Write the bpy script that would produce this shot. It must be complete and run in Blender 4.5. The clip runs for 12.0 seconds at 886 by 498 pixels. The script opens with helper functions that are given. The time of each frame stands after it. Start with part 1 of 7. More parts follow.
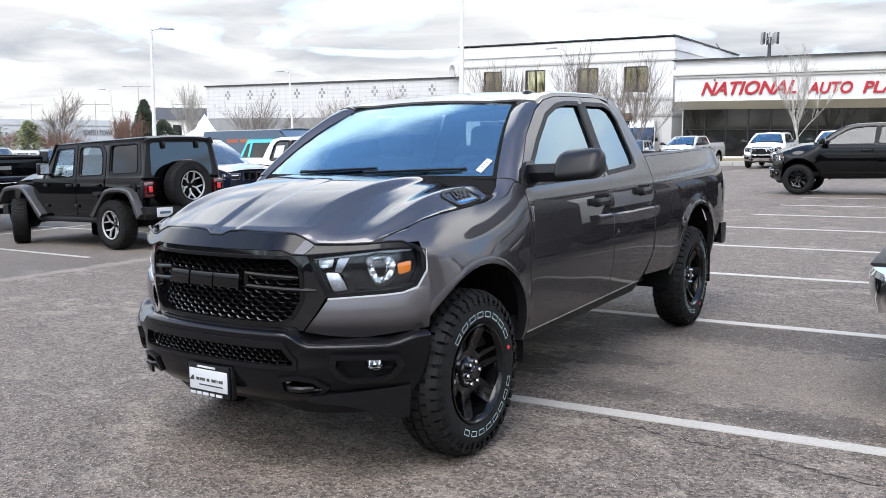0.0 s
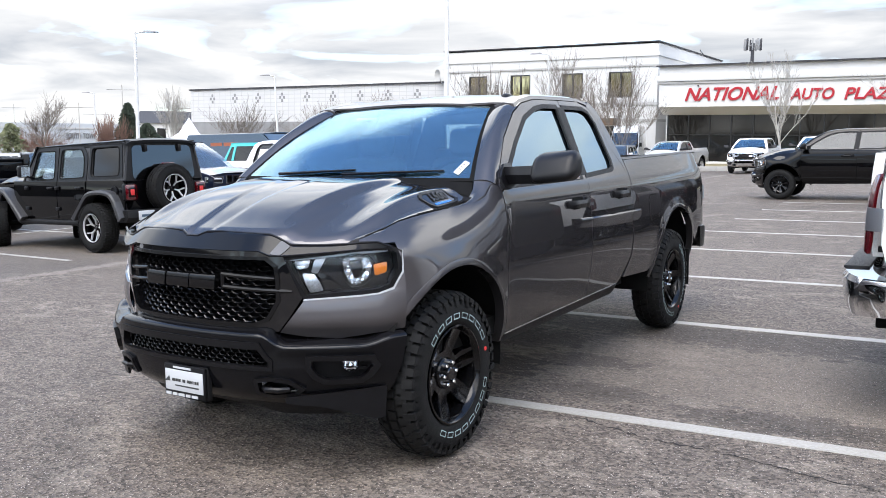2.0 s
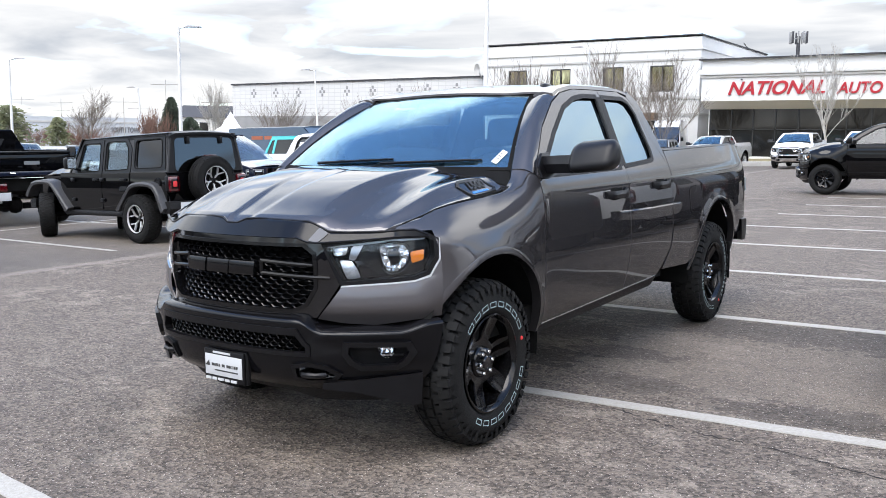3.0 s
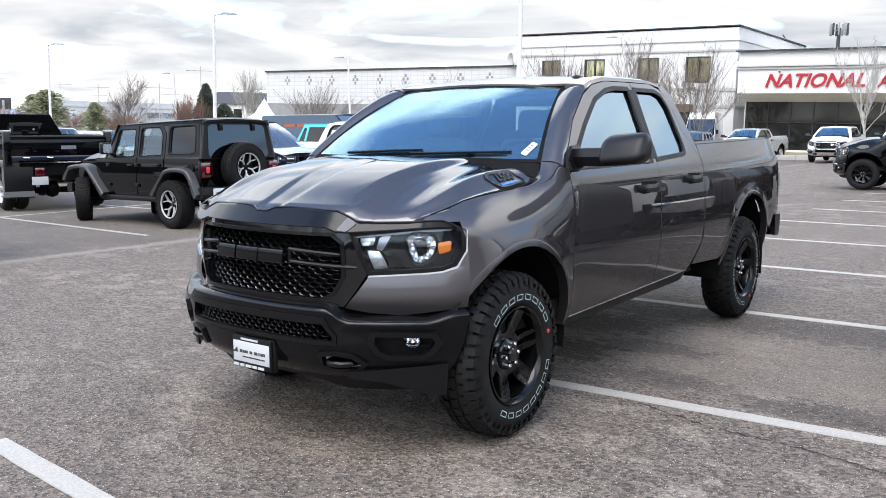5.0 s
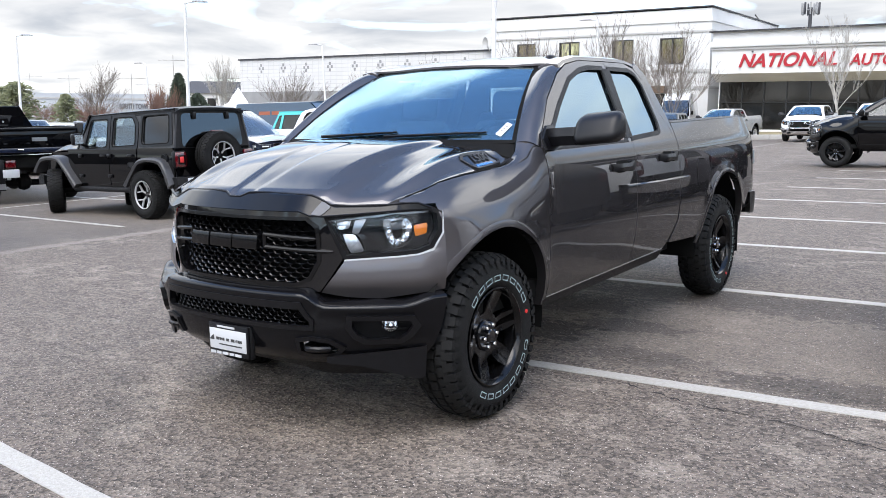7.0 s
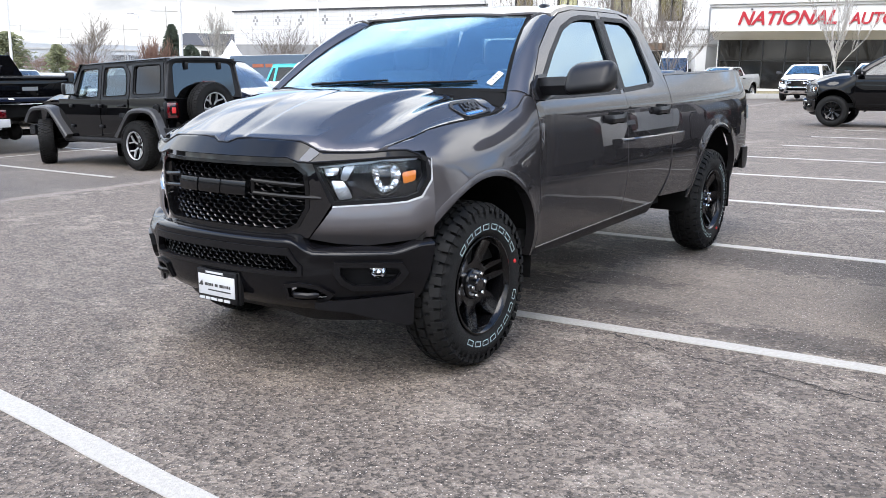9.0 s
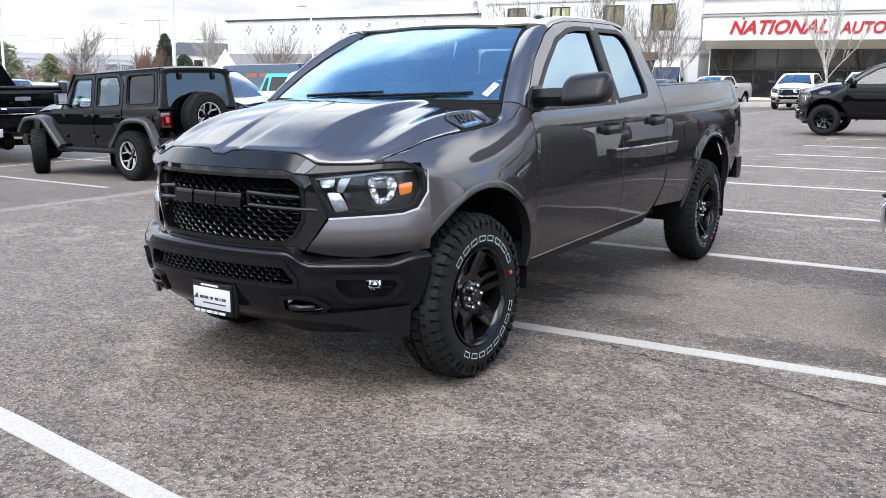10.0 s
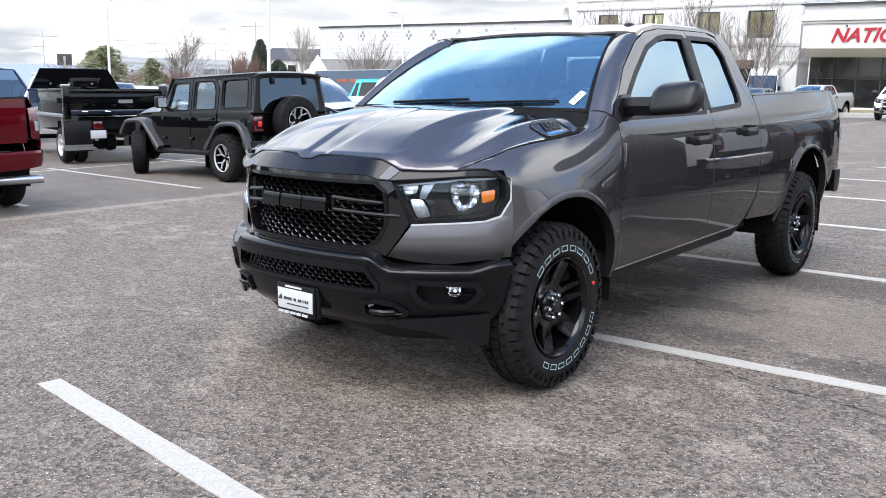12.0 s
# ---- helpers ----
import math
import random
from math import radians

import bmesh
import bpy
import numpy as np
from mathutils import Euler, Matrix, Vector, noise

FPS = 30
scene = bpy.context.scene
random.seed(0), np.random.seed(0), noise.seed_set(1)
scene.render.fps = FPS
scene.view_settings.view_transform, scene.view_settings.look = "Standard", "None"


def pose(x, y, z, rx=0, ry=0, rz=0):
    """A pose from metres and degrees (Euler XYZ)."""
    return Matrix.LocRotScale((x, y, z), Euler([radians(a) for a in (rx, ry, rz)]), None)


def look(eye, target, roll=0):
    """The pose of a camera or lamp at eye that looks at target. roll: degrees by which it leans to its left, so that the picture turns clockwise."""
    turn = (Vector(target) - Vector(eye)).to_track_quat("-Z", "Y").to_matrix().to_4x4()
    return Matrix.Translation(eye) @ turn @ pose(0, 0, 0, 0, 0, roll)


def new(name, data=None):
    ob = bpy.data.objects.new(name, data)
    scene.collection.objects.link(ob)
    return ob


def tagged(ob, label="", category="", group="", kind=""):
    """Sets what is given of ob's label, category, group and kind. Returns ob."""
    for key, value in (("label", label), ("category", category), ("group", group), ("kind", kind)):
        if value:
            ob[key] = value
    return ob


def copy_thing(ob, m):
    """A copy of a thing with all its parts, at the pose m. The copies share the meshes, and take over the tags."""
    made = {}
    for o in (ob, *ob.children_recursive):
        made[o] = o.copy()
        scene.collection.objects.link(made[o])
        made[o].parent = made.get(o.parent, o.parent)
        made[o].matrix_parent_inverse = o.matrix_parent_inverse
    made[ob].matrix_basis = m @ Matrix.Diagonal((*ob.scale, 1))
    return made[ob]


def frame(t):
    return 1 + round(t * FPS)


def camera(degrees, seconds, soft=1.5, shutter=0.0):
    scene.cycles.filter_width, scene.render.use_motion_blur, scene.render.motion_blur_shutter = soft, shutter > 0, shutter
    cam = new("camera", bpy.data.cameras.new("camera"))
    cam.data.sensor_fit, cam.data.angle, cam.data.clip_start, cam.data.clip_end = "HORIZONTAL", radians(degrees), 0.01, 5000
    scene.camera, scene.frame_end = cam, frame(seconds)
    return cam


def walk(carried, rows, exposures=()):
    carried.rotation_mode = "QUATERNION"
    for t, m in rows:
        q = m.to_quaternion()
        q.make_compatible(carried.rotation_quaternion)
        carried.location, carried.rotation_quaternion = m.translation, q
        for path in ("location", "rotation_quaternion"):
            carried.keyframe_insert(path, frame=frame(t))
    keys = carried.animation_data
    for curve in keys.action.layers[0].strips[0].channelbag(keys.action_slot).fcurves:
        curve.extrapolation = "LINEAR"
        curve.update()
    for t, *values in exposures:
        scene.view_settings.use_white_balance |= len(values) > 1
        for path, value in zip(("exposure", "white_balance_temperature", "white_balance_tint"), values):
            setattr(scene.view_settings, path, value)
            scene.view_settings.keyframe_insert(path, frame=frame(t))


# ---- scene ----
cam = camera(54.0, 12.0, soft=0.4)
PATH = [
    (0, (3.996, -4.674, 1.572), (2.944, -2.99, 1.327), -0.9),
    (0.5, (3.978, -4.694, 1.525), (2.939, -3.002, 1.285), -0.5),
    (1, (3.994, -4.698, 1.522), (2.959, -3.004, 1.279), -0.8),
    (1.5, (4.014, -4.68, 1.521), (2.99, -2.979, 1.283), -0.8),
    (2, (4.044, -4.668, 1.558), (3.02, -2.966, 1.323), -0.7),
    (2.5, (4.055, -4.658, 1.547), (2.977, -2.989, 1.319), -0.7),
    (3, (4.053, -4.671, 1.527), (2.955, -3.017, 1.281), -0.6),
    (5, (4.063, -4.662, 1.537), (2.91, -3.051, 1.267), 0.1),
    (5.5, (4.058, -4.648, 1.573), (2.917, -3.031, 1.284), 0.1),
    (6, (4.063, -4.655, 1.541), (2.973, -3.006, 1.239), 0.3),
    (6.5, (4.048, -4.645, 1.525), (2.952, -3.001, 1.215), 0.3),
    (7, (4.064, -4.642, 1.515), (2.953, -3.007, 1.213), -0.9),
    (7.5, (4.066, -4.643, 1.489), (2.923, -3.035, 1.159), -2.0),
    (9.5, (4.1, -4.634, 1.473), (3.018, -3.001, 1.068), 0.1),
    (10, (4.077, -4.633, 1.486), (2.995, -2.994, 1.106), -0.3),
    (10.5, (4.035, -4.632, 1.469), (2.857, -3.057, 1.104), -0.2),
    (11, (4.024, -4.629, 1.497), (2.795, -3.096, 1.124), -0.7),
    (11.5, (4.048, -4.613, 1.495), (2.796, -3.097, 1.127), -0.3),
    (12, (4.08, -4.615, 1.492), (2.841, -3.088, 1.126), 0.2),
]
walk(cam, [(t, look(eye, target, roll)) for t, eye, target, roll in PATH], [(0, 1.0), (2, 1.04), (5, 1.04), (7.5, 1.06), (9.5, 1.22), (10, 1.20), (11, 1.16), (12, 1.19)])

# ---- world and light ----
world = bpy.data.worlds.new("sky")
scene.world = world
world.use_nodes = True
SUN_ELEV, SUN_ROT = 60.0, 175.0
CLOUD_SHIFT = (0.9, -0.7, 0.0)


def build_sky():
    nt = world.node_tree
    n, l = nt.nodes, nt.links
    bg = n["Background"]
    sky = n.new("ShaderNodeTexSky")
    sky.sky_type, sky.sun_disc = "NISHITA", False
    sky.sun_elevation, sky.sun_rotation = radians(SUN_ELEV), radians(SUN_ROT)
    sky.air_density, sky.dust_density, sky.ozone_density = 1.0, 0.4, 3.5
    tc = n.new("ShaderNodeTexCoord")
    sep = n.new("ShaderNodeSeparateXYZ")
    l.new(tc.outputs["Generated"], sep.inputs[0])
    # cloud sheet: directions projected on a flat layer
    add = n.new("ShaderNodeMath")
    add.operation, add.inputs[1].default_value = "ADD", 0.10
    mx = n.new("ShaderNodeMath")
    mx.operation, mx.inputs[1].default_value = "MAXIMUM", 0.0
    l.new(sep.outputs[2], mx.inputs[0])
    l.new(mx.outputs[0], add.inputs[0])
    div = n.new("ShaderNodeVectorMath")
    div.operation = "DIVIDE"
    l.new(tc.outputs["Generated"], div.inputs[0])
    l.new(add.outputs[0], div.inputs[1])
    noise1 = n.new("ShaderNodeTexNoise")
    noise1.inputs["Scale"].default_value = 1.25
    noise1.inputs["Detail"].default_value = 5.0
    noise1.inputs["Roughness"].default_value = 0.48
    noise1.inputs["Distortion"].default_value = 0.6
    shift = n.new("ShaderNodeVectorMath")
    shift.operation, shift.inputs[1].default_value = "ADD", CLOUD_SHIFT
    l.new(div.outputs[0], shift.inputs[0])
    l.new(shift.outputs[0], noise1.inputs["Vector"])
    # more cover towards the horizon, where the sheet is seen edge on
    cover = n.new("ShaderNodeValToRGB")
    cr = cover.color_ramp
    stops = ((0.0, 0.60), (0.15, 0.46), (0.20, 0.40), (0.26, 0.42), (0.33, 0.47), (0.41, 0.54), (0.50, 0.55), (0.59, 0.42), (0.68, 0.24), (0.80, 0.13), (1.0, 0.05))
    while len(cr.elements) < len(stops):
        cr.elements.new(0.5)
    for el, (pos, val) in zip(cr.elements, stops):
        el.position, el.color = pos, (val, val, val, 1)
    l.new(sep.outputs[2], cover.inputs[0])
    tot = n.new("ShaderNodeMath")
    l.new(noise1.outputs["Fac"], tot.inputs[0])
    l.new(cover.outputs[0], tot.inputs[1])
    ramp = n.new("ShaderNodeValToRGB")
    ramp.color_ramp.elements[0].position, ramp.color_ramp.elements[1].position = 0.73, 1.06
    ramp.color_ramp.elements[0].color = (0.025, 0.025, 0.025, 1)  # a thin veil everywhere
    l.new(tot.outputs[0], ramp.inputs[0])
    noise2 = n.new("ShaderNodeTexNoise")
    noise2.inputs["Scale"].default_value = 0.8
    noise2.inputs["Detail"].default_value = 6.0
    noise2.inputs["Distortion"].default_value = 0.4
    l.new(div.outputs[0], noise2.inputs["Vector"])
    shade = n.new("ShaderNodeValToRGB")
    shade.color_ramp.elements[0].position, shade.color_ramp.elements[1].position = 0.40, 0.56
    shade.color_ramp.elements[0].color = (2.58, 2.75, 3.03, 1)
    shade.color_ramp.elements[1].color = (4.25, 4.28, 4.34, 1)
    l.new(noise2.outputs["Fac"], shade.inputs[0])
    # cloud is brighter overhead than near the horizon, as under any overcast sky
    glow = n.new("ShaderNodeMapRange")
    glow.inputs["From Min"].default_value, glow.inputs["From Max"].default_value = 0.14, 0.50
    glow.inputs["To Min"].default_value, glow.inputs["To Max"].default_value = 0.78, 3.1
    l.new(sep.outputs[2], glow.inputs["Value"])
    lit = n.new("ShaderNodeVectorMath")
    lit.operation = "SCALE"
    l.new(shade.outputs[0], lit.inputs[0])
    l.new(glow.outputs[0], lit.inputs["Scale"])
    mix = n.new("ShaderNodeMix")
    mix.data_type = "RGBA"
    l.new(ramp.outputs[0], mix.inputs[0])
    clear = n.new("ShaderNodeVectorMath")
    clear.operation, clear.inputs["Scale"].default_value = "SCALE", 1.6
    l.new(sky.outputs[0], clear.inputs[0])
    l.new(clear.outputs[0], mix.inputs[6])
    l.new(lit.outputs[0], mix.inputs[7])
    l.new(mix.outputs[2], bg.inputs[0])
    bg.inputs[1].default_value = 0.15


build_sky()
sun = new("sun", bpy.data.lights.new("sun", "SUN"))
sun.data.energy, sun.data.angle, sun.data.color = 2.0, radians(45), (1.0, 0.945, 0.86)
sun.matrix_world = look((0, 0, 30), (-30 * math.sin(radians(SUN_ROT)) / math.tan(radians(SUN_ELEV)), -30 * math.cos(radians(SUN_ROT)) / math.tan(radians(SUN_ELEV)), 0))


# ---- materials ----
def mat(name, col, rough=0.5, metal=0.0, coat=0.0, vary=0.0, scale=8.0, bump=0.0, bump_scale=60.0, spec=0.5, emit=0.0):
    m = bpy.data.materials.new(name)
    m.use_nodes = True
    n, l = m.node_tree.nodes, m.node_tree.links
    b = n["Principled BSDF"]
    b.inputs["Base Color"].default_value = (*col, 1)
    b.inputs["Roughness"].default_value, b.inputs["Metallic"].default_value = rough, metal
    b.inputs["Coat Weight"].default_value = coat
    b.inputs["Coat Roughness"].default_value = 0.03
    b.inputs["Coat IOR"].default_value = 1.6
    b.inputs["Specular IOR Level"].default_value = spec
    if emit:
        b.inputs["Emission Color"].default_value, b.inputs["Emission Strength"].default_value = (*col, 1), emit
    if vary or bump:
        tc = n.new("ShaderNodeTexCoord")
    if vary:
        tex = n.new("ShaderNodeTexNoise")
        tex.inputs["Scale"].default_value, tex.inputs["Detail"].default_value = scale, 6
        l.new(tc.outputs["Object"], tex.inputs["Vector"])
        r = n.new("ShaderNodeValToRGB")
        r.color_ramp.elements[0].position, r.color_ramp.elements[1].position = 0.3, 0.7
        r.color_ramp.elements[0].color = (*[c * (1 - vary) for c in col], 1)
        r.color_ramp.elements[1].color = (*[min(1, c * (1 + vary)) for c in col], 1)
        l.new(tex.outputs["Fac"], r.inputs[0])
        l.new(r.outputs[0], b.inputs["Base Color"])
    if bump:
        t2 = n.new("ShaderNodeTexNoise")
        t2.inputs["Scale"].default_value, t2.inputs["Detail"].default_value = bump_scale, 4
        l.new(tc.outputs["Object"], t2.inputs["Vector"])
        bp = n.new("ShaderNodeBump")
        bp.inputs["Strength"].default_value, bp.inputs["Distance"].default_value = bump, 0.01
        l.new(t2.outputs["Fac"], bp.inputs["Height"])
        l.new(bp.outputs[0], b.inputs["Normal"])
    return m


def paint(name, col, metal=0.55, rough=0.32, coat_ior=1.55, coat=1.0):
    """Metallic car paint: fine flakes under a clear coat."""
    m = mat(name, col, rough, metal, coat)
    m.node_tree.nodes["Principled BSDF"].inputs["Coat IOR"].default_value = coat_ior
    m.node_tree.nodes["Principled BSDF"].inputs["Specular IOR Level"].default_value = 0.15
    n, l = m.node_tree.nodes, m.node_tree.links
    b = n["Principled BSDF"]
    tc = n.new("ShaderNodeTexCoord")
    v = n.new("ShaderNodeTexVoronoi")
    v.inputs["Scale"].default_value = 900
    l.new(tc.outputs["Object"], v.inputs["Vector"])
    r = n.new("ShaderNodeValToRGB")
    r.color_ramp.elements[0].color = (*[c * 0.75 for c in col], 1)
    r.color_ramp.elements[1].color = (*[min(1, c * 1.3) for c in col], 1)
    l.new(v.outputs["Color"], r.inputs[0])
    l.new(r.outputs[0], b.inputs["Base Color"])
    dirt = n.new("ShaderNodeTexNoise")
    dirt.inputs["Scale"].default_value, dirt.inputs["Detail"].default_value = 6, 8
    l.new(tc.outputs["Object"], dirt.inputs["Vector"])
    mr = n.new("ShaderNodeMapRange")
    mr.inputs["To Min"].default_value, mr.inputs["To Max"].default_value = 0.0, 0.02
    l.new(dirt.outputs["Fac"], mr.inputs["Value"])
    l.new(mr.outputs[0], b.inputs["Coat Roughness"])
    return m


def glass_mat(name, tint, clear=0.8, rough=0.0, low=0.07, sheen=(0.97, 0.98, 1.0)):
    """Thin pane: mirror-like by angle, else see-through with a tint."""
    m = bpy.data.materials.new(name)
    m.use_nodes = True
    n, l = m.node_tree.nodes, m.node_tree.links
    n.remove(n["Principled BSDF"])
    out = n["Material Output"]
    tr, gl, lw, mx = (n.new("ShaderNodeBsdfTransparent"), n.new("ShaderNodeBsdfGlossy"), n.new("ShaderNodeLayerWeight"), n.new("ShaderNodeMixShader"))
    tr.inputs[0].default_value = (*[c * clear for c in tint], 1)
    gl.inputs["Roughness"].default_value = rough
    gl.inputs[0].default_value = (*sheen, 1)
    pw, mr = n.new("ShaderNodeMath"), n.new("ShaderNodeMapRange")
    pw.operation, pw.inputs[1].default_value = "POWER", 4.0
    lw.inputs["Blend"].default_value = 0.5
    l.new(lw.outputs["Facing"], pw.inputs[0])
    l.new(pw.outputs[0], mr.inputs["Value"])
    mr.inputs["To Min"].default_value, mr.inputs["To Max"].default_value = low, 0.85
    l.new(mr.outputs[0], mx.inputs[0])
    l.new(tr.outputs[0], mx.inputs[1])
    l.new(gl.outputs[0], mx.inputs[2])
    l.new(mx.outputs[0], out.inputs[0])
    return m


GRANITE = paint("granite_grey_paint", (0.008, 0.0076, 0.008), 0.0, 0.38, 1.52, 1.0)
GRANITE.node_tree.nodes["Principled BSDF"].inputs["Specular IOR Level"].default_value = 0.0


def flop(m, col, rough):
    """Metal flakes under the coat: a broad gloss that is strongest face on."""
    n, l = m.node_tree.nodes, m.node_tree.links
    lw, gl, pw, tone, add = (n.new("ShaderNodeLayerWeight"), n.new("ShaderNodeBsdfGlossy"), n.new("ShaderNodeMath"), n.new("ShaderNodeVectorMath"), n.new("ShaderNodeAddShader"))
    lw.inputs["Blend"].default_value = 0.5
    pw.operation, pw.inputs[0].default_value = "SUBTRACT", 1.0
    l.new(lw.outputs["Facing"], pw.inputs[1])
    sq = n.new("ShaderNodeMath")
    sq.operation, sq.inputs[1].default_value = "POWER", 1.4
    l.new(pw.outputs[0], sq.inputs[0])
    tone.operation, tone.inputs[0].default_value = "SCALE", col
    l.new(sq.outputs[0], tone.inputs["Scale"])
    l.new(tone.outputs[0], gl.inputs["Color"])
    gl.inputs["Roughness"].default_value = rough
    out = n["Material Output"]
    l.new(n["Principled BSDF"].outputs[0], add.inputs[0])
    l.new(gl.outputs[0], add.inputs[1])
    l.new(add.outputs[0], out.inputs[0])


flop(GRANITE, (0.098, 0.092, 0.097), 0.5)
BLACK_PAINT = paint("black_paint", (0.0018, 0.0018, 0.0022), 0.0, 0.25, 1.45, 0.8)
BLACK_PAINT.node_tree.nodes["Principled BSDF"].inputs["Specular IOR Level"].default_value = 0.0
WHITE_PAINT = paint("white_paint", (0.78, 0.78, 0.77), 0.0, 0.35)
RED_PAINT = paint("dark_red_paint", (0.070, 0.0015, 0.004), 0.0, 0.4, 1.4)
RED_PAINT.node_tree.nodes["Principled BSDF"].inputs["Specular IOR Level"].default_value = 0.0
SILVER_PAINT = paint("silver_paint", (0.42, 0.42, 0.41), 0.3, 0.4)
NAVY_PAINT = paint("navy_paint", (0.006, 0.009, 0.022), 0.0, 0.3)
TEAL_PAINT = paint("teal_paint", (0.03, 0.40, 0.42), 0.0, 0.3)
VAN_BLUE = paint("grey_blue_paint", (0.055, 0.085, 0.125), 0.0, 0.35)
MATTE_BLACK = mat("matte_black_plastic", (0.005, 0.005, 0.006), 0.34, vary=0.15, scale=20, bump=0.12, bump_scale=400, spec=0.25)
BUMPER_BLACK = mat("satin_black_bumper", (0.004, 0.004, 0.005), 0.15, vary=0.15, scale=20, bump=0.02, bump_scale=300, spec=0.24)
TEXTURED_BLACK = mat("grained_black_plastic", (0.009, 0.009, 0.010), 0.5, vary=0.2, scale=30, bump=0.3, bump_scale=500, spec=0.2)
SMOKED = mat("smoked_acrylic", (0.002, 0.002, 0.003), 0.14, coat=0.06, spec=0.2)
GLOSS_BLACK = mat("gloss_black", (0.003, 0.003, 0.004), 0.05, coat=0.7, spec=0.2)
CELL_BLACK = mat("satin_black_grille", (0.004, 0.004, 0.005), 0.22, spec=0.55)
DARK = mat("dark_underbody", (0.006, 0.006, 0.006), 0.85, vary=0.3, scale=6, spec=0.1)
RUBBER = mat("tyre_rubber", (0.008, 0.008, 0.008), 0.72, vary=0.3, scale=14, bump=0.3, bump_scale=180, spec=0.2)
RIM_BLACK = mat("black_rim", (0.003, 0.003, 0.0035), 0.22, coat=0.2, spec=0.22)
CHROME = mat("chrome", (0.82, 0.83, 0.85), 0.06, 1.0)
ALU = mat("machined_aluminium", (0.52, 0.52, 0.53), 0.35, 0.45, vary=0.1)
SATIN = mat("satin_silver", (0.42, 0.43, 0.45), 0.3, 0.9)
CLIP_GREY = mat("grey_plastic", (0.09, 0.09, 0.095), 0.55)
FLARE_GREY = mat("weathered_black_plastic", (0.034, 0.034, 0.036), 0.45, vary=0.2, scale=30, bump=0.2, bump_scale=500, spec=0.4)
AMBER = mat("amber_lens", (0.60, 0.16, 0.01), 0.12, coat=1.0)
RED_LENS = mat("red_lens", (0.075, 0.0015, 0.004), 0.1, coat=1.0)
WHITE_LENS = mat("white_lens", (0.75, 0.78, 0.8), 0.15, coat=1.0)
LETTER_WHITE = mat("white_rubber", (0.42, 0.54, 0.54), 0.6, vary=0.15, scale=30)
PLATE_WHITE = mat("plate_white", (0.46, 0.47, 0.48), 0.4, vary=0.03)
INK = mat("black_ink", (0.03, 0.03, 0.03), 0.5)
BLUE_INK = mat("blue_accent", (0.02, 0.16, 0.5), 0.3)
PAPER = mat("paper", (0.6, 0.6, 0.6), 0.7, vary=0.04)
ORANGE_PRINT = mat("orange_print", (0.30, 0.09, 0.045), 0.5, vary=0.1)
RED_DOT = mat("red_dot", (0.6, 0.03, 0.03), 0.5)
CLOTH = mat("dark_seat_cloth", (0.022, 0.023, 0.025), 0.85, vary=0.25, scale=40)
GLASS = glass_mat("clear_glass", (0.92, 0.97, 0.96), 0.90, low=0.085)
COATED = glass_mat("coated_windscreen_glass", (0.80, 0.95, 1.0), 0.85, low=0.15, sheen=(0.64, 0.88, 1.0))
# blue tint in the gloss stands for blue sky mirrored in the side panes
SIDE_GLASS = glass_mat("blue_sheen_side_glass", (0.36, 0.43, 0.46), 0.35, low=0.20, sheen=(0.66, 0.86, 1.0))
PRIVACY = glass_mat("privacy_glass", (0.16, 0.17, 0.18), 0.25, low=0.07)
TINT = glass_mat("tinted_glass", (0.40, 0.46, 0.47), 0.5, low=0.045)
LENS = glass_mat("lamp_lens", (0.96, 0.98, 1.0), 0.985, low=0.02)
FROSTED = mat("frosted_reflector", (0.62, 0.63, 0.65), 0.32, 0.85, coat=0.6, vary=0.25, scale=60)
BEZEL = mat("dark_lamp_bezel", (0.012, 0.012, 0.013), 0.2, coat=0.3)
LAMP_SILVER = mat("silver_lamp_edge", (0.55, 0.56, 0.58), 0.35, 0.3, vary=0.05)
BRIGHT = mat("bright_reflector", (0.86, 0.87, 0.88), 0.16, 1.0)


# ---- mesh helpers ----
def link(name, bm, m, parent=None, label="", sharp=32, recalc=True):
    """One mesh object from a bmesh, under a thing or a part."""
    if recalc:
        bmesh.ops.recalc_face_normals(bm, faces=bm.faces[:])
    me = bpy.data.meshes.new(name)
    bm.to_mesh(me)
    bm.free()
    me.polygons.foreach_set("use_smooth", [True] * len(me.polygons))
    me.set_sharp_from_angle(angle=radians(sharp))
    me.materials.append(m)
    ob = new(name, me)
    if parent:
        ob.parent = parent
    if label:
        ob["label"] = label
    return ob


def thing(name, m, label, category, group="", kind=""):
    ob = new(name)
    ob.empty_display_size = 0.2
    ob.matrix_world = m
    return tagged(ob, label, category, group, kind)


def lerp_table(table):
    xs, ys = [a for a, _ in table], [b for _, b in table]
    return lambda x: float(np.interp(x, xs, ys))


def curve_table(table):
    """A smooth curve through points, with no overshoot between them."""
    xs, ys = np.array([a for a, _ in table]), np.array([b for _, b in table])
    h, d = np.diff(xs), np.diff(ys) / np.diff(xs)
    m = np.concatenate([[d[0]], np.where(d[:-1] * d[1:] > 0, 2 * d[:-1] * d[1:] / np.where(d[:-1] + d[1:] == 0, 1, d[:-1] + d[1:]), 0.0), [d[-1]]])

    def f(x):
        x = min(max(x, xs[0]), xs[-1])
        i = min(len(h) - 1, max(0, int(np.searchsorted(xs, x)) - 1))
        t = (x - xs[i]) / h[i]
        return float(ys[i] * (2 * t ** 3 - 3 * t * t + 1) + m[i] * h[i] * (t ** 3 - 2 * t * t + t) + ys[i + 1] * (3 * t * t - 2 * t ** 3) + m[i + 1] * h[i] * (t ** 3 - t * t))
    return f


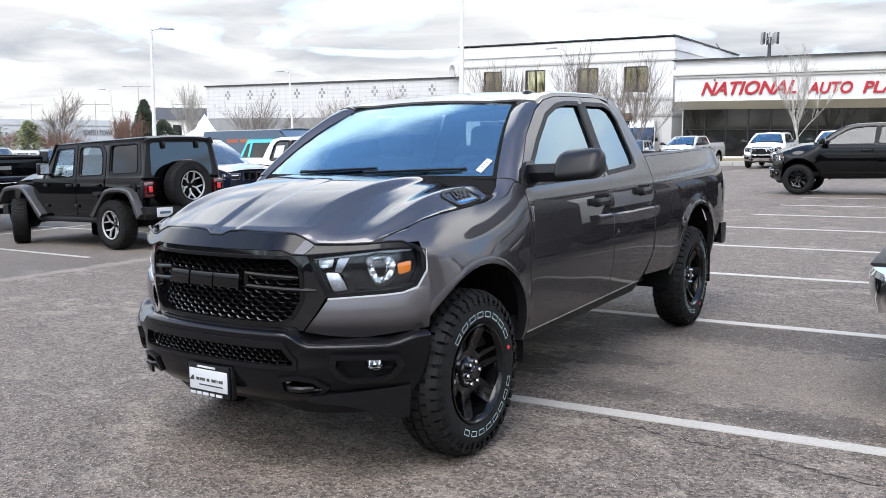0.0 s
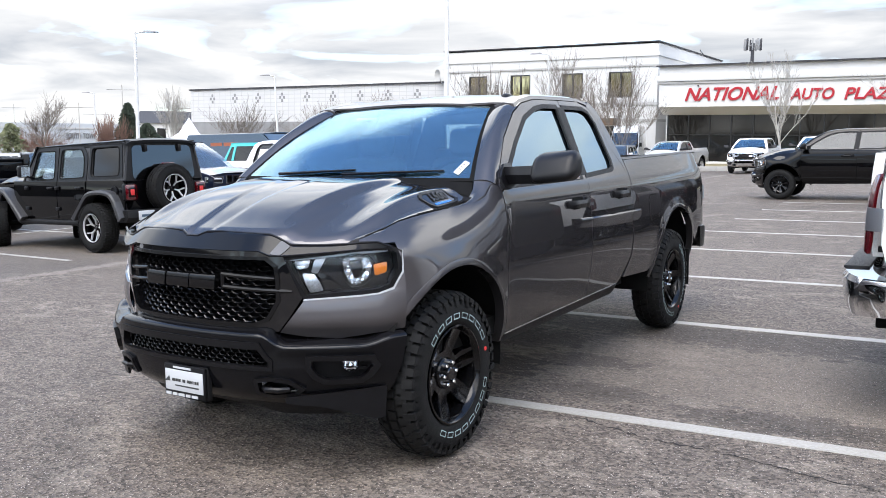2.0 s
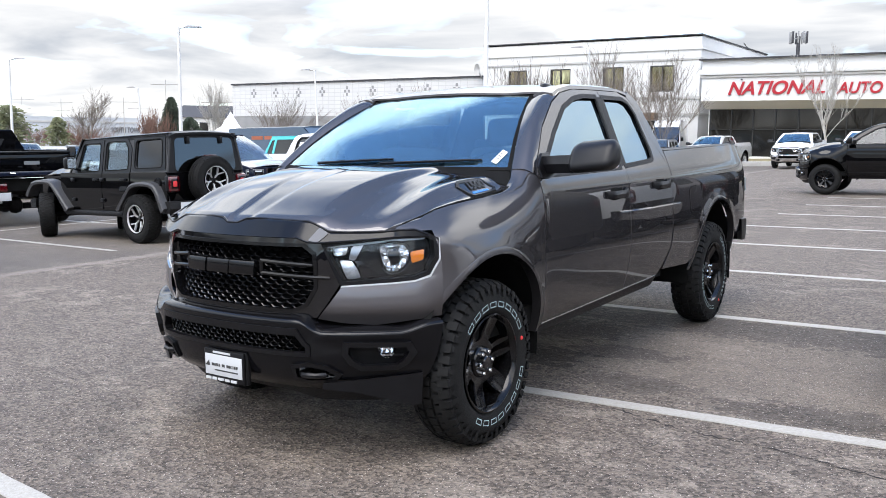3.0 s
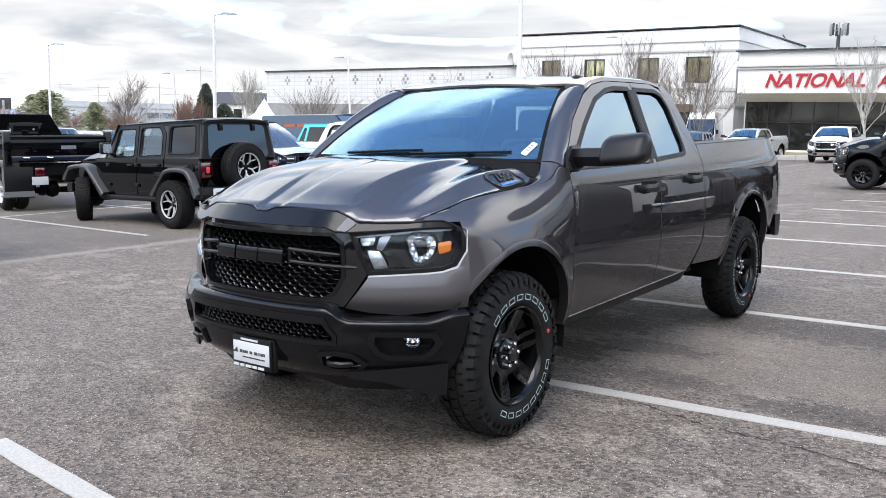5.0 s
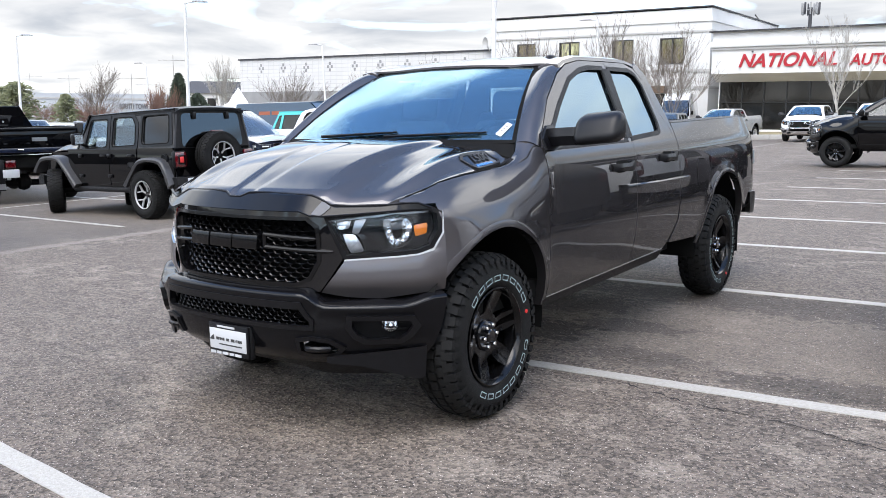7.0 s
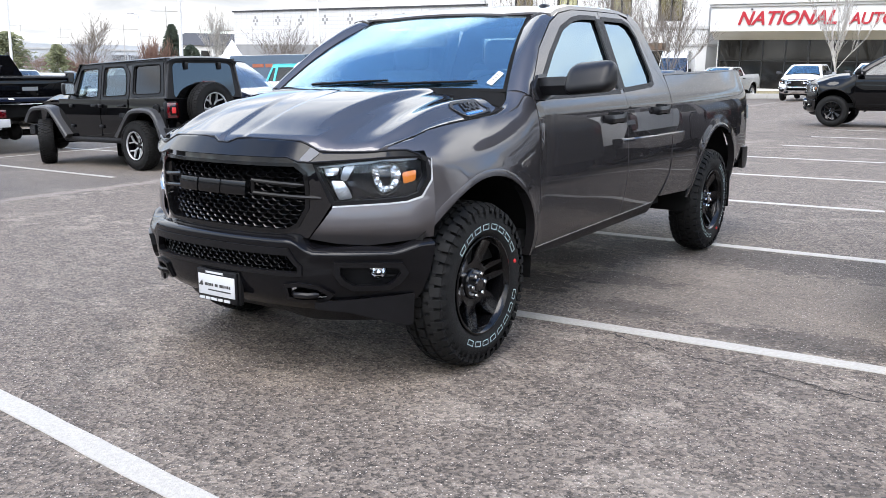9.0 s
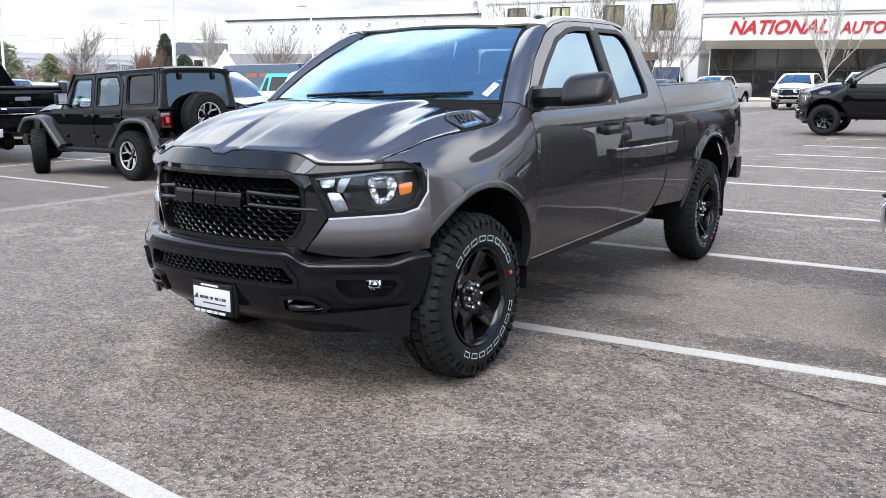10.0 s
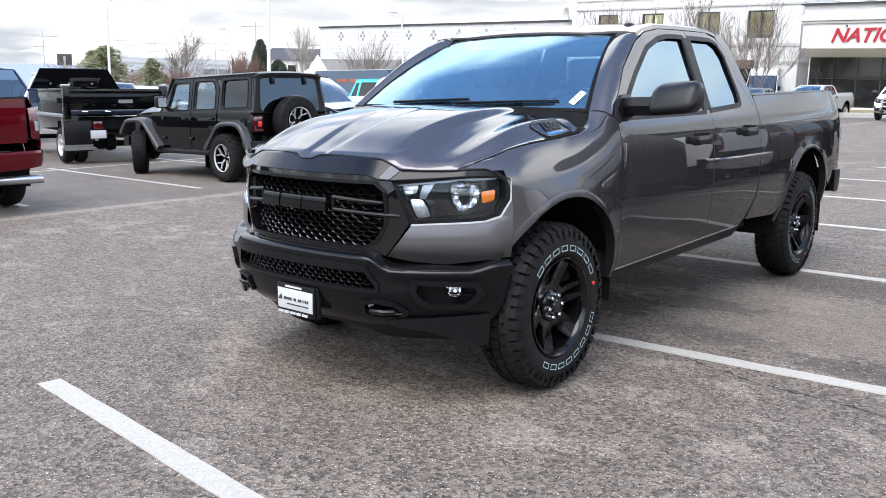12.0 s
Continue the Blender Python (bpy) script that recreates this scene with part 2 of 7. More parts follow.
def rounded(poly, r, n=4):
    """The outline with its corners rounded by about r."""
    out, m = [], len(poly)
    for i in range(m):
        p, q, w = Vector(poly[i - 1]), Vector(poly[i]), Vector(poly[(i + 1) % m])
        a, b = q.lerp(p, min(.45, r / (p - q).length)), q.lerp(w, min(.45, r / (w - q).length))
        for k in range(n + 1):
            t = k / n
            v = a * (1 - t) ** 2 + q * 2 * t * (1 - t) + b * t * t
            out.append((v.x, v.y))
    return out


def smooth(a, b, x):
    t = min(1.0, max(0.0, (x - a) / (b - a)))
    return t * t * (3 - 2 * t)


def inside(poly, x, y):
    hit, j = False, len(poly) - 1
    for i in range(len(poly)):
        (xi, yi), (xj, yj) = poly[i], poly[j]
        if (yi > y) != (yj > y) and x < (xj - xi) * (y - yi) / (yj - yi) + xi:
            hit = not hit
        j = i
    return hit


def area(poly):
    return sum(poly[i - 1][0] * poly[i][1] - poly[i][0] * poly[i - 1][1] for i in range(len(poly))) / 2


def grown(poly, d):
    """The outline pushed outwards by d (inwards where d is negative)."""
    n, out, sg = len(poly), [], (1 if area(poly) > 0 else -1)
    for i in range(n):
        p, q, r = Vector(poly[i - 1]), Vector(poly[i]), Vector(poly[(i + 1) % n])
        a, b = (q - p).normalized(), (r - q).normalized()
        na, nb = Vector((a.y, -a.x)) * sg, Vector((b.y, -b.x)) * sg
        k = na + nb
        k = k / max(0.35, k.dot(k) / 2) if k.length > 1e-6 else na
        out.append((q.x + k.x * d, q.y + k.y * d))
    return out


def panel(outline, f, step, holes=(), thick=0.012):
    """A sheet with thickness: the outline and its holes, cut into a grid and bent by f(u, v, depth)."""
    bm = bmesh.new()
    vs = [bm.verts.new((u, v, 0)) for u, v in outline]
    bm.faces.new(vs)
    us, ws = [u for u, _ in outline], [v for _, v in outline]

    def cut(co, no):
        bmesh.ops.bisect_plane(bm, geom=bm.verts[:] + bm.edges[:] + bm.faces[:], dist=1e-5, plane_co=co, plane_no=no)

    for k in range(1, int((max(us) - min(us)) / step[0]) + 1):
        cut((min(us) + k * step[0], 0, 0), (1, 0, 0))
    for k in range(1, int((max(ws) - min(ws)) / step[1]) + 1):
        cut((0, min(ws) + k * step[1], 0), (0, 1, 0))
    for hole in holes:
        for i in range(len(hole)):
            (ax, ay), (bx, by) = hole[i - 1], hole[i]
            cut((ax, ay, 0), (ay - by, bx - ax, 0))
        gone = []
        for fc in bm.faces:
            c = fc.calc_center_median()
            if inside(hole, c.x, c.y):
                gone.append(fc)
        bmesh.ops.delete(bm, geom=gone, context="FACES")
    bmesh.ops.dissolve_degenerate(bm, dist=1e-5, edges=bm.edges[:])
    if thick:
        front = set(bm.verts)
        bmesh.ops.extrude_face_region(bm, geom=bm.faces[:], use_keep_orig=True)
        for v in bm.verts:
            v.co = f(v.co.x, v.co.y, 0.0 if v in front else thick)
    else:
        for v in bm.verts:
            v.co = f(v.co.x, v.co.y, 0.0)
    return bm


def add_box(bm, lo, hi, m=None, bevel=0.0, seg=2):
    """A box, its edges rounded, into bm."""
    r = bmesh.ops.create_cube(bm, size=1)
    vs = r["verts"]
    for v in vs:
        v.co = Vector([lo[i] + (v.co[i] + 0.5) * (hi[i] - lo[i]) for i in range(3)])
    if bevel:
        es = list({e for v in vs for e in v.link_edges})
        rb = bmesh.ops.bevel(bm, geom=es, offset=bevel, segments=seg, affect="EDGES", profile=0.5)
        vs = list(set(rb["verts"]) | {v for v in vs if v.is_valid})
    if m is not None:
        for v in vs:
            v.co = m @ v.co
    return vs


def boxed(lo, hi, m=None, bevel=0.0, seg=2):
    bm = bmesh.new()
    add_box(bm, lo, hi, m, bevel, seg)
    return bm


def add_tube(bm, pts, r, n=8, cap=True):
    """A round bar along points; r is one radius or one for each."""
    rs = r if isinstance(r, (list, tuple)) else [r] * len(pts)
    rings = []
    for i, p in enumerate(pts):
        p = Vector(p)
        a = Vector(pts[max(0, i - 1)])
        b = Vector(pts[min(len(pts) - 1, i + 1)])
        d = (b - a).normalized()
        s = d.orthogonal().normalized() if i == 0 else (s - d * s.dot(d)).normalized()
        t = d.cross(s)
        rings.append([bm.verts.new(p + (s * math.cos(k * math.tau / n) + t * math.sin(k * math.tau / n)) * rs[i]) for k in range(n)])
    for a, b in zip(rings, rings[1:]):
        for k in range(n):
            bm.faces.new((a[k], a[(k + 1) % n], b[(k + 1) % n], b[k]))
    if cap:
        bm.faces.new(rings[0][::-1])
        bm.faces.new(rings[-1])


def tube(pts, r, n=8):
    bm = bmesh.new()
    add_tube(bm, pts, r, n)
    return bm


def add_lathe(bm, profile, n=48, closed=False):
    """A turned shape: profile of (along the x axis, radius)."""
    rings = []
    for a, r in profile:
        rings.append([bm.verts.new((a, r * math.cos(k * math.tau / n), r * math.sin(k * math.tau / n))) for k in range(n)])
    pairs = list(zip(rings, rings[1:]))
    if closed:
        pairs.append((rings[-1], rings[0]))
    for a, b in pairs:
        for k in range(n):
            bm.faces.new((a[k], a[(k + 1) % n], b[(k + 1) % n], b[k]))
    return rings


def lathe(profile, n=48, closed=False, caps=False):
    bm = bmesh.new()
    r = add_lathe(bm, profile, n, closed=closed)
    if caps:
        bm.faces.new(r[0][::-1])
        bm.faces.new(r[-1])
    return bm


def strip(p, q, thick=0.0, inward=(0, 0, -1)):
    """A sheet between two rows of points; with thickness where it is given."""
    bm = bmesh.new()
    a = [bm.verts.new(v) for v in p]
    b = [bm.verts.new(v) for v in q]
    for i in range(len(a) - 1):
        bm.faces.new((a[i], a[i + 1], b[i + 1], b[i]))
    if thick:
        front = set(bm.verts)
        bmesh.ops.extrude_face_region(bm, geom=bm.faces[:], use_keep_orig=True)
        for v in bm.verts:
            if v not in front:
                v.co += Vector(inward) * thick
    return bm


def sweep(paths, closed_ends=True):
    """A skin over rows of points of equal length, one row after another."""
    bm = bmesh.new()
    rows = [[bm.verts.new(p) for p in row] for row in paths]
    for a, b in zip(rows, rows[1:]):
        for i in range(len(a)):
            j = (i + 1) % len(a)
            bm.faces.new((a[i], a[j], b[j], b[i]))
    if closed_ends:
        bm.faces.new(rows[0][::-1])
        bm.faces.new(rows[-1])
    return bm


def text_mesh(body, size, depth, shear=0.0, bold=0.0):
    """Letters of the built-in font as a bmesh, flat in x and y."""
    cu = bpy.data.curves.new("letters", "FONT")
    cu.body, cu.size, cu.extrude, cu.shear, cu.offset = body, size, depth, shear, bold
    cu.align_x = "LEFT"
    ob = bpy.data.objects.new("letters", cu)
    scene.collection.objects.link(ob)
    me = ob.to_mesh()
    bm = bmesh.new()
    bm.from_mesh(me)
    ob.to_mesh_clear()
    bpy.data.objects.remove(ob)
    bpy.data.curves.remove(cu)
    return bm


# ---- ground ----
def ground_z(x):
    return max(-0.25, 0.018 * min(0.0, x + 0.5))


def asphalt_mat():
    m = bpy.data.materials.new("worn_asphalt")
    m.use_nodes = True
    n, l = m.node_tree.nodes, m.node_tree.links
    b = n["Principled BSDF"]
    tc = n.new("ShaderNodeTexCoord")

    def tex(kind, scale, detail=4.0, stretch=(1, 1, 1), rough=0.55, turn=0.0):
        mp = n.new("ShaderNodeMapping")
        mp.inputs["Scale"].default_value = stretch
        mp.inputs["Rotation"].default_value = (0, 0, turn)
        l.new(tc.outputs["Object"], mp.inputs["Vector"])
        t = n.new(kind)
        t.inputs["Scale"].default_value = scale
        if kind == "ShaderNodeTexNoise":
            t.inputs["Detail"].default_value, t.inputs["Roughness"].default_value = detail, rough
        l.new(mp.outputs[0], t.inputs["Vector"])
        return t

    def ramp(src, a, b_, ca=(0, 0, 0, 1), cb=(1, 1, 1, 1)):
        r = n.new("ShaderNodeValToRGB")
        r.color_ramp.elements[0].position, r.color_ramp.elements[1].position = a, b_
        r.color_ramp.elements[0].color, r.color_ramp.elements[1].color = ca, cb
        l.new(src, r.inputs[0])
        return r

    def mix(fac, a, b_, mode="MIX"):
        x = n.new("ShaderNodeMix")
        x.data_type, x.blend_type = "RGBA", mode
        if isinstance(fac, float):
            x.inputs[0].default_value = fac
        else:
            l.new(fac, x.inputs[0])
        for k, v in ((6, a), (7, b_)):
            if isinstance(v, tuple):
                x.inputs[k].default_value = v
            else:
                l.new(v, x.inputs[k])
        return x

    def times(a, b_):
        x = n.new("ShaderNodeMath")
        x.operation = "MULTIPLY"
        l.new(a, x.inputs[0])
        if isinstance(b_, float):
            x.inputs[1].default_value = b_
        else:
            l.new(b_, x.inputs[1])
        return x

    stones = tex("ShaderNodeTexVoronoi", 58)
    fine_ = tex("ShaderNodeTexVoronoi", 150)
    def one(src):
        sep_ = n.new("ShaderNodeSeparateColor")
        l.new(src, sep_.inputs[0])
        return sep_.outputs[0]

    stone_col = ramp(one(stones.outputs["Color"]), 0.1, 1.0, (0.018, 0.016, 0.0145, 1), (0.248, 0.216, 0.193, 1))
    fine_col = ramp(one(fine_.outputs["Color"]), 0.1, 1.0, (0.006, 0.0058, 0.0055, 1), (0.238, 0.207, 0.185, 1))
    grit = mix(0.32, stone_col.outputs[0], fine_col.outputs[0])
    broad = tex("ShaderNodeTexNoise", 0.35, 5)
    base = mix(0.14, grit.outputs[2], ramp(broad.outputs["Fac"], 0.3, 0.7, (0.080, 0.071, 0.064, 1), (0.132, 0.118, 0.106, 1)).outputs[0])
    # pale, scuffed patches with ragged edges, drawn out along the stalls
    scuff = tex("ShaderNodeTexNoise", 2.0, 10, (0.8, 1.25, 1), 0.64, 0.12)
    where = tex("ShaderNodeTexNoise", 0.5, 3)
    # the grit roughens the edges of patches and stains
    def gritty(src, much):
        g1 = n.new("ShaderNodeMath")
        g1.operation, g1.inputs[1].default_value, g1.inputs[2].default_value = "MULTIPLY_ADD", much, -much / 2
        l.new(one(fine_.outputs["Color"]), g1.inputs[0])
        g2 = n.new("ShaderNodeMath")
        l.new(g1.outputs[0], g2.inputs[0])
        l.new(src, g2.inputs[1])
        return g2.outputs[0]

    pale = times(ramp(gritty(scuff.outputs["Fac"], 0.05), 0.533, 0.568).outputs[0], ramp(where.outputs["Fac"], 0.42, 0.56).outputs[0])
    c1 = mix(times(pale.outputs[0], 0.30).outputs[0], base.outputs[2], ramp(one(stones.outputs["Color"]), 0.0, 1.0, (0.21, 0.192, 0.174, 1), (0.465, 0.428, 0.39, 1)).outputs[0])
    # dark, damp and tarry stains
    stain = tex("ShaderNodeTexNoise", 1.6, 10, (0.8, 1.3, 1), 0.66, 0.1)
    where2 = tex("ShaderNodeTexNoise", 0.33, 2, (1, 1, 1), 0.5, 0.9)
    dark = times(ramp(gritty(stain.outputs["Fac"], 0.07), 0.54, 0.60).outputs[0], ramp(where2.outputs["Fac"], 0.48, 0.62).outputs[0])
    c2 = mix(times(dark.outputs[0], 0.45).outputs[0], c1.outputs[2], (0.03, 0.029, 0.028, 1))
    # soft round masks for blots beside the middle stall line
    def blot(x, y, rx, ry):
        mp = n.new("ShaderNodeMapping")
        mp.vector_type = "TEXTURE"
        mp.inputs["Location"].default_value, mp.inputs["Scale"].default_value = (x, y, 0), (rx, ry, 50)
        l.new(tc.outputs["Object"], mp.inputs["Vector"])
        gr = n.new("ShaderNodeTexGradient")
        gr.gradient_type = "SPHERICAL"
        l.new(mp.outputs[0], gr.inputs["Vector"])
        return gr.outputs["Fac"]

    # the middle of the free stall is worn smooth and pale, its edges darker
    edge_noise = tex("ShaderNodeTexNoise", 5.5, 8, (1.0, 1.5, 1), 0.62, 0.2)
    ragged = n.new("ShaderNodeMath")
    ragged.operation, ragged.inputs[1].default_value, ragged.inputs[2].default_value = "MULTIPLY_ADD", 2.2, -1.1
    l.new(gritty(edge_noise.outputs["Fac"], .05), ragged.inputs[0])

    def patch(x, y, rx, ry, low_, high_):
        a_ = n.new("ShaderNodeMath")
        l.new(blot(x, y, rx, ry), a_.inputs[0])
        l.new(ragged.outputs[0], a_.inputs[1])
        return ramp(a_.outputs[0], low_, high_).outputs[0]

    smooth_col = ramp(one(fine_.outputs["Color"]), 0.0, 1.0, (0.115, 0.103, 0.093, 1), (0.24, 0.215, 0.195, 1)).outputs[0]
    for bx, by, brx, bry in ((2.9, 1.25, 2.6, 1.25), (4.6, 1.3, 2.4, 1.2)):
        c2 = mix(times(patch(bx, by, brx, bry, .18, .26), 0.5).outputs[0], c2.outputs[2], smooth_col)
    # ragged, speckled dark patches along the stall edges and beneath the grey truck
    for bx, by, brx, bry, much_ in ((1.2, .75, .62, .55, .8), (1.75, 1.15, .7, .3, .5), (2.15, .45, .55, .28, .5), (3.3, .33, 1.0, .30, .55), (2.6, 2.40, 3.4, .62, .55), (1.0, 1.7, .9, .55, .6)):
        c2 = mix(times(patch(bx, by, brx, bry, .40, .45), much_).outputs[0], c2.outputs[2], (0.026, 0.024, 0.023, 1))
    # bright grains
    grain = tex("ShaderNodeTexVoronoi", 75)
    spark = ramp(grain.outputs["Distance"], 0.18, 0.30, (1, 1, 1, 1), (0, 0, 0, 1))
    pick = tex("ShaderNodeTexNoise", 65, 1)
    sp = times(spark.outputs[0], ramp(pick.outputs["Fac"], 0.53, 0.60).outputs[0])
    c3 = mix(times(sp.outputs[0], 0.9).outputs[0], c2.outputs[2], (0.60, 0.58, 0.56, 1))
    # older, smoother paving beyond the joint along the aisle
    sx = n.new("ShaderNodeSeparateXYZ")
    l.new(tc.outputs["Object"], sx.inputs[0])
    far_ = n.new("ShaderNodeMath")
    far_.operation, far_.inputs[1].default_value = "LESS_THAN", -6.78
    l.new(sx.outputs[0], far_.inputs[0])
    c4 = mix(times(far_.outputs[0], 0.60).outputs[0], c3.outputs[2], ramp(broad.outputs["Fac"], 0.3, 0.7, (0.095, 0.088, 0.082, 1), (0.150, 0.138, 0.128, 1)).outputs[0])
    # pale grit gathered along the joint
    wob = n.new("ShaderNodeMath")
    wob.operation, wob.inputs[1].default_value = "MULTIPLY_ADD", 0.55
    l.new(gritty(edge_noise.outputs["Fac"], .3), wob.inputs[0])
    l.new(sx.outputs[0], wob.inputs[2])
    gap = n.new("ShaderNodeMath")
    gap.operation, gap.inputs[1].default_value, gap.inputs[2].default_value = "COMPARE", -6.42, 0.14
    l.new(wob.outputs[0], gap.inputs[0])
    c4 = mix(times(gap.outputs[0], 0.45).outputs[0], c4.outputs[2], (0.30, 0.28, 0.262, 1))
    c5 = mix(1.0, c4.outputs[2], (0.90, 0.838, 0.765, 1), "MULTIPLY")
    l.new(c5.outputs[2], b.inputs["Base Color"])
    b.inputs["Specular IOR Level"].default_value = 0.35
    rr = n.new("ShaderNodeMapRange")
    rr.inputs["To Min"].default_value, rr.inputs["To Max"].default_value = 0.62, 0.95
    l.new(stones.outputs["Distance"], rr.inputs["Value"])
    l.new(rr.outputs[0], b.inputs["Roughness"])
    bp = n.new("ShaderNodeBump")
    bp.inputs["Strength"].default_value, bp.inputs["Distance"].default_value = 0.8, 0.008
    l.new(stones.outputs["Distance"], bp.inputs["Height"])
    b2 = n.new("ShaderNodeBump")
    b2.inputs["Strength"].default_value, b2.inputs["Distance"].default_value = 0.3, 0.02
    l.new(scuff.outputs["Fac"], b2.inputs["Height"])
    l.new(bp.outputs[0], b2.inputs["Normal"])
    l.new(b2.outputs[0], b.inputs["Normal"])
    return m


ASPHALT = asphalt_mat()
LINE_PAINT = mat("road_paint", (0.345, 0.326, 0.292), 0.6, vary=0.14, scale=60, bump=0.4, bump_scale=130)
CRACK = mat("crack_shadow", (0.012, 0.011, 0.011), 0.95)


def build_ground():
    xs = [-900, -300, -120, -60, -30, -20, -14.5, -10, -7, -4, -2, -.5, 0, 6, 20, 60, 200, 900]
    ys = [-900, -200, -60, -20, -10, 0, 10, 20, 40, 80, 200, 900]
    bm = bmesh.new()
    g = [[bm.verts.new((x, y, ground_z(x))) for x in xs] for y in ys]
    for j in range(len(ys) - 1):
        for i in range(len(xs) - 1):
            bm.faces.new((g[j][i], g[j][i + 1], g[j + 1][i + 1], g[j + 1][i]))
    tagged(link("ground", bm, ASPHALT), "worn grey asphalt parking lot with pale scuffs and stains", "asphalt", kind="structure")


def stripe(a, b, w=0.10, lift=0.004):
    """A painted line on the asphalt, following its fall."""
    a, b = Vector(a), Vector(b)
    d = (b - a).normalized()
    nrm = Vector((-d.y, d.x)) * w / 2
    n = max(2, int((b - a).length / 0.12))
    rnd = random.Random(int(a.x * 31 + a.y * 17))
    bm = bmesh.new()
    rows = []
    for i in range(n + 1):
        p = a.lerp(b, i / n)
        q, r = p + nrm * rnd.uniform(.94, 1.05), p - nrm * rnd.uniform(.94, 1.05)
        rows.append([bm.verts.new((v.x, v.y, ground_z(v.x) + h)) for v, h in ((q, lift), (r, lift), (r, -.002), (q, -.002))])
    for s, t in zip(rows, rows[1:]):
        for k in range(4):
            bm.faces.new((s[k], s[(k + 1) % 4], t[(k + 1) % 4], t[k]))
    bm.faces.new(rows[0][::-1])
    bm.faces.new(rows[-1])
    tagged(link("parking_line", bm, LINE_PAINT), "worn white painted parking line on asphalt", "parking line", "parking lines", "structure")


def crack(pts, seed, w=0.010):
    rnd = random.Random(seed)
    bm = bmesh.new()
    prev = None
    P = [Vector(p) for p in pts]
    for a, b in zip(P, P[1:]):
        n = max(2, int((b - a).length / .028))
        for i in range(n):
            p = a.lerp(b, i / n) + Vector((rnd.uniform(-.010, .010), rnd.uniform(-.015, .015)))
            ww = w * rnd.choice((.12, .3, .55, 1.0))
            cur = (bm.verts.new((p.x, p.y - ww / 2, ground_z(p.x) + .002)), bm.verts.new((p.x, p.y + ww / 2, ground_z(p.x) + .002)))
            if prev:
                bm.faces.new((prev[0], cur[0], cur[1], prev[1]))
            prev = cur
    tagged(link("asphalt_crack", bm, CRACK, recalc=False), "thin dark crack running through the asphalt", "crack", kind="structure")


build_ground()
for a_, b_ in (((-.17, -2.578), (5.6, -3.17)), ((0, -.10), (5.6, .09)), ((0, 2.765), (5.6, 2.835))):
    stripe(a_, b_, .118)
for i in range(2, 8):
    stripe((0, i * 2.745 - .02), (5.6, i * 2.745 + .10), .112)
for x0, y0, x1, y1 in ((-7.78, .96, -14.0, 1.45), (-7.78, 3.79, -14.2, 4.50), (-7.9, 6.95, -15.4, 7.60), (-8.0, 9.8, -15.4, 10.5)):
    stripe((x0, y0), (x1, y1))
stripe((-13.4, 1.0), (-14.05, 11.0))
crack([(2.2, -.12), (2.6, -.27), (3.1, -.33), (3.6, -.45), (4.6, -.52), (5.6, -.70)], 3, .016)
crack([(.4, 5.0), (1.2, 5.05), (2.4, 4.92), (3.4, 5.02)], 5, .014)
crack([(-6.65, -6.0), (-6.62, -.04), (-6.97, 1.62), (-6.75, 3.52), (-6.9, 12.0)], 8, .02)
crack([(1.6, 16.6), (1.7, 15.8), (1.55, 15.2), (1.7, 14.4)], 9, .03)


# ---- unseen dark walls, added to close the lot round the camera and darken reflections ----
UNSEEN_WALL = mat("dark_reflection_wall", (0.05, 0.048, 0.045), 0.9, vary=0.5, scale=0.25)
for nm_, lo_, hi_ in (("wall_south", (-70, -29, -.4), (31, -28, 3.2)), ("wall_east", (30, -28, -.4), (31, 95, 7.5)), ("wall_west", (-71, -28, -.4), (-70, -8, 4.0))):
    tagged(link(nm_, boxed(lo_, hi_), UNSEEN_WALL), "unseen plain dark wall added to darken reflections", "wall", kind="structure")


# ---- pickup trucks ----
def plan_curve(pts):
    """A smooth line through plan points, by its length: returns at(s) -> x, y and outward normal, and finders."""
    P = [Vector(p) for p in pts]
    dense = []
    for i in range(len(P) - 1):
        a, b, c, d = P[max(0, i - 1)], P[i], P[i + 1], P[min(len(P) - 1, i + 2)]
        for k in range(12):
            t = k / 12
            dense.append(0.5 * (2 * b + (c - a) * t + (2 * a - 5 * b + 4 * c - d) * t * t + (3 * b - a - 3 * c + d) * t ** 3))
    dense.append(P[-1])
    xy = np.array([(v.x, v.y) for v in dense])
    ss = np.concatenate([[0], np.cumsum(np.hypot(*np.diff(xy, axis=0).T))])

    def at(s):
        sg = 1 if s >= 0 else -1
        s = abs(s)
        x, y = np.interp(s, ss, xy[:, 0]), np.interp(s, ss, xy[:, 1])
        x2, y2 = np.interp(s + 0.03, ss, xy[:, 0]), np.interp(s + 0.03, ss, xy[:, 1])
        x1, y1 = np.interp(max(0, s - 0.03), ss, xy[:, 0]), np.interp(max(0, s - 0.03), ss, xy[:, 1])
        tx, ty = x2 - x1, y2 - y1
        k = math.hypot(tx, ty) or 1
        return sg * x, y, sg * ty / k, -tx / k

    far = int(np.argmax(xy[:, 0] > 0.94))
    s_x = lambda x: math.copysign(float(np.interp(abs(x), xy[:far + 1, 0], ss[:far + 1])), x)
    mono = slice(far, len(xy) - 30)
    s_y = lambda y: float(np.interp(y, xy[mono, 1], ss[mono]))
    return at, s_x, s_y


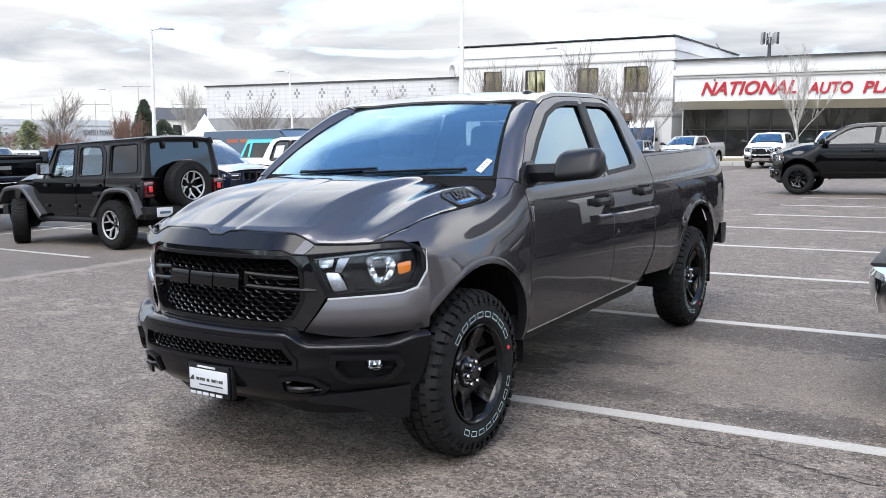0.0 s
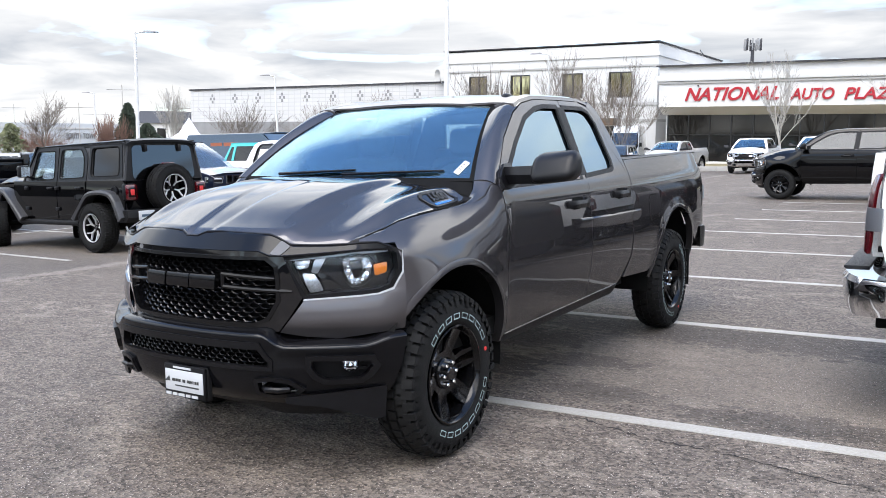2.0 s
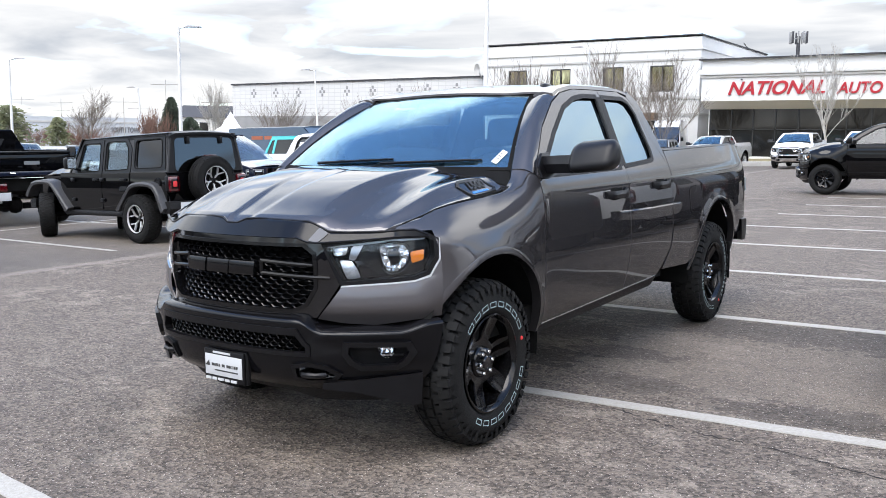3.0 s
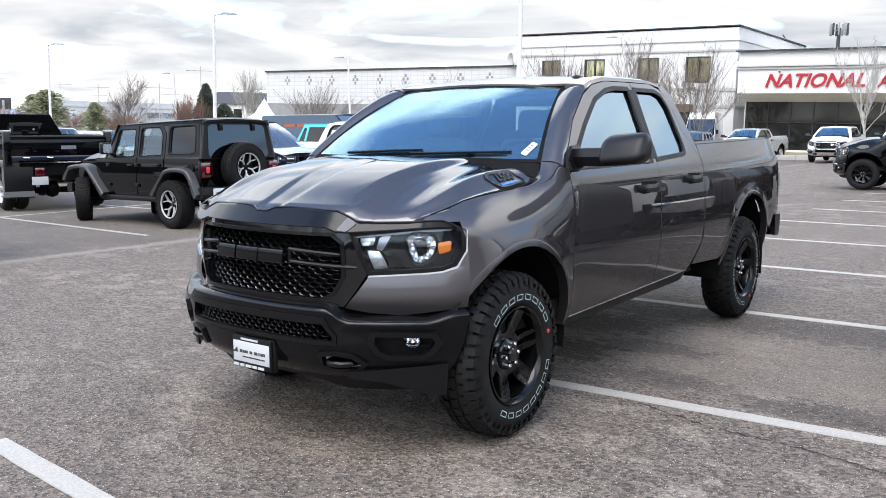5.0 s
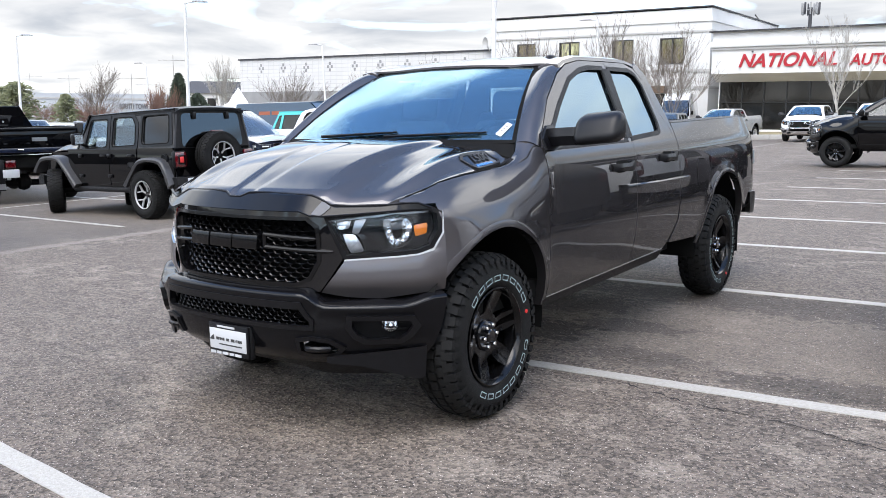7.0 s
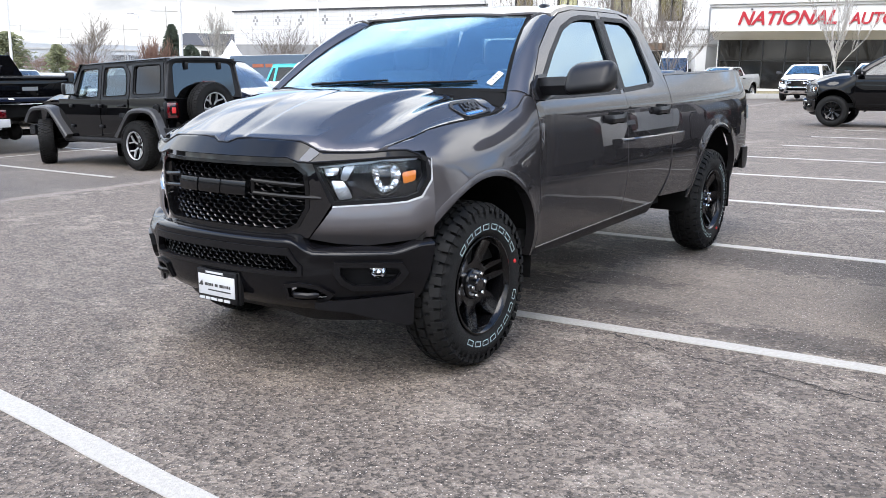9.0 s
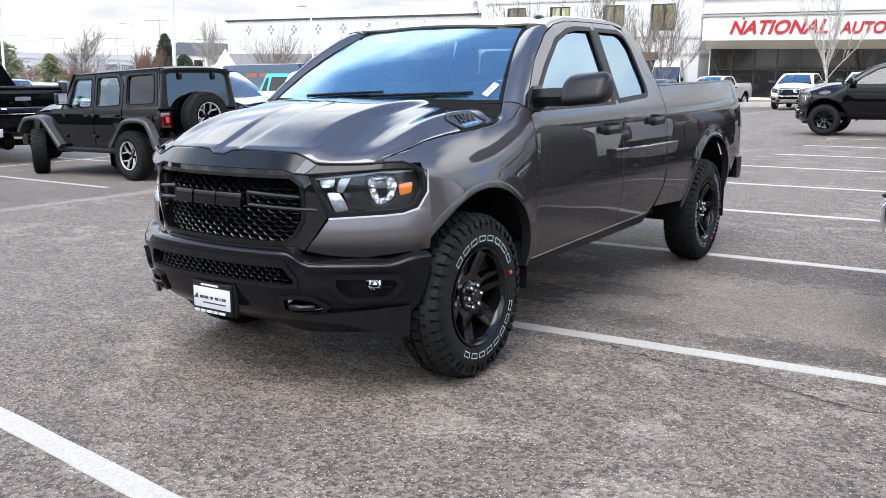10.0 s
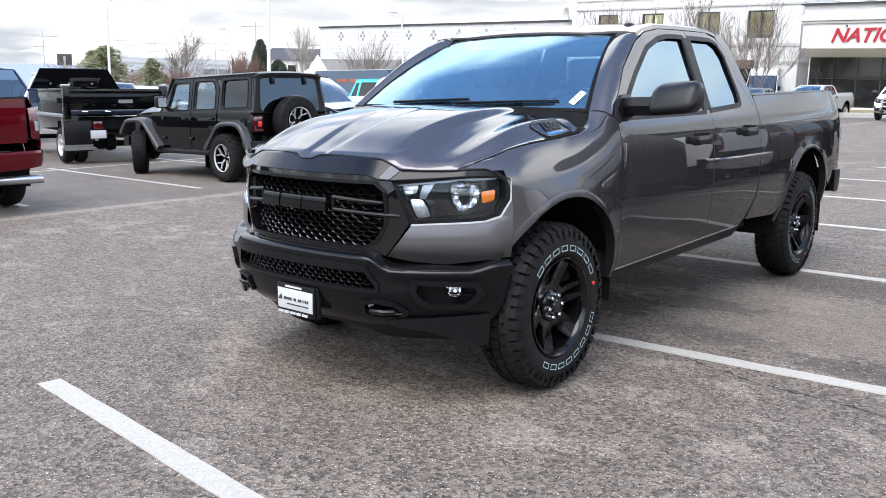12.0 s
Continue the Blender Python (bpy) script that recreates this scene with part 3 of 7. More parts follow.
FACE = [(0, -.81), (.15, -.805), (.3, -.785), (.42, -.752), (.52, -.705), (.62, -.645), (.72, -.575), (.82, -.50), (.90, -.43), (.96, -.345), (.993, -.24), (1.005, -.1),
        (1.01, .2), (1.01, .8), (1.01, 1.6), (1.01, 2.4), (1.01, 3.2), (1.005, 4.0), (.99, 4.4), (.955, 4.56), (.87, 4.63), (.70, 4.645), (.35, 4.65), (0, 4.65)]
BUMP = [(0, -.885), (.15, -.882), (.3, -.868), (.42, -.846), (.52, -.808), (.62, -.757), (.72, -.69), (.82, -.61), (.90, -.535), (.96, -.465), (.995, -.40), (1.005, -.33), (1.0, -.2)]
ZTOP = curve_table([(-.7, 1.14), (-.45, 1.185), (-.256, 1.215), (0, 1.236), (.218, 1.250), (.36, 1.272), (.43, 1.305), (.56, 1.36)])
FTOP = curve_table([(-.56, 1.128), (-.488, 1.139), (-.402, 1.163), (-.339, 1.182), (-.276, 1.203), (-.212, 1.215), (-.13, 1.225), (.015, 1.236), (.179, 1.25), (.263, 1.258), (.363, 1.281), (.413, 1.301)])
INSET = curve_table([(.36, .13), (.42, .105), (.5, .070), (.6, .038), (.75, .010), (.88, 0), (1.0, .003), (1.1, .0075), (1.18, .0125), (1.24, .019), (1.30, .034), (1.36, .058), (1.44, .092), (1.62, .171), (1.80, .25), (1.90, .30)])
CORNER_TOP = lerp_table([(.5, .885), (.592, .876), (.80, .888), (.865, .896), (.915, .916), (.942, .99), (.97, 1.0)])
HOOD_REAR = curve_table([(0, 1.372), (.5, 1.362), (.66, 1.350), (.76, 1.337), (.82, 1.311), (.872, 1.264)])
BUMP_IN = curve_table([(.36, .16), (.40, .095), (.44, .060), (.50, .035), (.56, .020), (.60, .014), (.66, .003), (.684, 0), (.694, .006), (.702, .024), (.708, .055), (.712, .095), (.716, .15)])
TYRE_R = 0.42


def digit_columns(bm, width, count):
    """For each vertex of a row of digits, the number of the digit that it belongs to."""
    bm.verts.ensure_lookup_table()
    bm.verts.index_update()
    col = [-1] * len(bm.verts)
    for seed in bm.verts:
        if col[seed.index] >= 0:
            continue
        todo, isle = [seed], {seed.index}
        while todo:
            v = todo.pop()
            for e in v.link_edges:
                o = e.other_vert(v)
                if o.index not in isle:
                    isle.add(o.index)
                    todo.append(o)
        xs = [bm.verts[i].co.x for i in isle]
        k = min(count - 1, max(0, int(count * (min(xs) + max(xs)) / 2 / width)))
        for i in isle:
            col[i] = k
    return col


def make_wheel(name, outline_letters=True, rim=RIM_BLACK, tyre_w=0.28, R=0.42, rim_r=0.245, spokes=6, dense=True, lug=True, spoke_mat=None):
    """A wheel about the x axis, its outer side towards +x; an Empty with tyre, tread, rim and nuts."""
    w = new(name)
    h = tyre_w / 2
    prof = [(-h + .03, rim_r), (-h + .005, rim_r + .03), (-h, R - .09), (-h + .012, R - .055), (-h + .03, R - .036), (-h + .06, R - .020), (0, R - .010),
            (h - .06, R - .020), (h - .03, R - .036), (h - .012, R - .055), (h, R - .09), (h - .004, rim_r + .035), (h - .012, rim_r + .012), (h - .03, rim_r)]
    link("tyre", lathe(prof, 64, closed=True), RUBBER, w, sharp=50)
    if dense:
        bm = bmesh.new()
        rnd = random.Random(4)
        n = 46
        rows = [(-h + .028, .050, .0, .72), (-.062, .052, .5, .74), (0, .046, .15, .76), (.062, .052, .65, .74), (h - .028, .050, .2, .72)]
        for xc, wd, ph, fill in rows:
            edge = abs(xc) > .09
            for k in range(n):
                a = (k + ph) / n * math.tau
                half = fill * math.pi / n
                r0 = R - .045 if edge else R - .022
                sk = rnd.uniform(.10, .20) * (1 if k % 2 else -1)
                ring = []
                for (dx, da) in ((-wd / 2, -half), (wd / 2, -half * (1 - sk)), (wd / 2, half), (-wd / 2, half * (1 - sk))):
                    x = xc + dx * (1.0 if k % 2 else .88)
                    drop = .025 * smooth(.06, h, abs(x))
                    ring.append((x, a + da, drop))
                low = [bm.verts.new((x, r0 * math.cos(t), r0 * math.sin(t))) for x, t, d in ring]
                top = [bm.verts.new((x * .985, (R - d) * math.cos(t), (R - d) * math.sin(t))) for x, t, d in ring]
                bm.faces.new(top)
                for i in range(4):
                    j = (i + 1) % 4
                    bm.faces.new((low[i], low[j], top[j], top[i]))
        # shoulder lugs down the side wall
        for side in (-1, 1):
            for k in range(n):
                a = (k + .2) / n * math.tau
                half = (.62 if k % 2 else .42) * math.pi / n
                deep = R - (.078 if k % 2 else .062)
                x1, x2 = side * (h + .003), side * (h - .018)
                v = [bm.verts.new((x, r * math.cos(a + d), r * math.sin(a + d))) for x, r, d in
                     ((x1, deep, -half * .8), (x1, deep, half * .8), (x1 * .96, R - .042, half), (x2, R - .022, half), (x2, R - .022, -half), (x1 * .96, R - .042, -half))]
                bm.faces.new((v[0], v[1], v[2], v[5]))
                bm.faces.new((v[5], v[2], v[3], v[4]))
                u = [bm.verts.new((side * (h - .02), q.co.y, q.co.z)) for q in v[:2]]
                bm.faces.new((v[1], v[0], u[0], u[1]))
        link("tread", bm, RUBBER, w, sharp=20)
    # rim barrel, lip and back
    link("rim", lathe([(-h + .03, rim_r), (h - .03, rim_r), (h - .006, rim_r + .006), (h - .004, rim_r - .002), (h - .016, rim_r - .012), (h - .045, rim_r - .022), (-h + .05, rim_r - .03)], 56, closed=True), rim, w, sharp=40)
    link("brake_disc", lathe([(-.02, .02), (-.02, .185), (-.005, .185), (-.005, .02)], 32, closed=True), SATIN if rim is not RIM_BLACK else DARK, w)
    bm = bmesh.new()
    x0, x1 = .028, h - .028
    if spoke_mat:
        for k in range(5):
            rot = Matrix.Rotation(k / 5 * math.tau + .3, 4, "X")
            for a0, a1 in (((0, .05, 0), (0, .14, .03)), ((0, .12, .02), (.085, rim_r - .016, .05)), ((0, .12, .02), (-.085, rim_r - .016, .05)), ((.085, rim_r - .02, .05), (.115, rim_r - .02, .05))):
                p_, q_ = Vector((.045 + a0[2], a0[0], a0[1])), Vector((.045 + a1[2], a1[0], a1[1]))
                t_ = (q_ - p_).normalized()
                n_ = t_.cross(Vector((1, 0, 0))).normalized() * .010
                b2 = sweep([[rot @ (c_ + v_) for v_ in (n_ - Vector((.03, 0, 0)), n_, -n_, -n_ - Vector((.03, 0, 0)))] for c_ in (p_, q_)])
                me = bpy.data.meshes.new("tmp")
                b2.to_mesh(me)
                b2.free()
                bm.from_mesh(me)
                bpy.data.meshes.remove(me)
    if spoke_mat:
        link("rim_ring", lathe([(h - .030, rim_r - .012), (h - .006, rim_r - .006), (h - .006, rim_r - .015), (h - .030, rim_r - .022)], 48, closed=True), spoke_mat, w, sharp=40)
    if outline_letters:
        dish = curve_table([(.05, .052), (.10, .056), (.15, .074), (.20, .100), (rim_r - .004, .122)])
        pockets = []
        for k in range(6):
            c_ = (k + .5) / 6 * math.tau
            pockets.append([(c_ - .17, .118), (c_ - .25, .175), (c_ - .34, rim_r - .020), (c_ + .34, rim_r - .020), (c_ + .25, .175), (c_ + .17, .118)])

        def disc(a, r, d):
            ridge = .014 * abs(math.cos(3 * a)) * smooth(.08, .16, r)
            return Vector((dish(r) * (h / .14) - ridge - d, r * math.cos(a + .26), r * math.sin(a + .26)))
        disc_ = panel([(0, .05), (math.tau, .05), (math.tau, rim_r - .004), (0, rim_r - .004)], disc, (math.tau / 48, .022), pockets, .045)
        bmesh.ops.remove_doubles(disc_, verts=disc_.verts[:], dist=1e-5)
        link("wheel_disc", disc_, rim, w, sharp=25)
    for k in range(0 if spoke_mat or outline_letters else spokes):
        a = k / spokes * math.tau + .26
        rot = Matrix.Rotation(a, 4, "X")
        wide = 0.92 * math.pi / spokes
        rows = []
        for r, wd, xf, dp in ((.055, .8, .030, .05), (.10, .62, .034, .05), (.15, .56, .052, .045), (.20, .60, .075, .04), (rim_r - .018, .72, .092, .035)):
            ww = r * wide * wd
            xs = xf * (h / .14)
            rows.append([rot @ Vector(p) for p in ((xs - dp, -ww * .9, r), (xs - .012, -ww, r), (xs, -ww * .78, r), (xs, ww * .78, r), (xs - .012, ww, r), (xs - dp, ww * .9, r))])
        b2 = sweep(rows)
        me = bpy.data.meshes.new("tmp")
        b2.to_mesh(me)
        b2.free()
        bm.from_mesh(me)
        bpy.data.meshes.remove(me)
    if outline_letters:
        bm.free()
    else:
        link("spokes", bm, spoke_mat or rim, w, sharp=28)
    out_ = .030 if outline_letters else 0.0
    link("hub", lathe([(-.02, .001), (-.02, .08), (.022, .08), (.030, .072), (.032, .001)], 36), rim, w, sharp=30).location = (out_, 0, 0)
    link("hub_cap", lathe([(.03, .034), (.052, .034), (.058, .028), (.058, .001)], 28), GLOSS_BLACK, w, sharp=30).location = (out_, 0, 0)
    if lug:
        for k in range(6):
            a = k / 6 * math.tau + .1
            bm = lathe([(.030, .0130), (.050, .0130), (.057, .009), (.058, .001)], 8)
            bmesh.ops.translate(bm, verts=bm.verts, vec=(out_, .057 * math.cos(a), .057 * math.sin(a)))
            link("lug_nut", bm, CHROME, w)
    if outline_letters:
        # raised outlined bars that stand for the side wall's writing
        for start, span, n in ((.42, 2.05, 8), (4.10, 1.95, 8)):
            for k in range(n):
                a = start + (k + .5) / n * span
                half = span / n * .36
                r1, r2 = rim_r + .040, rim_r + .069
                bm = bmesh.new()
                slots = []
                for dr, da in ((0, 0), (.004, half * .16)):
                    slots.append([(r1 + dr, a - half + da), (r2 - dr, a - half + da), (r2 - dr, a + half - da), (r1 + dr, a + half - da)])
                vs = [[bm.verts.new((h + .003, r * math.cos(t), r * math.sin(t))) for r, t in s] for s in slots]
                for i in range(4):
                    j = (i + 1) % 4
                    bm.faces.new((vs[0][i], vs[0][j], vs[1][j], vs[1][i]))
                bmesh.ops.solidify(bm, geom=bm.faces[:], thickness=.006)
                link("side_wall_bar", bm, LETTER_WHITE, w, "white outlined raised bar")
    if outline_letters:
        link("side_wall_dot", lathe([(h - .002, .011), (h + .003, .010), (h + .003, .001)], 14), RED_DOT, w, "small red dot").location = (0, .30 * math.cos(.25), .30 * math.sin(.25))
    return w


def place_wheel(src, parent, x, y, r=TYRE_R, steer=0.0, spin=None):
    """A copy of a wheel under its vehicle."""
    m = Matrix.Translation((x, y, r)) @ Matrix.Rotation(radians((0 if x > 0 else 180) + steer), 4, "Z") @ Matrix.Rotation(random.uniform(0, 6) if spin is None else radians(spin), 4, "X")
    c = copy_thing(src, m)
    c.parent = parent
    return c


def arc(cy, cz, r, a0, a1, n):
    return [(cy + r * math.cos(radians(a0 + (a1 - a0) * i / n)), cz + r * math.sin(radians(a0 + (a1 - a0) * i / n))) for i in range(n + 1)]


def build_truck(M, label, body, wheel, trim=MATTE_BLACK, crew=0.0, detail=True, bumper_mat=None, rear_bumper=None, grille_mat=GLOSS_BLACK, group="", lip=MATTE_BLACK, flare_mat=None, steer=0.0, sticker=False):
    """A full-size pickup with its front axle over the origin, its nose towards -y."""
    T = thing("pickup_truck", M, label, "pickup truck", group)
    at, s_x, s_y = plan_curve(FACE)
    bat, bs_x, _ = plan_curve(BUMP)
    yA, yB, yC = .535, 1.735, 2.53
    yB, yC = yB + crew * .15, yC + crew * .5
    FA, RA = (.03, .455, .515), (3.61, .50, .525)
    fine = (.045, .03) if detail else (.10, .08)

    def skin(sg):
        def f(s, z, d):
            x, y, nx, ny = at(sg * s)
            o = INSET(z) + d
            if y < .56 and s > s_x(.74):
                zt = ZTOP(y)
                back = smooth(.02, .54, y)
                h_ = (.24 * smooth(-.55, -.15, y) + .06) * (1 - back) + .295 * back
                of = .130 + (.052 - .130) * back
                tt = max(0, (z - (zt - h_)) / h_)
                o = of * tt ** (2.3 + .5 * back) + .02 * (1 - back) * max(0, .75 - z) + d + (INSET(z) - INSET(.95)) * (1 if z < .9 else 0) * smooth(-.1, .3, y)
            for cy, cz, r in (FA, RA):
                rr = math.hypot(y - cy, z - cz)
                if abs(y - cy) < .75 and z > .45:
                    o -= .010 * smooth(.09, .01, rr - r) * (1 if rr > r - .05 else 0)
            return Vector((x - nx * o, y - ny * o, z))
        return f

    Y = lambda pts: [(s_y(y), z) for y, z in pts]
    sides = (1, -1)
    bot = lambda y: .50 + .028 * (y - .6)
    # cab glass openings, as (y, z)
    k = crew * .15
    win_f = [(.70, 1.345), (.685, 1.40), (.92, 1.565), (1.17, 1.718), (1.36, 1.778), (1.50 + k, 1.797), (1.695 + k, 1.80), (1.665 + k, 1.355)]
    k2 = crew * .5
    win_r = [(1.765 + k, 1.362), (1.81 + k, 1.80), (2.13 + k2, 1.80), (2.21 + k2, 1.775), (2.262 + k2, 1.70), (2.285 + k2, 1.45), (2.27 + k2, 1.40), (2.225 + k2, 1.386)]
    for sg in sides:
        f = skin(sg)
        # front fender
        pts = [(-.365, ZTOP(-.365)), (-.2, ZTOP(-.2)), (-.06, ZTOP(-.06)), (.1, ZTOP(.1)), (.28, ZTOP(.28)), (.40, ZTOP(.40)), (.47, 1.345), (yA - .008, 1.345), (yA - .006, .95), (yA + .02, .70), (.60, bot(.6))]
        pts += [(FA[0] + FA[2] * math.cos(radians(a)), FA[1] + FA[2] * math.sin(radians(a))) for a in range(5, 141, 9)]
        pts += [(-.40, .93), (-.375, 1.02)]
        front_end = [(s_x(.925), 1.122), (s_x(.86), 1.122), (s_x(.80), 1.118), (s_x(.80), 1.139), (s_x(.86), 1.163), (s_x(.92), 1.184)]
        fender = link("fender", panel(front_end + Y(pts), f, fine), body, T)
        outer = [f(s_y(y_), z_, 0) for y_, z_ in ((.13, ZTOP(.13)), (.20, ZTOP(.20)), (.26, ZTOP(.26)), (.33, ZTOP(.33)), (.40, ZTOP(.40)), (.47, 1.345), (yA - .006, 1.352))]
        inner = [Vector((sg * a_, b_, c_)) for a_, b_, c_ in ((.872, .13, 1.244), (.876, .20, 1.249), (.878, .27, 1.258), (.872, .35, 1.284), (.858, .42, 1.325), (.846, .455, 1.368), (.842, .468, 1.384))]
        rows = []
        for a_, b_ in zip(outer, inner):
            up_ = (a_ - f(s_y(a_.y), a_.z - .012, 0)).normalized()
            gap_ = (a_ - b_).length
            c1_, c2_ = a_ + up_ * gap_ * .42, b_ + Vector((sg * .9, 0, .12)) * gap_ * .42
            row = [a_ * (1 - t) ** 3 + c1_ * 3 * t * (1 - t) ** 2 + c2_ * 3 * t * t * (1 - t) + b_ * t ** 3 for t in np.linspace(0, 1, 9)]
            rows.append(row + [b_ + Vector((0, .012, -.03)), a_ + Vector((-sg * .02, .006, -.03))])
        link("fender_top", sweep(rows), body, fender, sharp=75)
        # wheel arch lip and liner
        for (cy, cz, r), nm in ((FA, "wheel_arch_lip"), (RA, "wheel_arch_lip")):
            a0, a1 = (2, 142) if cy < 1 else (0, 180)
            rows = []
            for a in np.linspace(a0, a1, 22):
                c, s_ = math.cos(radians(a)), math.sin(radians(a))
                p = f(s_y(cy + r * c), cz + r * s_, 0)
                q = f(s_y(cy + (r + .035) * c), cz + (r + .035) * s_, 0)
                w = .006 if flare_mat is None else .035
                out = Vector((sg * w, 0, 0))
                rows.append([p + Vector((-sg * .05, 0, 0)), p + out * .6, p.lerp(q, .5) + out, q + out * .2, q + Vector((-sg * .01, 0, 0))])
            link(nm, sweep(rows), flare_mat or body, T)
            rows = []
            for a in np.linspace(-12, 192 if cy > 1 else 158, 26):
                c, s_ = math.cos(radians(a)), math.sin(radians(a))
                yy, zz = cy + (r + .03) * c, cz + (r + .03) * s_
                rows.append((sg * .94, yy, zz))
            link("wheel_well", strip(rows, [(sg * .45, y_, z_) for _, y_, z_ in rows], .01, (0, 0, .01)), DARK, T)
        # doors, with their windows
        fd = [(yA, 1.345), (yA + .03, 1.39), (.80, 1.60), (1.04, 1.75), (1.20, 1.812), (1.40, 1.843), (1.772 + k, 1.850), (yB + .005, 1.34), (yB, .95), (yB, bot(yB)), (.606, bot(.6)), (yA + .026, .70), (yA, .95)]
        door = link("front_door", panel(Y(fd), f, fine, [Y(win_f)]), body, T)
        link("window_glass", panel(Y(grown(win_f, .012)), lambda s, z, d, f=f: f(s, z, d + .016), (.12, .12), thick=.004), SIDE_GLASS if detail else TINT, door)
        link("window_seal", panel(Y(grown(win_f, .022)), lambda s, z, d, f=f: f(s, z, d - .003), (.12, .12), [Y(grown(win_f, -.006))], thick=.012), TEXTURED_BLACK, door)
        rd = [(yB + .008, 1.34), (1.779 + k, 1.850), (2.10 + k2, 1.853), (2.235 + k2, 1.82), (2.32 + k2, 1.74), (2.365 + k2, 1.55), (yC - .05, 1.40), (yC - .012, 1.33), (yC - .008, .95)]
        if crew < .5:
            rd += [(yC - .02, .75), (yC - .14, .60), (yC - .20, bot(yC))]
        else:
            rd += [(yC - .05, .75), (yC - .10, .60), (yC - .12, bot(yC))]
        rd += [(yB + .008, bot(yB))]
        rdoor = link("rear_door", panel(Y(rd), f, fine, [Y(win_r)]), body, T)
        link("window_glass", panel(Y(grown(win_r, .012)), lambda s, z, d, f=f: f(s, z, d + .016), (.12, .12), thick=.004), SIDE_GLASS if detail else TINT, rdoor)
        link("window_seal", panel(Y(grown(win_r, .022)), lambda s, z, d, f=f: f(s, z, d - .003), (.12, .12), [Y(grown(win_r, -.006))], thick=.012), TEXTURED_BLACK, rdoor)
        if sticker:
            link("window_sticker", panel(Y([(1.92, 1.44), (1.92, 1.70), (2.18, 1.70), (2.18, 1.44)]), lambda s, z, d, f=f: f(s, z, d + .010), (.2, .2), thick=.002), PAPER, rdoor, "white paper price sticker")
            for kz in range(4):
                link("sticker_bar", panel(Y([(1.95, 1.47 + .055 * kz), (1.95, 1.485 + .055 * kz), (2.07 + .02 * kz, 1.485 + .055 * kz), (2.07 + .02 * kz, 1.47 + .055 * kz)]), lambda s, z, d, f=f: f(s, z, d + .007), (.3, .2), thick=.002), SATIN, rdoor)
        link("door_pillar_cover", panel(Y([(1.672 + k, 1.358), (1.705 + k, 1.805), (1.80 + k, 1.805), (1.758 + k, 1.362)]), lambda s, z, d, f=f: f(s, z, d - .005), (.1, .1)), TEXTURED_BLACK, T)
        # rear pillar of the cab
        cp = [(2.325 + k2, 1.74), (2.24 + k2, 1.825), (2.30 + k2, 1.862), (2.40 + k2, 1.80), (2.475 + k2, 1.62), (yC + .005, 1.40), (yC + .01, 1.0), (yC - .004, 1.0), (yC - .008, 1.33), (yC - .045, 1.40), (2.370 + k2, 1.55)]
        link("cab_pillar", panel(Y(cp), f, fine), body, T)
        # handles
        for dr, (y0, y1), z0 in ((door, (1.36 + k, 1.675 + k), 1.185), (rdoor, (2.15 + k2, 2.44 + k2), 1.21)):
            rows = []
            for t in np.linspace(0, 1, 12):
                y_ = y0 + (y1 - y0) * t
                p = f(s_y(y_), z0, 0)
                o = .034 * min(1, 4 * t * (1 - t) * 2.2) + .004
                hh = .024 + .012 * smooth(.6, 1, t)
                rows.append([p + Vector((sg * (o - .018), 0, -hh * .7)), p + Vector((sg * o, 0, -hh)), p + Vector((sg * (o + .008), 0, 0)), p + Vector((sg * o, 0, hh)), p + Vector((sg * (o - .018), 0, hh * .7))])
            link("handle", sweep(rows), trim, dr, "black door handle")
            cup = [(y0 + .05, z0 - .028), (y0 + .10, z0 - .038), (y0 + .18, z0 - .036), (y1 - .07, z0 - .02), (y1 - .07, z0 + .036), (y0 + .08, z0 + .040)]
            # flat dark patch on the door skin stands for the hollow's shade
            link("handle_cup", panel(Y(cup), lambda s, z, d, f=f: f(s, z, d - .002), (.05, .03), thick=.004), DARK, dr)
        # dark shell behind the gaps, sill
        link("inner_shell", panel(Y([(yA - .05, 1.33), (yC + .05, 1.33), (yC + .05, .62), (yC - .2, .53), (.62, .50), (yA - .02, .75)]), lambda s, z, d, f=f: f(s, z, d + .03), (.25, .12)), DARK, T)
        link("sill", panel(Y([(.58, .515), (yC - .14, .57), (yC - .18, .47), (.64, .43)]), lambda s, z, d, f=f: f(s, max(z, .44), d + .015 + .25 * max(0, .5 - z)), (.3, .03)), MATTE_BLACK, T)
        rows = []
        for y_ in np.linspace(.61, yC - .2, 14):
            p = f(s_y(y_), bot(y_) + .006, 0)
            rows.append([p + Vector((sg * .001, 0, -.005)), p + Vector((sg * .004, 0, 0)), p + Vector((0, 0, .003)), p + Vector((-sg * .02, 0, 0))])
        link("sill_seam", sweep(rows), body, T)
        # bed side
        bd = [(yC + .014, 1.44), (3.3, 1.452), (4.2, 1.468), (4.47, 1.47), (4.56, 1.44), (4.585, 1.36), (4.575, 1.30), (4.555, .98), (4.50, .80), (4.40, .70)]
        bd += [(4.20, .66)] + [(RA[0] + RA[2] * math.cos(radians(a)), RA[1] + RA[2] * math.sin(radians(a))) for a in range(14, 173, 9)]
        bd += [(3.06, .60), (2.98, .56), (yC - .10, .585), (yC + .006, .74), (yC + .014, .95)]
        bed = link("bed_side", panel(Y(bd), f, fine), body, T)
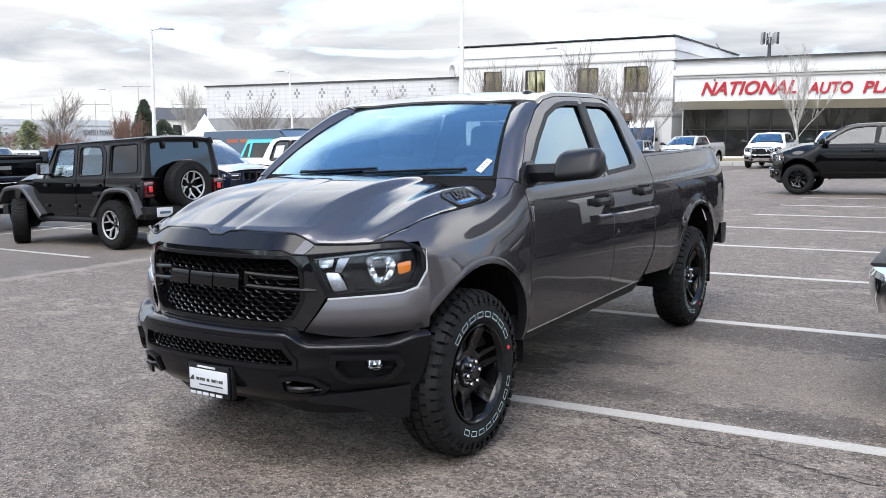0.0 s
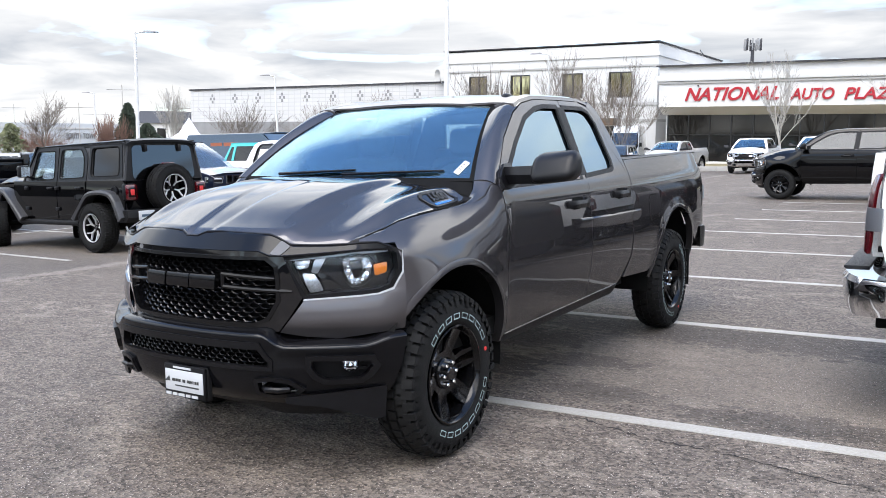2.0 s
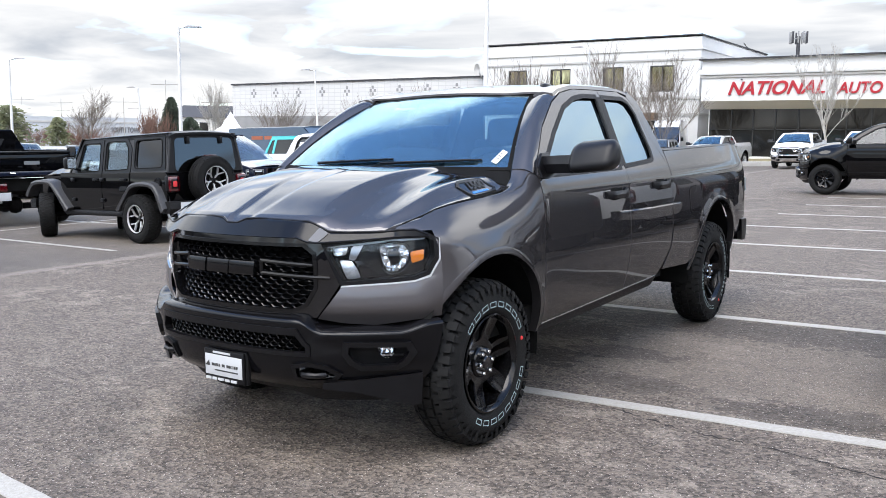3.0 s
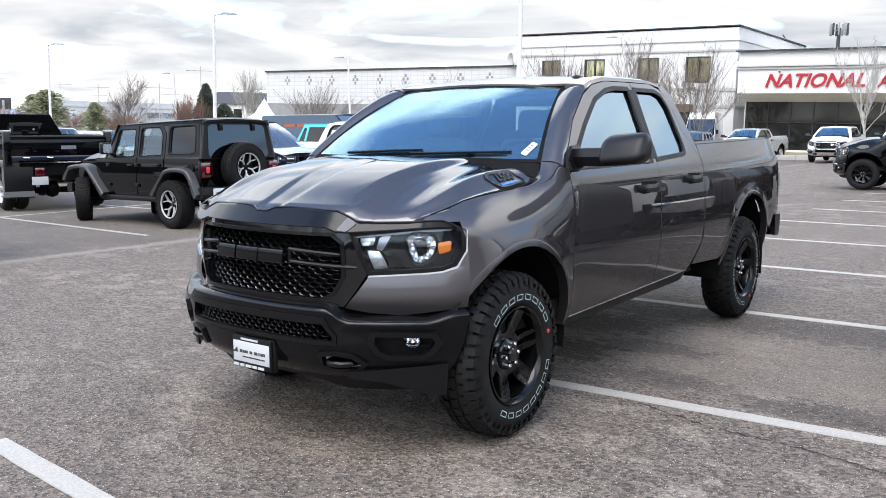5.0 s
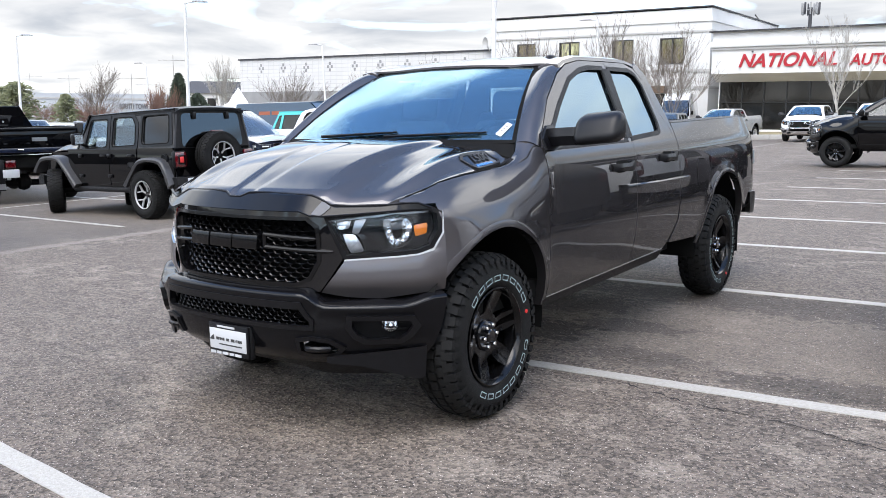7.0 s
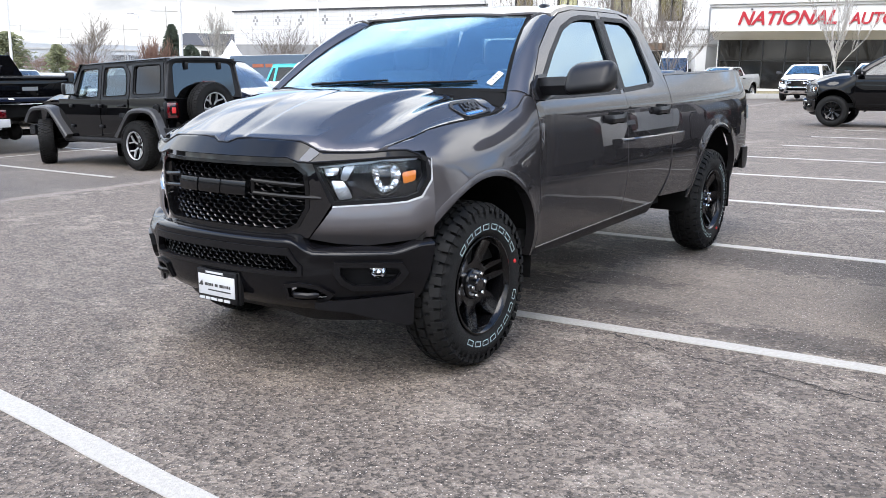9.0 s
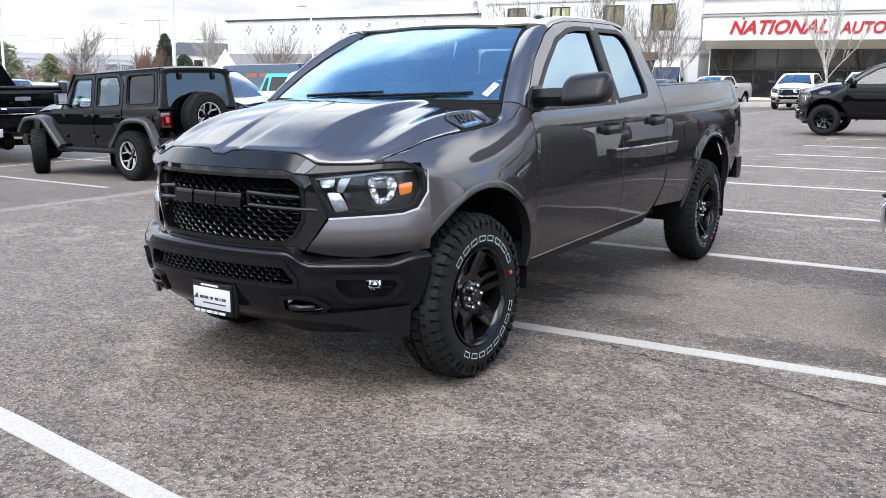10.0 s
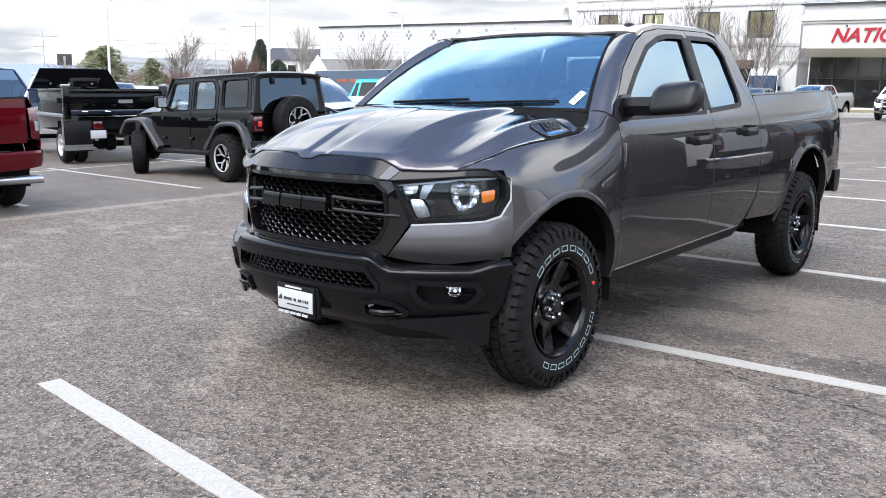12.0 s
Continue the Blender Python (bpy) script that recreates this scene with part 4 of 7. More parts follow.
        link("bed_rail_cap", strip([f(s_y(y_), 1.44 + .03 * (y_ - 2.5) / 2 + .004, 0) for y_ in np.linspace(yC + .02, 4.5, 10)],
                                   [Vector((sg * .80, y_, 1.44 + .03 * (y_ - 2.5) / 2 + .012)) for y_ in np.linspace(yC + .02, 4.5, 10)], .03), TEXTURED_BLACK, T)
        link("bed_inner_wall", strip([(sg * .80, y_, 1.45) for y_ in (yC + .02, 4.55)], [(sg * .80, y_, .95) for y_ in (yC + .02, 4.55)], .01, (sg, 0, 0)), TEXTURED_BLACK, T)
        fd_ = [(2.90, 1.13), (2.93, 1.16), (3.05, 1.16), (3.085, 1.13), (3.10, 1.0), (3.08, .965), (2.945, .965), (2.915, 1.0)]
        if sg > 0:
            link("fuel_door", panel(Y(fd_), lambda s, z, d, f=f: f(s, z, d - .004), (.06, .06), thick=.006), body, bed)
            link("fuel_door_gap", panel(Y(grown(fd_, .008)), lambda s, z, d, f=f: f(s, z, d - .001), (.06, .06), [Y(fd_)], thick=.004), DARK, bed)
        # tail lamp
        tl = [(4.60, 1.33), (4.61, 1.345), (4.68, 1.33), (4.68, .95), (4.61, .93), (4.60, 1.0)]
        tl = [(s_y(min(y_, 4.56)) + max(0, y_ - 4.56) * 1.5, z_) for y_, z_ in tl]
        lampo = link("tail_lamp", panel(tl, lambda s, z, d, f=f: f(s, z, d - .012), (.04, .05), thick=.02), RED_LENS, T)
        s0 = s_y(4.56)
        link("tail_lamp_band", panel([(s0 - .01, 1.17), (s0 + .12, 1.17), (s0 + .12, 1.05), (s0 - .01, 1.05)], lambda s, z, d, f=f: f(s, z, d - .016), (.04, .05), thick=.01), SATIN, lampo)
        # windscreen pillar
        wb, wt = Vector((sg * .845, .455, 1.372)), Vector((sg * .60, 1.13, 1.805))
        n = 9
        rows = []
        door_line = [(yA - .012, 1.335), (yA + .028, 1.394), (.80, 1.604), (1.04, 1.754), (1.20, 1.816)]
        dl_t = np.linspace(0, 1, len(door_line))
        for i in range(n):
            t = i / (n - 1)
            y_, z_ = np.interp(t, dl_t, [p[0] for p in door_line]), np.interp(t, dl_t, [p[1] for p in door_line])
            q = f(s_y(y_), z_, 0) + Vector((0, -.004, .004))
            p = wb.lerp(wt, t) + Vector((0, -.02 * math.sin(t * math.pi), .03 * math.sin(t * math.pi)))
            row = [p.lerp(q, k_) + Vector((sg * .016, -.022, .018)) * math.sin(math.pi * k_) for k_ in np.linspace(0, 1, 7)]
            rows.append(row + [q + Vector((-sg * .03, .02, -.02)), p + Vector((0, .04, -.03))])
        link("windscreen_pillar", sweep(rows), body, T, sharp=75)
        # roof rail above the doors
        rr_y = np.linspace(1.10, 2.34 + k2, 14)
        zr = lerp_table([(1.05, 1.775), (1.20, 1.822), (1.40, 1.852), (1.78 + k, 1.860), (2.12 + k2, 1.862), (2.26 + k2, 1.84), (2.36 + k2, 1.80)])
        rows = []
        for y_ in rr_y:
            q = f(s_y(y_), zr(y_), 0)
            rows.append([q + Vector((0, 0, -.004)), q + Vector((-sg * .012, 0, .018)), Vector((sg * .68, y_, q.z + .028)), Vector((sg * .62, y_, q.z + .010)), Vector((sg * .66, y_, q.z - .03))])
        link("roof_rail", sweep(rows), body, T)
        # mirror
        fold = Matrix.Identity(4)
        if sg < 0 and detail:
            fold = Matrix.Translation((-.985, .74, 0)) @ Matrix.Rotation(radians(-97), 4, "Z") @ Matrix.Translation((1.0, -.64, 0))
        hb_ = boxed((sg * 1.255 - .132, .55, 1.352), (sg * 1.255 + .132, .70, 1.530), None, .055, 5)
        for v in hb_.verts:
            inn_ = (1.387 - abs(v.co.x)) / .264
            v.co.z += -.020 * smooth(.5, 1, inn_) * (1 if v.co.z > 1.44 else 0) + .020 * smooth(.6, 0, inn_) * (1 if v.co.z < 1.44 else 0)
            v.co.y += .05 * (v.co.z - 1.43) / .1 * (1 if v.co.y < .62 else 0)
        bmesh.ops.transform(hb_, matrix=fold, verts=hb_.verts)
        mir = link("side_mirror", hb_, trim, T, "black textured door mirror")
        arm_ = sweep([[(sg * x, y_ + dy, z_ + dz) for dy, dz in ((-.05, -.050), (-.066, 0), (-.05, .046), (.05, .046), (.06, 0), (.05, -.050))] for x, y_, z_ in ((.91, .70, 1.392), (.955, .68, 1.394), (.99, .66, 1.396), (1.08, .63, 1.400), (1.17, .63, 1.402))])
        bmesh.ops.transform(arm_, matrix=fold, verts=arm_.verts)
        link("mirror_arm", arm_, trim, mir)
        link("mirror_foot", panel(Y([(.555, 1.325), (.562, 1.385), (.655, 1.455), (.74, 1.46), (.76, 1.34), (.66, 1.322)]), lambda s, z, d, f=f: f(s, z, d - .012), (.05, .05), thick=.02), trim, mir)
        link("mirror_glass", boxed((sg * 1.255 - .10, .70, 1.375), (sg * 1.255 + .10, .705, 1.505), fold, .002), CHROME, mir)
        # wheels
        place_wheel(wheel, T, sg * (.88 if detail else .862) if sg > 0 else -.82, 0 if sg > 0 or not detail else .10, steer=steer, spin=0 if detail else None)
        place_wheel(wheel, T, sg * (.88 if detail else .862), 3.57, spin=-75 if detail else None)

    # hood
    yF = lambda x: at(s_x(min(abs(x), .93)))[1] + .058
    yR = lambda x: .24 + .16 * (x / .88) ** 2

    hw_ = lerp_table([(0, .775), (.06, .805), (.14, .838), (.28, .862), (.5, .872), (1, .872)])

    def hood_f(x, w, d):
        ax = abs(x)
        dome = smooth(.515, .435, ax + .05 * (1 - w))
        zl = 1.126 + .036 * smooth(.55, .46, ax) + .019 * smooth(.65, .88, ax)
        zr_ = HOOD_REAR(ax)
        g = 1 - (1 - w) ** (1.75 + 1.5 * smooth(.6, .85, ax))
        z = zl + (zr_ - zl) * g + .026 * dome * smooth(.0, .5, w) + .008 * dome * smooth(.1, .35, w) * smooth(1.0, .6, w)
        z -= .009 * smooth(.085 + .08 * w, .055 + .065 * w, ax) * smooth(.85, .25, w)
        z -= .006 * math.exp(-((ax - .60 - .03 * w) / .11) ** 2) * smooth(0, .3, w) * smooth(1.1, .7, w)
        z -= .02 * smooth(.05, 0, w)
        y = yF(x) + (yR(x) - yF(x)) * w
        z += (FTOP(y) + .003 - z) * smooth(.85, 1.0, ax / hw_(w)) * smooth(-.56, -.48, y)
        return Vector((x, y, z - d))

    hood = link("hood", panel([(-1, .0), (1, .0), (1, 1), (-1, 1)], lambda u, w, d: hood_f(u * hw_(w), w, d), (.016, .025) if detail else (.08, .1), thick=.015), body, T, sharp=60)
    if detail:
        for sg in sides:
            link("hood_seam", tube([hood_f(sg * hw_(w), w, -.0005) for w in np.linspace(.02, 1, 30)] + [hood_f(sg * x, 1, -.0005) for x in (.84, .80, .74)], .0026, 6), DARK, hood)
    def face_off(off):
        def f(x, z, d):
            px, py, nx, ny = at(s_x(x))
            o = off + d + max(0, z - 1.0) * .12
            return Vector((px - nx * o, py - ny * o, z))
        return f

    if detail:
        half_top = [(.035, 1.150), (.085, 1.170), (.16, 1.173), (.45, 1.164), (.487, 1.151), (.543, 1.122), (.62, 1.118), (.704, 1.119), (.761, 1.121), (.806, 1.127), (.865, 1.128), (.905, 1.106)]
        half_low = [(.41, 1.096), (.463, 1.077), (.517, 1.075), (.638, 1.083), (.742, 1.091), (.843, 1.099), (.913, 1.098)]
        top = [(-x, z) for x, z in half_top[::-1]] + half_top
        low = half_low[::-1] + [(-x, z) for x, z in half_low]

        def wing(x, z, d):
            px, py, nx, ny = at(s_x(x))
            o = -.028 + .016 * smooth(.72, .88, abs(x)) + d + (z - 1.08) * (.92 - .75 * smooth(.70, .86, abs(x)))
            return Vector((px - nx * o, py - ny * o, z))
        deflector = link("hood_deflector", panel(top + low, wing, (.03, .012), thick=.006), SMOKED, T, "gloss black bug deflector along the hood edge", sharp=50)
        for edge_, r_ in ((top, .0065), (low, .0045)):
            link("deflector_edge", tube([wing(x, z, .002) for x, z in edge_], r_, 6), MATTE_BLACK, deflector)
        link("deflector_clip", panel(rounded([(.464, 1.084), (.508, 1.079), (.545, 1.116), (.503, 1.141)], .008, 2), lambda x, z, d: wing(x, z, d - .004), (.02, .02), thick=.003), CLIP_GREY, deflector, "grey plastic clip")
    # grille
    so = [(-.505, 1.092), (.505, 1.092), (.545, .985), (.585, .878), (.54, .80), (.49, .725), (-.49, .725), (-.54, .80), (-.585, .878), (-.545, .985)]
    op = [(-.44, 1.060), (.44, 1.060), (.482, 1.025), (.490, .965), (.488, .865), (.445, .785), (.385, .758), (-.385, .758), (-.445, .785), (-.488, .865), (-.490, .965), (-.482, 1.025)]
    grille = link("grille_surround", panel(so, face_off(-.012), (.05, .04), [op], thick=.05), grille_mat, T)
    link("grille_rim", panel(grown(op, .010), face_off(-.020), (.05, .04), [grown(op, -.006)], thick=.02), RIM_BLACK if grille_mat is GLOSS_BLACK else CHROME, grille)
    bm = bmesh.new()
    ff = face_off(.03)
    cw, ch = (.060, .0215) if detail else (.09, .05)
    for j in range(int(.34 / ch) + 1):
        for i in range(-int(.52 / cw), int(.52 / cw) + 1):
            u, v = (i + .5 * (j % 2)) * cw, .75 + j * ch
            if not inside(grown(op, .008), u, v):
                continue
            hexo = [(u + cw * .5 * a, v + ch * .62 * b) for a, b in ((-1, -.12), (-.6, -1), (.6, -1), (1, -.12), (1, .12), (.6, 1), (-.6, 1), (-1, .12))]
            hexi = [(u + (a - u) * .88, v + (b - v) * .74) for a, b in hexo]
            oo = [bm.verts.new(ff(a, b, 0)) for a, b in hexo]
            ii = [bm.verts.new(ff(a, b, .004)) for a, b in hexi]
            bb = [bm.verts.new(ff(a, b, .026)) for a, b in hexi]
            for q in range(8):
                w = (q + 1) % 8
                bm.faces.new((oo[q], oo[w], ii[w], ii[q]))
                bm.faces.new((ii[q], ii[w], bb[w], bb[q]))
    link("grille_mesh", bm, CELL_BLACK, grille, "black honeycomb grille mesh", recalc=False)
    link("grille_back", panel(grown(op, .02), face_off(.06), (.08, .08), thick=.01), DARK, grille)
    for sg in sides:
        x0 = .225 if sg > 0 else .285
        bars = [[(x0, .986), (.479, .970)], [(x0, .928), (.548, .911)]]
        for line in bars:
            pts = [face_off(-.012)(sg * x, z, 0) for x, z in [(line[0][0] + (line[1][0] - line[0][0]) * t, line[0][1] + (line[1][1] - line[0][1]) * t) for t in np.linspace(0, 1, 8)]]
            link("grille_bar", tube(pts, [.010] + [.011] * 6 + [.006], 8), RIM_BLACK if detail else grille_mat, grille)
        pts = [face_off(-.012)(sg * x0, z, 0) for z in (.986, .957, .928)]
        link("grille_bar_end", tube(pts, .011, 8), RIM_BLACK if detail else grille_mat, grille)
    if detail:
        for xc, wd in ((-.20, .135), (-.045, .15), (.115, .155)):
            base = face_off(-.03)
            rows = []
            for t in np.linspace(-1, 1, 5):
                x = xc + wd / 2 * t
                zz = .033
                rows.append([base(x - .006, .945 - zz, .03), base(x - .004, .945 - zz, .004), base(x - .004, .945 - zz + .008, 0), base(x + .004, .945 + zz - .008, 0), base(x + .004, .945 + zz, .004), base(x + .006, .945 + zz, .03)])
            link("badge_block", sweep(rows), RIM_BLACK, grille, "plain black raised badge block")
    # headlamps and the painted pieces below them
    hl = [(.512, 1.062), (.62, 1.076), (.80, 1.098), (.910, 1.104), (.938, 1.080), (.940, 1.0), (.912, .925), (.865, .902), (.80, .894), (.592, .880), (.55, .97)]
    fp = [(.592, .868), (.80, .882), (.865, .890), (.915, .910), (.942, .985), (.955, .99), (.965, .90), (.962, .80), (.945, .728), (.80, .702), (.72, .690), (.60, .70), (.495, .722), (.55, .80)]
    for sg in sides:
        g = lambda x, z, d, sg=sg, o=0.0: face_off(o)(sg * x, z, d)
        lamp = link("headlamp", panel(hl, lambda x, z, d: g(x, z, d + .072), (.05, .05), thick=.012), DARK, T)
        link("lamp_lens", panel(grown(hl, -.004), lambda x, z, d: g(x, z, d - .004), (.04, .04), thick=.004), LENS, lamp)
        link("lamp_rim", panel(grown(hl, .006), lambda x, z, d: g(x, z, d - .004), (.04, .04), [grown(hl, -.012)], thick=.08), MATTE_BLACK, lamp)
        edge = [(.592, .874), (.80, .888), (.865, .896), (.912, .918), (.939, .99), (.942, 1.088), (.962, 1.085), (.960, .975), (.930, .903), (.872, .886), (.80, .879), (.588, .867)]
        link("lamp_edge", panel(edge, lambda x, z, d: g(x, z, d - .010), (.05, .05), thick=.012), LAMP_SILVER, lamp)
        # clear lamps set into the dark housing
        def inset_piece(name, poly, depth, bulge, m, label="", sharp=32):
            """A moulded piece behind the lens: an outline, domed towards its middle."""
            cx, cz = sum(a for a, _ in poly) / len(poly), sum(b for _, b in poly) / len(poly)
            size = max(math.hypot(a - cx, b - cz) for a, b in poly)
            link(name, panel(rounded(poly, .008, 2), lambda x, z, d: g(x, z, d + depth - bulge * (1 - min(1, math.hypot(x - cx, z - cz) / size) ** 2)), (.012, .012), thick=.008), m, lamp, label, sharp=sharp)

        link("lamp_bezel", panel([(.53, 1.045), (.60, 1.062), (.90, 1.090), (.925, 1.07), (.928, 1.0), (.90, .93), (.85, .908), (.61, .895), (.565, .96)], lambda x, z, d: g(x, z, d + .060), (.05, .04), thick=.006), BEZEL, lamp)
        inset_piece("upper_trim", [(.530, 1.058), (.62, 1.068), (.80, 1.090), (.905, 1.096), (.905, 1.080), (.80, 1.073), (.62, 1.053), (.536, 1.045)], .022, .0, SATIN)
        inset_piece("running_light", [(.552, 1.044), (.616, 1.050), (.607, 1.012), (.560, 1.008)], .034, .014, FROSTED)
        inset_piece("running_light_lip", [(.562, 1.024), (.600, 1.025), (.593, 1.010), (.567, 1.009)], .018, .006, BRIGHT)
        inset_piece("light_bar", [(.632, 1.050), (.676, 1.056), (.642, .984), (.617, .990)], .036, .008, SATIN)
        inset_piece("low_beam_box", [(.580, .986), (.630, .985), (.652, .945), (.664, .905), (.612, .897)], .040, .022, FROSTED)
        inset_piece("dark_fin", [(.642, .984), (.664, .985), (.742, .905), (.690, .898)], .034, .012, GLOSS_BLACK)
        inset_piece("dark_shelf", [(.70, .912), (.86, .926), (.90, .950), (.905, .925), (.85, .908), (.705, .900)], .030, .0, GLOSS_BLACK)
        # cut-glass reflector round the main bulb
        bowl_o = [(.736, 1.050), (.772, 1.064), (.822, 1.060), (.846, 1.030), (.840, .985), (.818, .946), (.784, .928), (.762, .940), (.746, .985), (.738, 1.020)]
        bc = (.792, 1.004)
        bm = bmesh.new()
        rings_ = []
        ro_ = rounded(bowl_o, .02, 2)
        for q_, (sc_, dp_) in enumerate(((1.0, .020), (.80, .044), (.62, .040), (.40, .056), (.12, .058))):
            rings_.append([bm.verts.new(g(bc[0] + (a - bc[0]) * sc_, bc[1] + (b - bc[1]) * sc_, dp_ + .006 * math.sin(i_ * 2.4 + q_ * 1.7))) for i_, (a, b) in enumerate(ro_)])
        for r1_, r2_ in zip(rings_, rings_[1:]):
            for i_ in range(len(ro_)):
                j_ = (i_ + 1) % len(ro_)
                bm.faces.new((r1_[i_], r1_[j_], r2_[j_], r2_[i_]))
        bm.faces.new(rings_[-1])
        link("reflector_bowl", bm, BRIGHT, lamp, sharp=4)
        link("bowl_rim", tube([g(a, b, .020) for a, b in grown(ro_, .010)] + [g(*grown(ro_, .010)[0], .020)], .0035, 6), GLOSS_BLACK, lamp)
        inset_piece("bulb_shield", [(.764, 1.044), (.800, 1.048), (.812, 1.010), (.800, .966), (.782, .958), (.770, .990)], .034, .014, GLOSS_BLACK)
        inset_piece("amber_marker", [(.848, 1.024), (.898, 1.036), (.894, .988), (.854, .972)], .012, .004, AMBER)
        link("corner_panel", panel(fp, lambda x, z, d: g(x, z, d - .002 - .018 * smooth(-.02, .5, (z - .685) / (CORNER_TOP(x) - .685)) - .014 * math.sin(math.pi * min(1, max(0, (z - .685) / (CORNER_TOP(x) - .685))))), (.025, .012), thick=.012), body, T, sharp=50)
        # seat and steering behind the glass
        seat = link("front_seat", boxed((sg * .37 - .25, .72, .85), (sg * .37 + .25, 1.22, 1.02), None, .06, 3), CLOTH, T)
        link("seat_back", boxed((-.25, -.07, 0), (.25, .07, .52), Matrix.Translation((sg * .37, 1.12, .97)) @ Matrix.Rotation(radians(-10), 4, "X"), .06, 3), CLOTH, seat)
        link("headrest", boxed((-.135, -.05, 0), (.135, .05, .18), Matrix.Translation((sg * .365, 1.22, 1.490)) @ Matrix.Rotation(radians(-6), 4, "X"), .045, 3), CLOTH, seat)
    # bumper: an openwork shell
    def bump_f(x, z, d):
        px, py, nx, ny = bat(bs_x(x) if abs(x) < .94 else math.copysign(bs_x(.94) + (abs(x) - .94) * 1.6, x))
        o = d + BUMP_IN(z)
        crest = .720 - .054 * smooth(.46, .57, abs(x)) + .036 * smooth(.86, .97, abs(x))
        return Vector((px - nx * o, py - ny * o, z + (crest - .688) * smooth(.62, .688, z)))
    lowg = [(-.455, .650), (.455, .650), (.50, .60), (.498, .572), (-.498, .572), (-.50, .60)]
    fogs = [[(sg * a, b) for a, b in ((.672, .612), (.880, .605), (.893, .575), (.872, .535), (.845, .512), (.725, .510), (.690, .535), (.668, .575))] for sg in sides]
    hooks = [[(sg * a, b) for a, b in ((.44, .500), (.50, .510), (.575, .498), (.62, .468), (.60, .445), (.50, .435), (.44, .45))] for sg in sides]
    hb2 = [(.995, .716), (.995, .69), (.985, .58), (.962, .47), (.94, .425), (.88, .385), (.70, .360), (.50, .372), (.3, .382)]
    bo = [(-x, z) for x, z in hb2] + hb2[::-1]
    bumper = link("front_bumper", panel(bo, bump_f, (.03, .008) if detail else (.08, .04), [lowg] + fogs + hooks, thick=.01), BUMPER_BLACK if detail else bumper_mat or lip, T, "black front bumper" if bumper_mat is None else "", sharp=45)
    link("lower_grille_frame", panel(grown(lowg, .016), lambda x, z, d: bump_f(x, z, d - .008), (.06, .03), [grown(lowg, -.004)], thick=.03), trim, bumper)
    bm = bmesh.new()
    cw, ch = .047, .0195
    for j in range(5):
        for i in range(-11, 12):
            u, v = (i + .5 * (j % 2)) * cw, .578 + j * ch
            if inside(grown(lowg, .01), u, v):
                hexo = [(u + cw * .5 * a, v + ch * .62 * b) for a, b in ((-1, -.12), (-.6, -1), (.6, -1), (1, -.12), (1, .12), (.6, 1), (-.6, 1), (-1, .12))]
                hexi = [(u + (a - u) * .87, v + (b - v) * .74) for a, b in hexo]
                oo, ii, bb = ([bm.verts.new(bump_f(a, b, .035)) for a, b in hexo], [bm.verts.new(bump_f(a, b, .038)) for a, b in hexi], [bm.verts.new(bump_f(a, b, .055)) for a, b in hexi])
                for q in range(8):
                    w = (q + 1) % 8
                    bm.faces.new((oo[q], oo[w], ii[w], ii[q]))
                    bm.faces.new((ii[q], ii[w], bb[w], bb[q]))
    link("lower_grille_mesh", bm, CELL_BLACK, bumper, recalc=False)
    link("lower_grille_back", panel(grown(lowg, .01), lambda x, z, d: bump_f(x, z, d + .07), (.1, .05)), DARK, bumper)
    for sg, fg, hk in zip(sides, fogs, hooks):
        link("fog_lamp_frame", panel(grown(fg, .020), lambda x, z, d: bump_f(x, z, d - .018), (.05, .03), [grown(fg, -.004)], thick=.04), trim, bumper)
        link("fog_lamp_pocket", panel(grown(fg, .004), lambda x, z, d: bump_f(x, z, d + .045), (.05, .03), thick=.01), TEXTURED_BLACK, bumper)
        px, py, _ = bump_f(sg * .795, .575, .0)
        fm = Matrix.Translation((px, py + .035, .575 + .012)) @ Matrix.Rotation(radians(-90 + sg * 40), 4, "Z")
        fb = lathe([(-.02, .040), (.022, .040), (.030, .034), (.024, .030), (.0, .018), (-.004, .001)], 24)
        bmesh.ops.transform(fb, matrix=fm, verts=fb.verts)
        link("fog_lamp", fb, CHROME, bumper)
        fb = lathe([(.026, .034), (.034, .02), (.036, .001)], 24)
        bmesh.ops.transform(fb, matrix=fm, verts=fb.verts)
        link("fog_lamp_glass", fb, LENS, bumper)
        for zz in (.555, .590):
            link("pocket_rib", tube([bump_f(sg * x, zz, .03) for x in (.825, .85, .873)], .006, 6), TEXTURED_BLACK, bumper)
        link("hook_pocket", panel(grown(hk, .01), lambda x, z, d: bump_f(x, z, d + .09), (.06, .03)), DARK, bumper)
        link("hook_frame", panel(grown(hk, .018), lambda x, z, d: bump_f(x, z, d - .016), (.05, .03), [grown(hk, -.002)], thick=.04), trim, bumper)
        link("tow_hook", tube([bump_f(sg * a, b, c) for a, b, c in ((.47, .47, .10), (.46, .47, .0), (.48, .468, -.025), (.535, .468, -.03), (.57, .468, -.012), (.58, .47, .10))], .014, 8), MATTE_BLACK, bumper)
    if detail:
        def low_f(x, z, d):
            px, py, nx, ny = bat(bs_x(x))
            o = .035 + d + .10 * (.43 - z)
            return Vector((px - nx * o, py - ny * o, z))
        for sg in sides:
            link("valance", panel([(sg * a, b) for a, b in ((.56, .43), (.935, .47), (.932, .318), (.90, .312), (.82, .345), (.70, .385), (.56, .40))], low_f, (.03, .02), thick=.012), MATTE_BLACK, bumper)
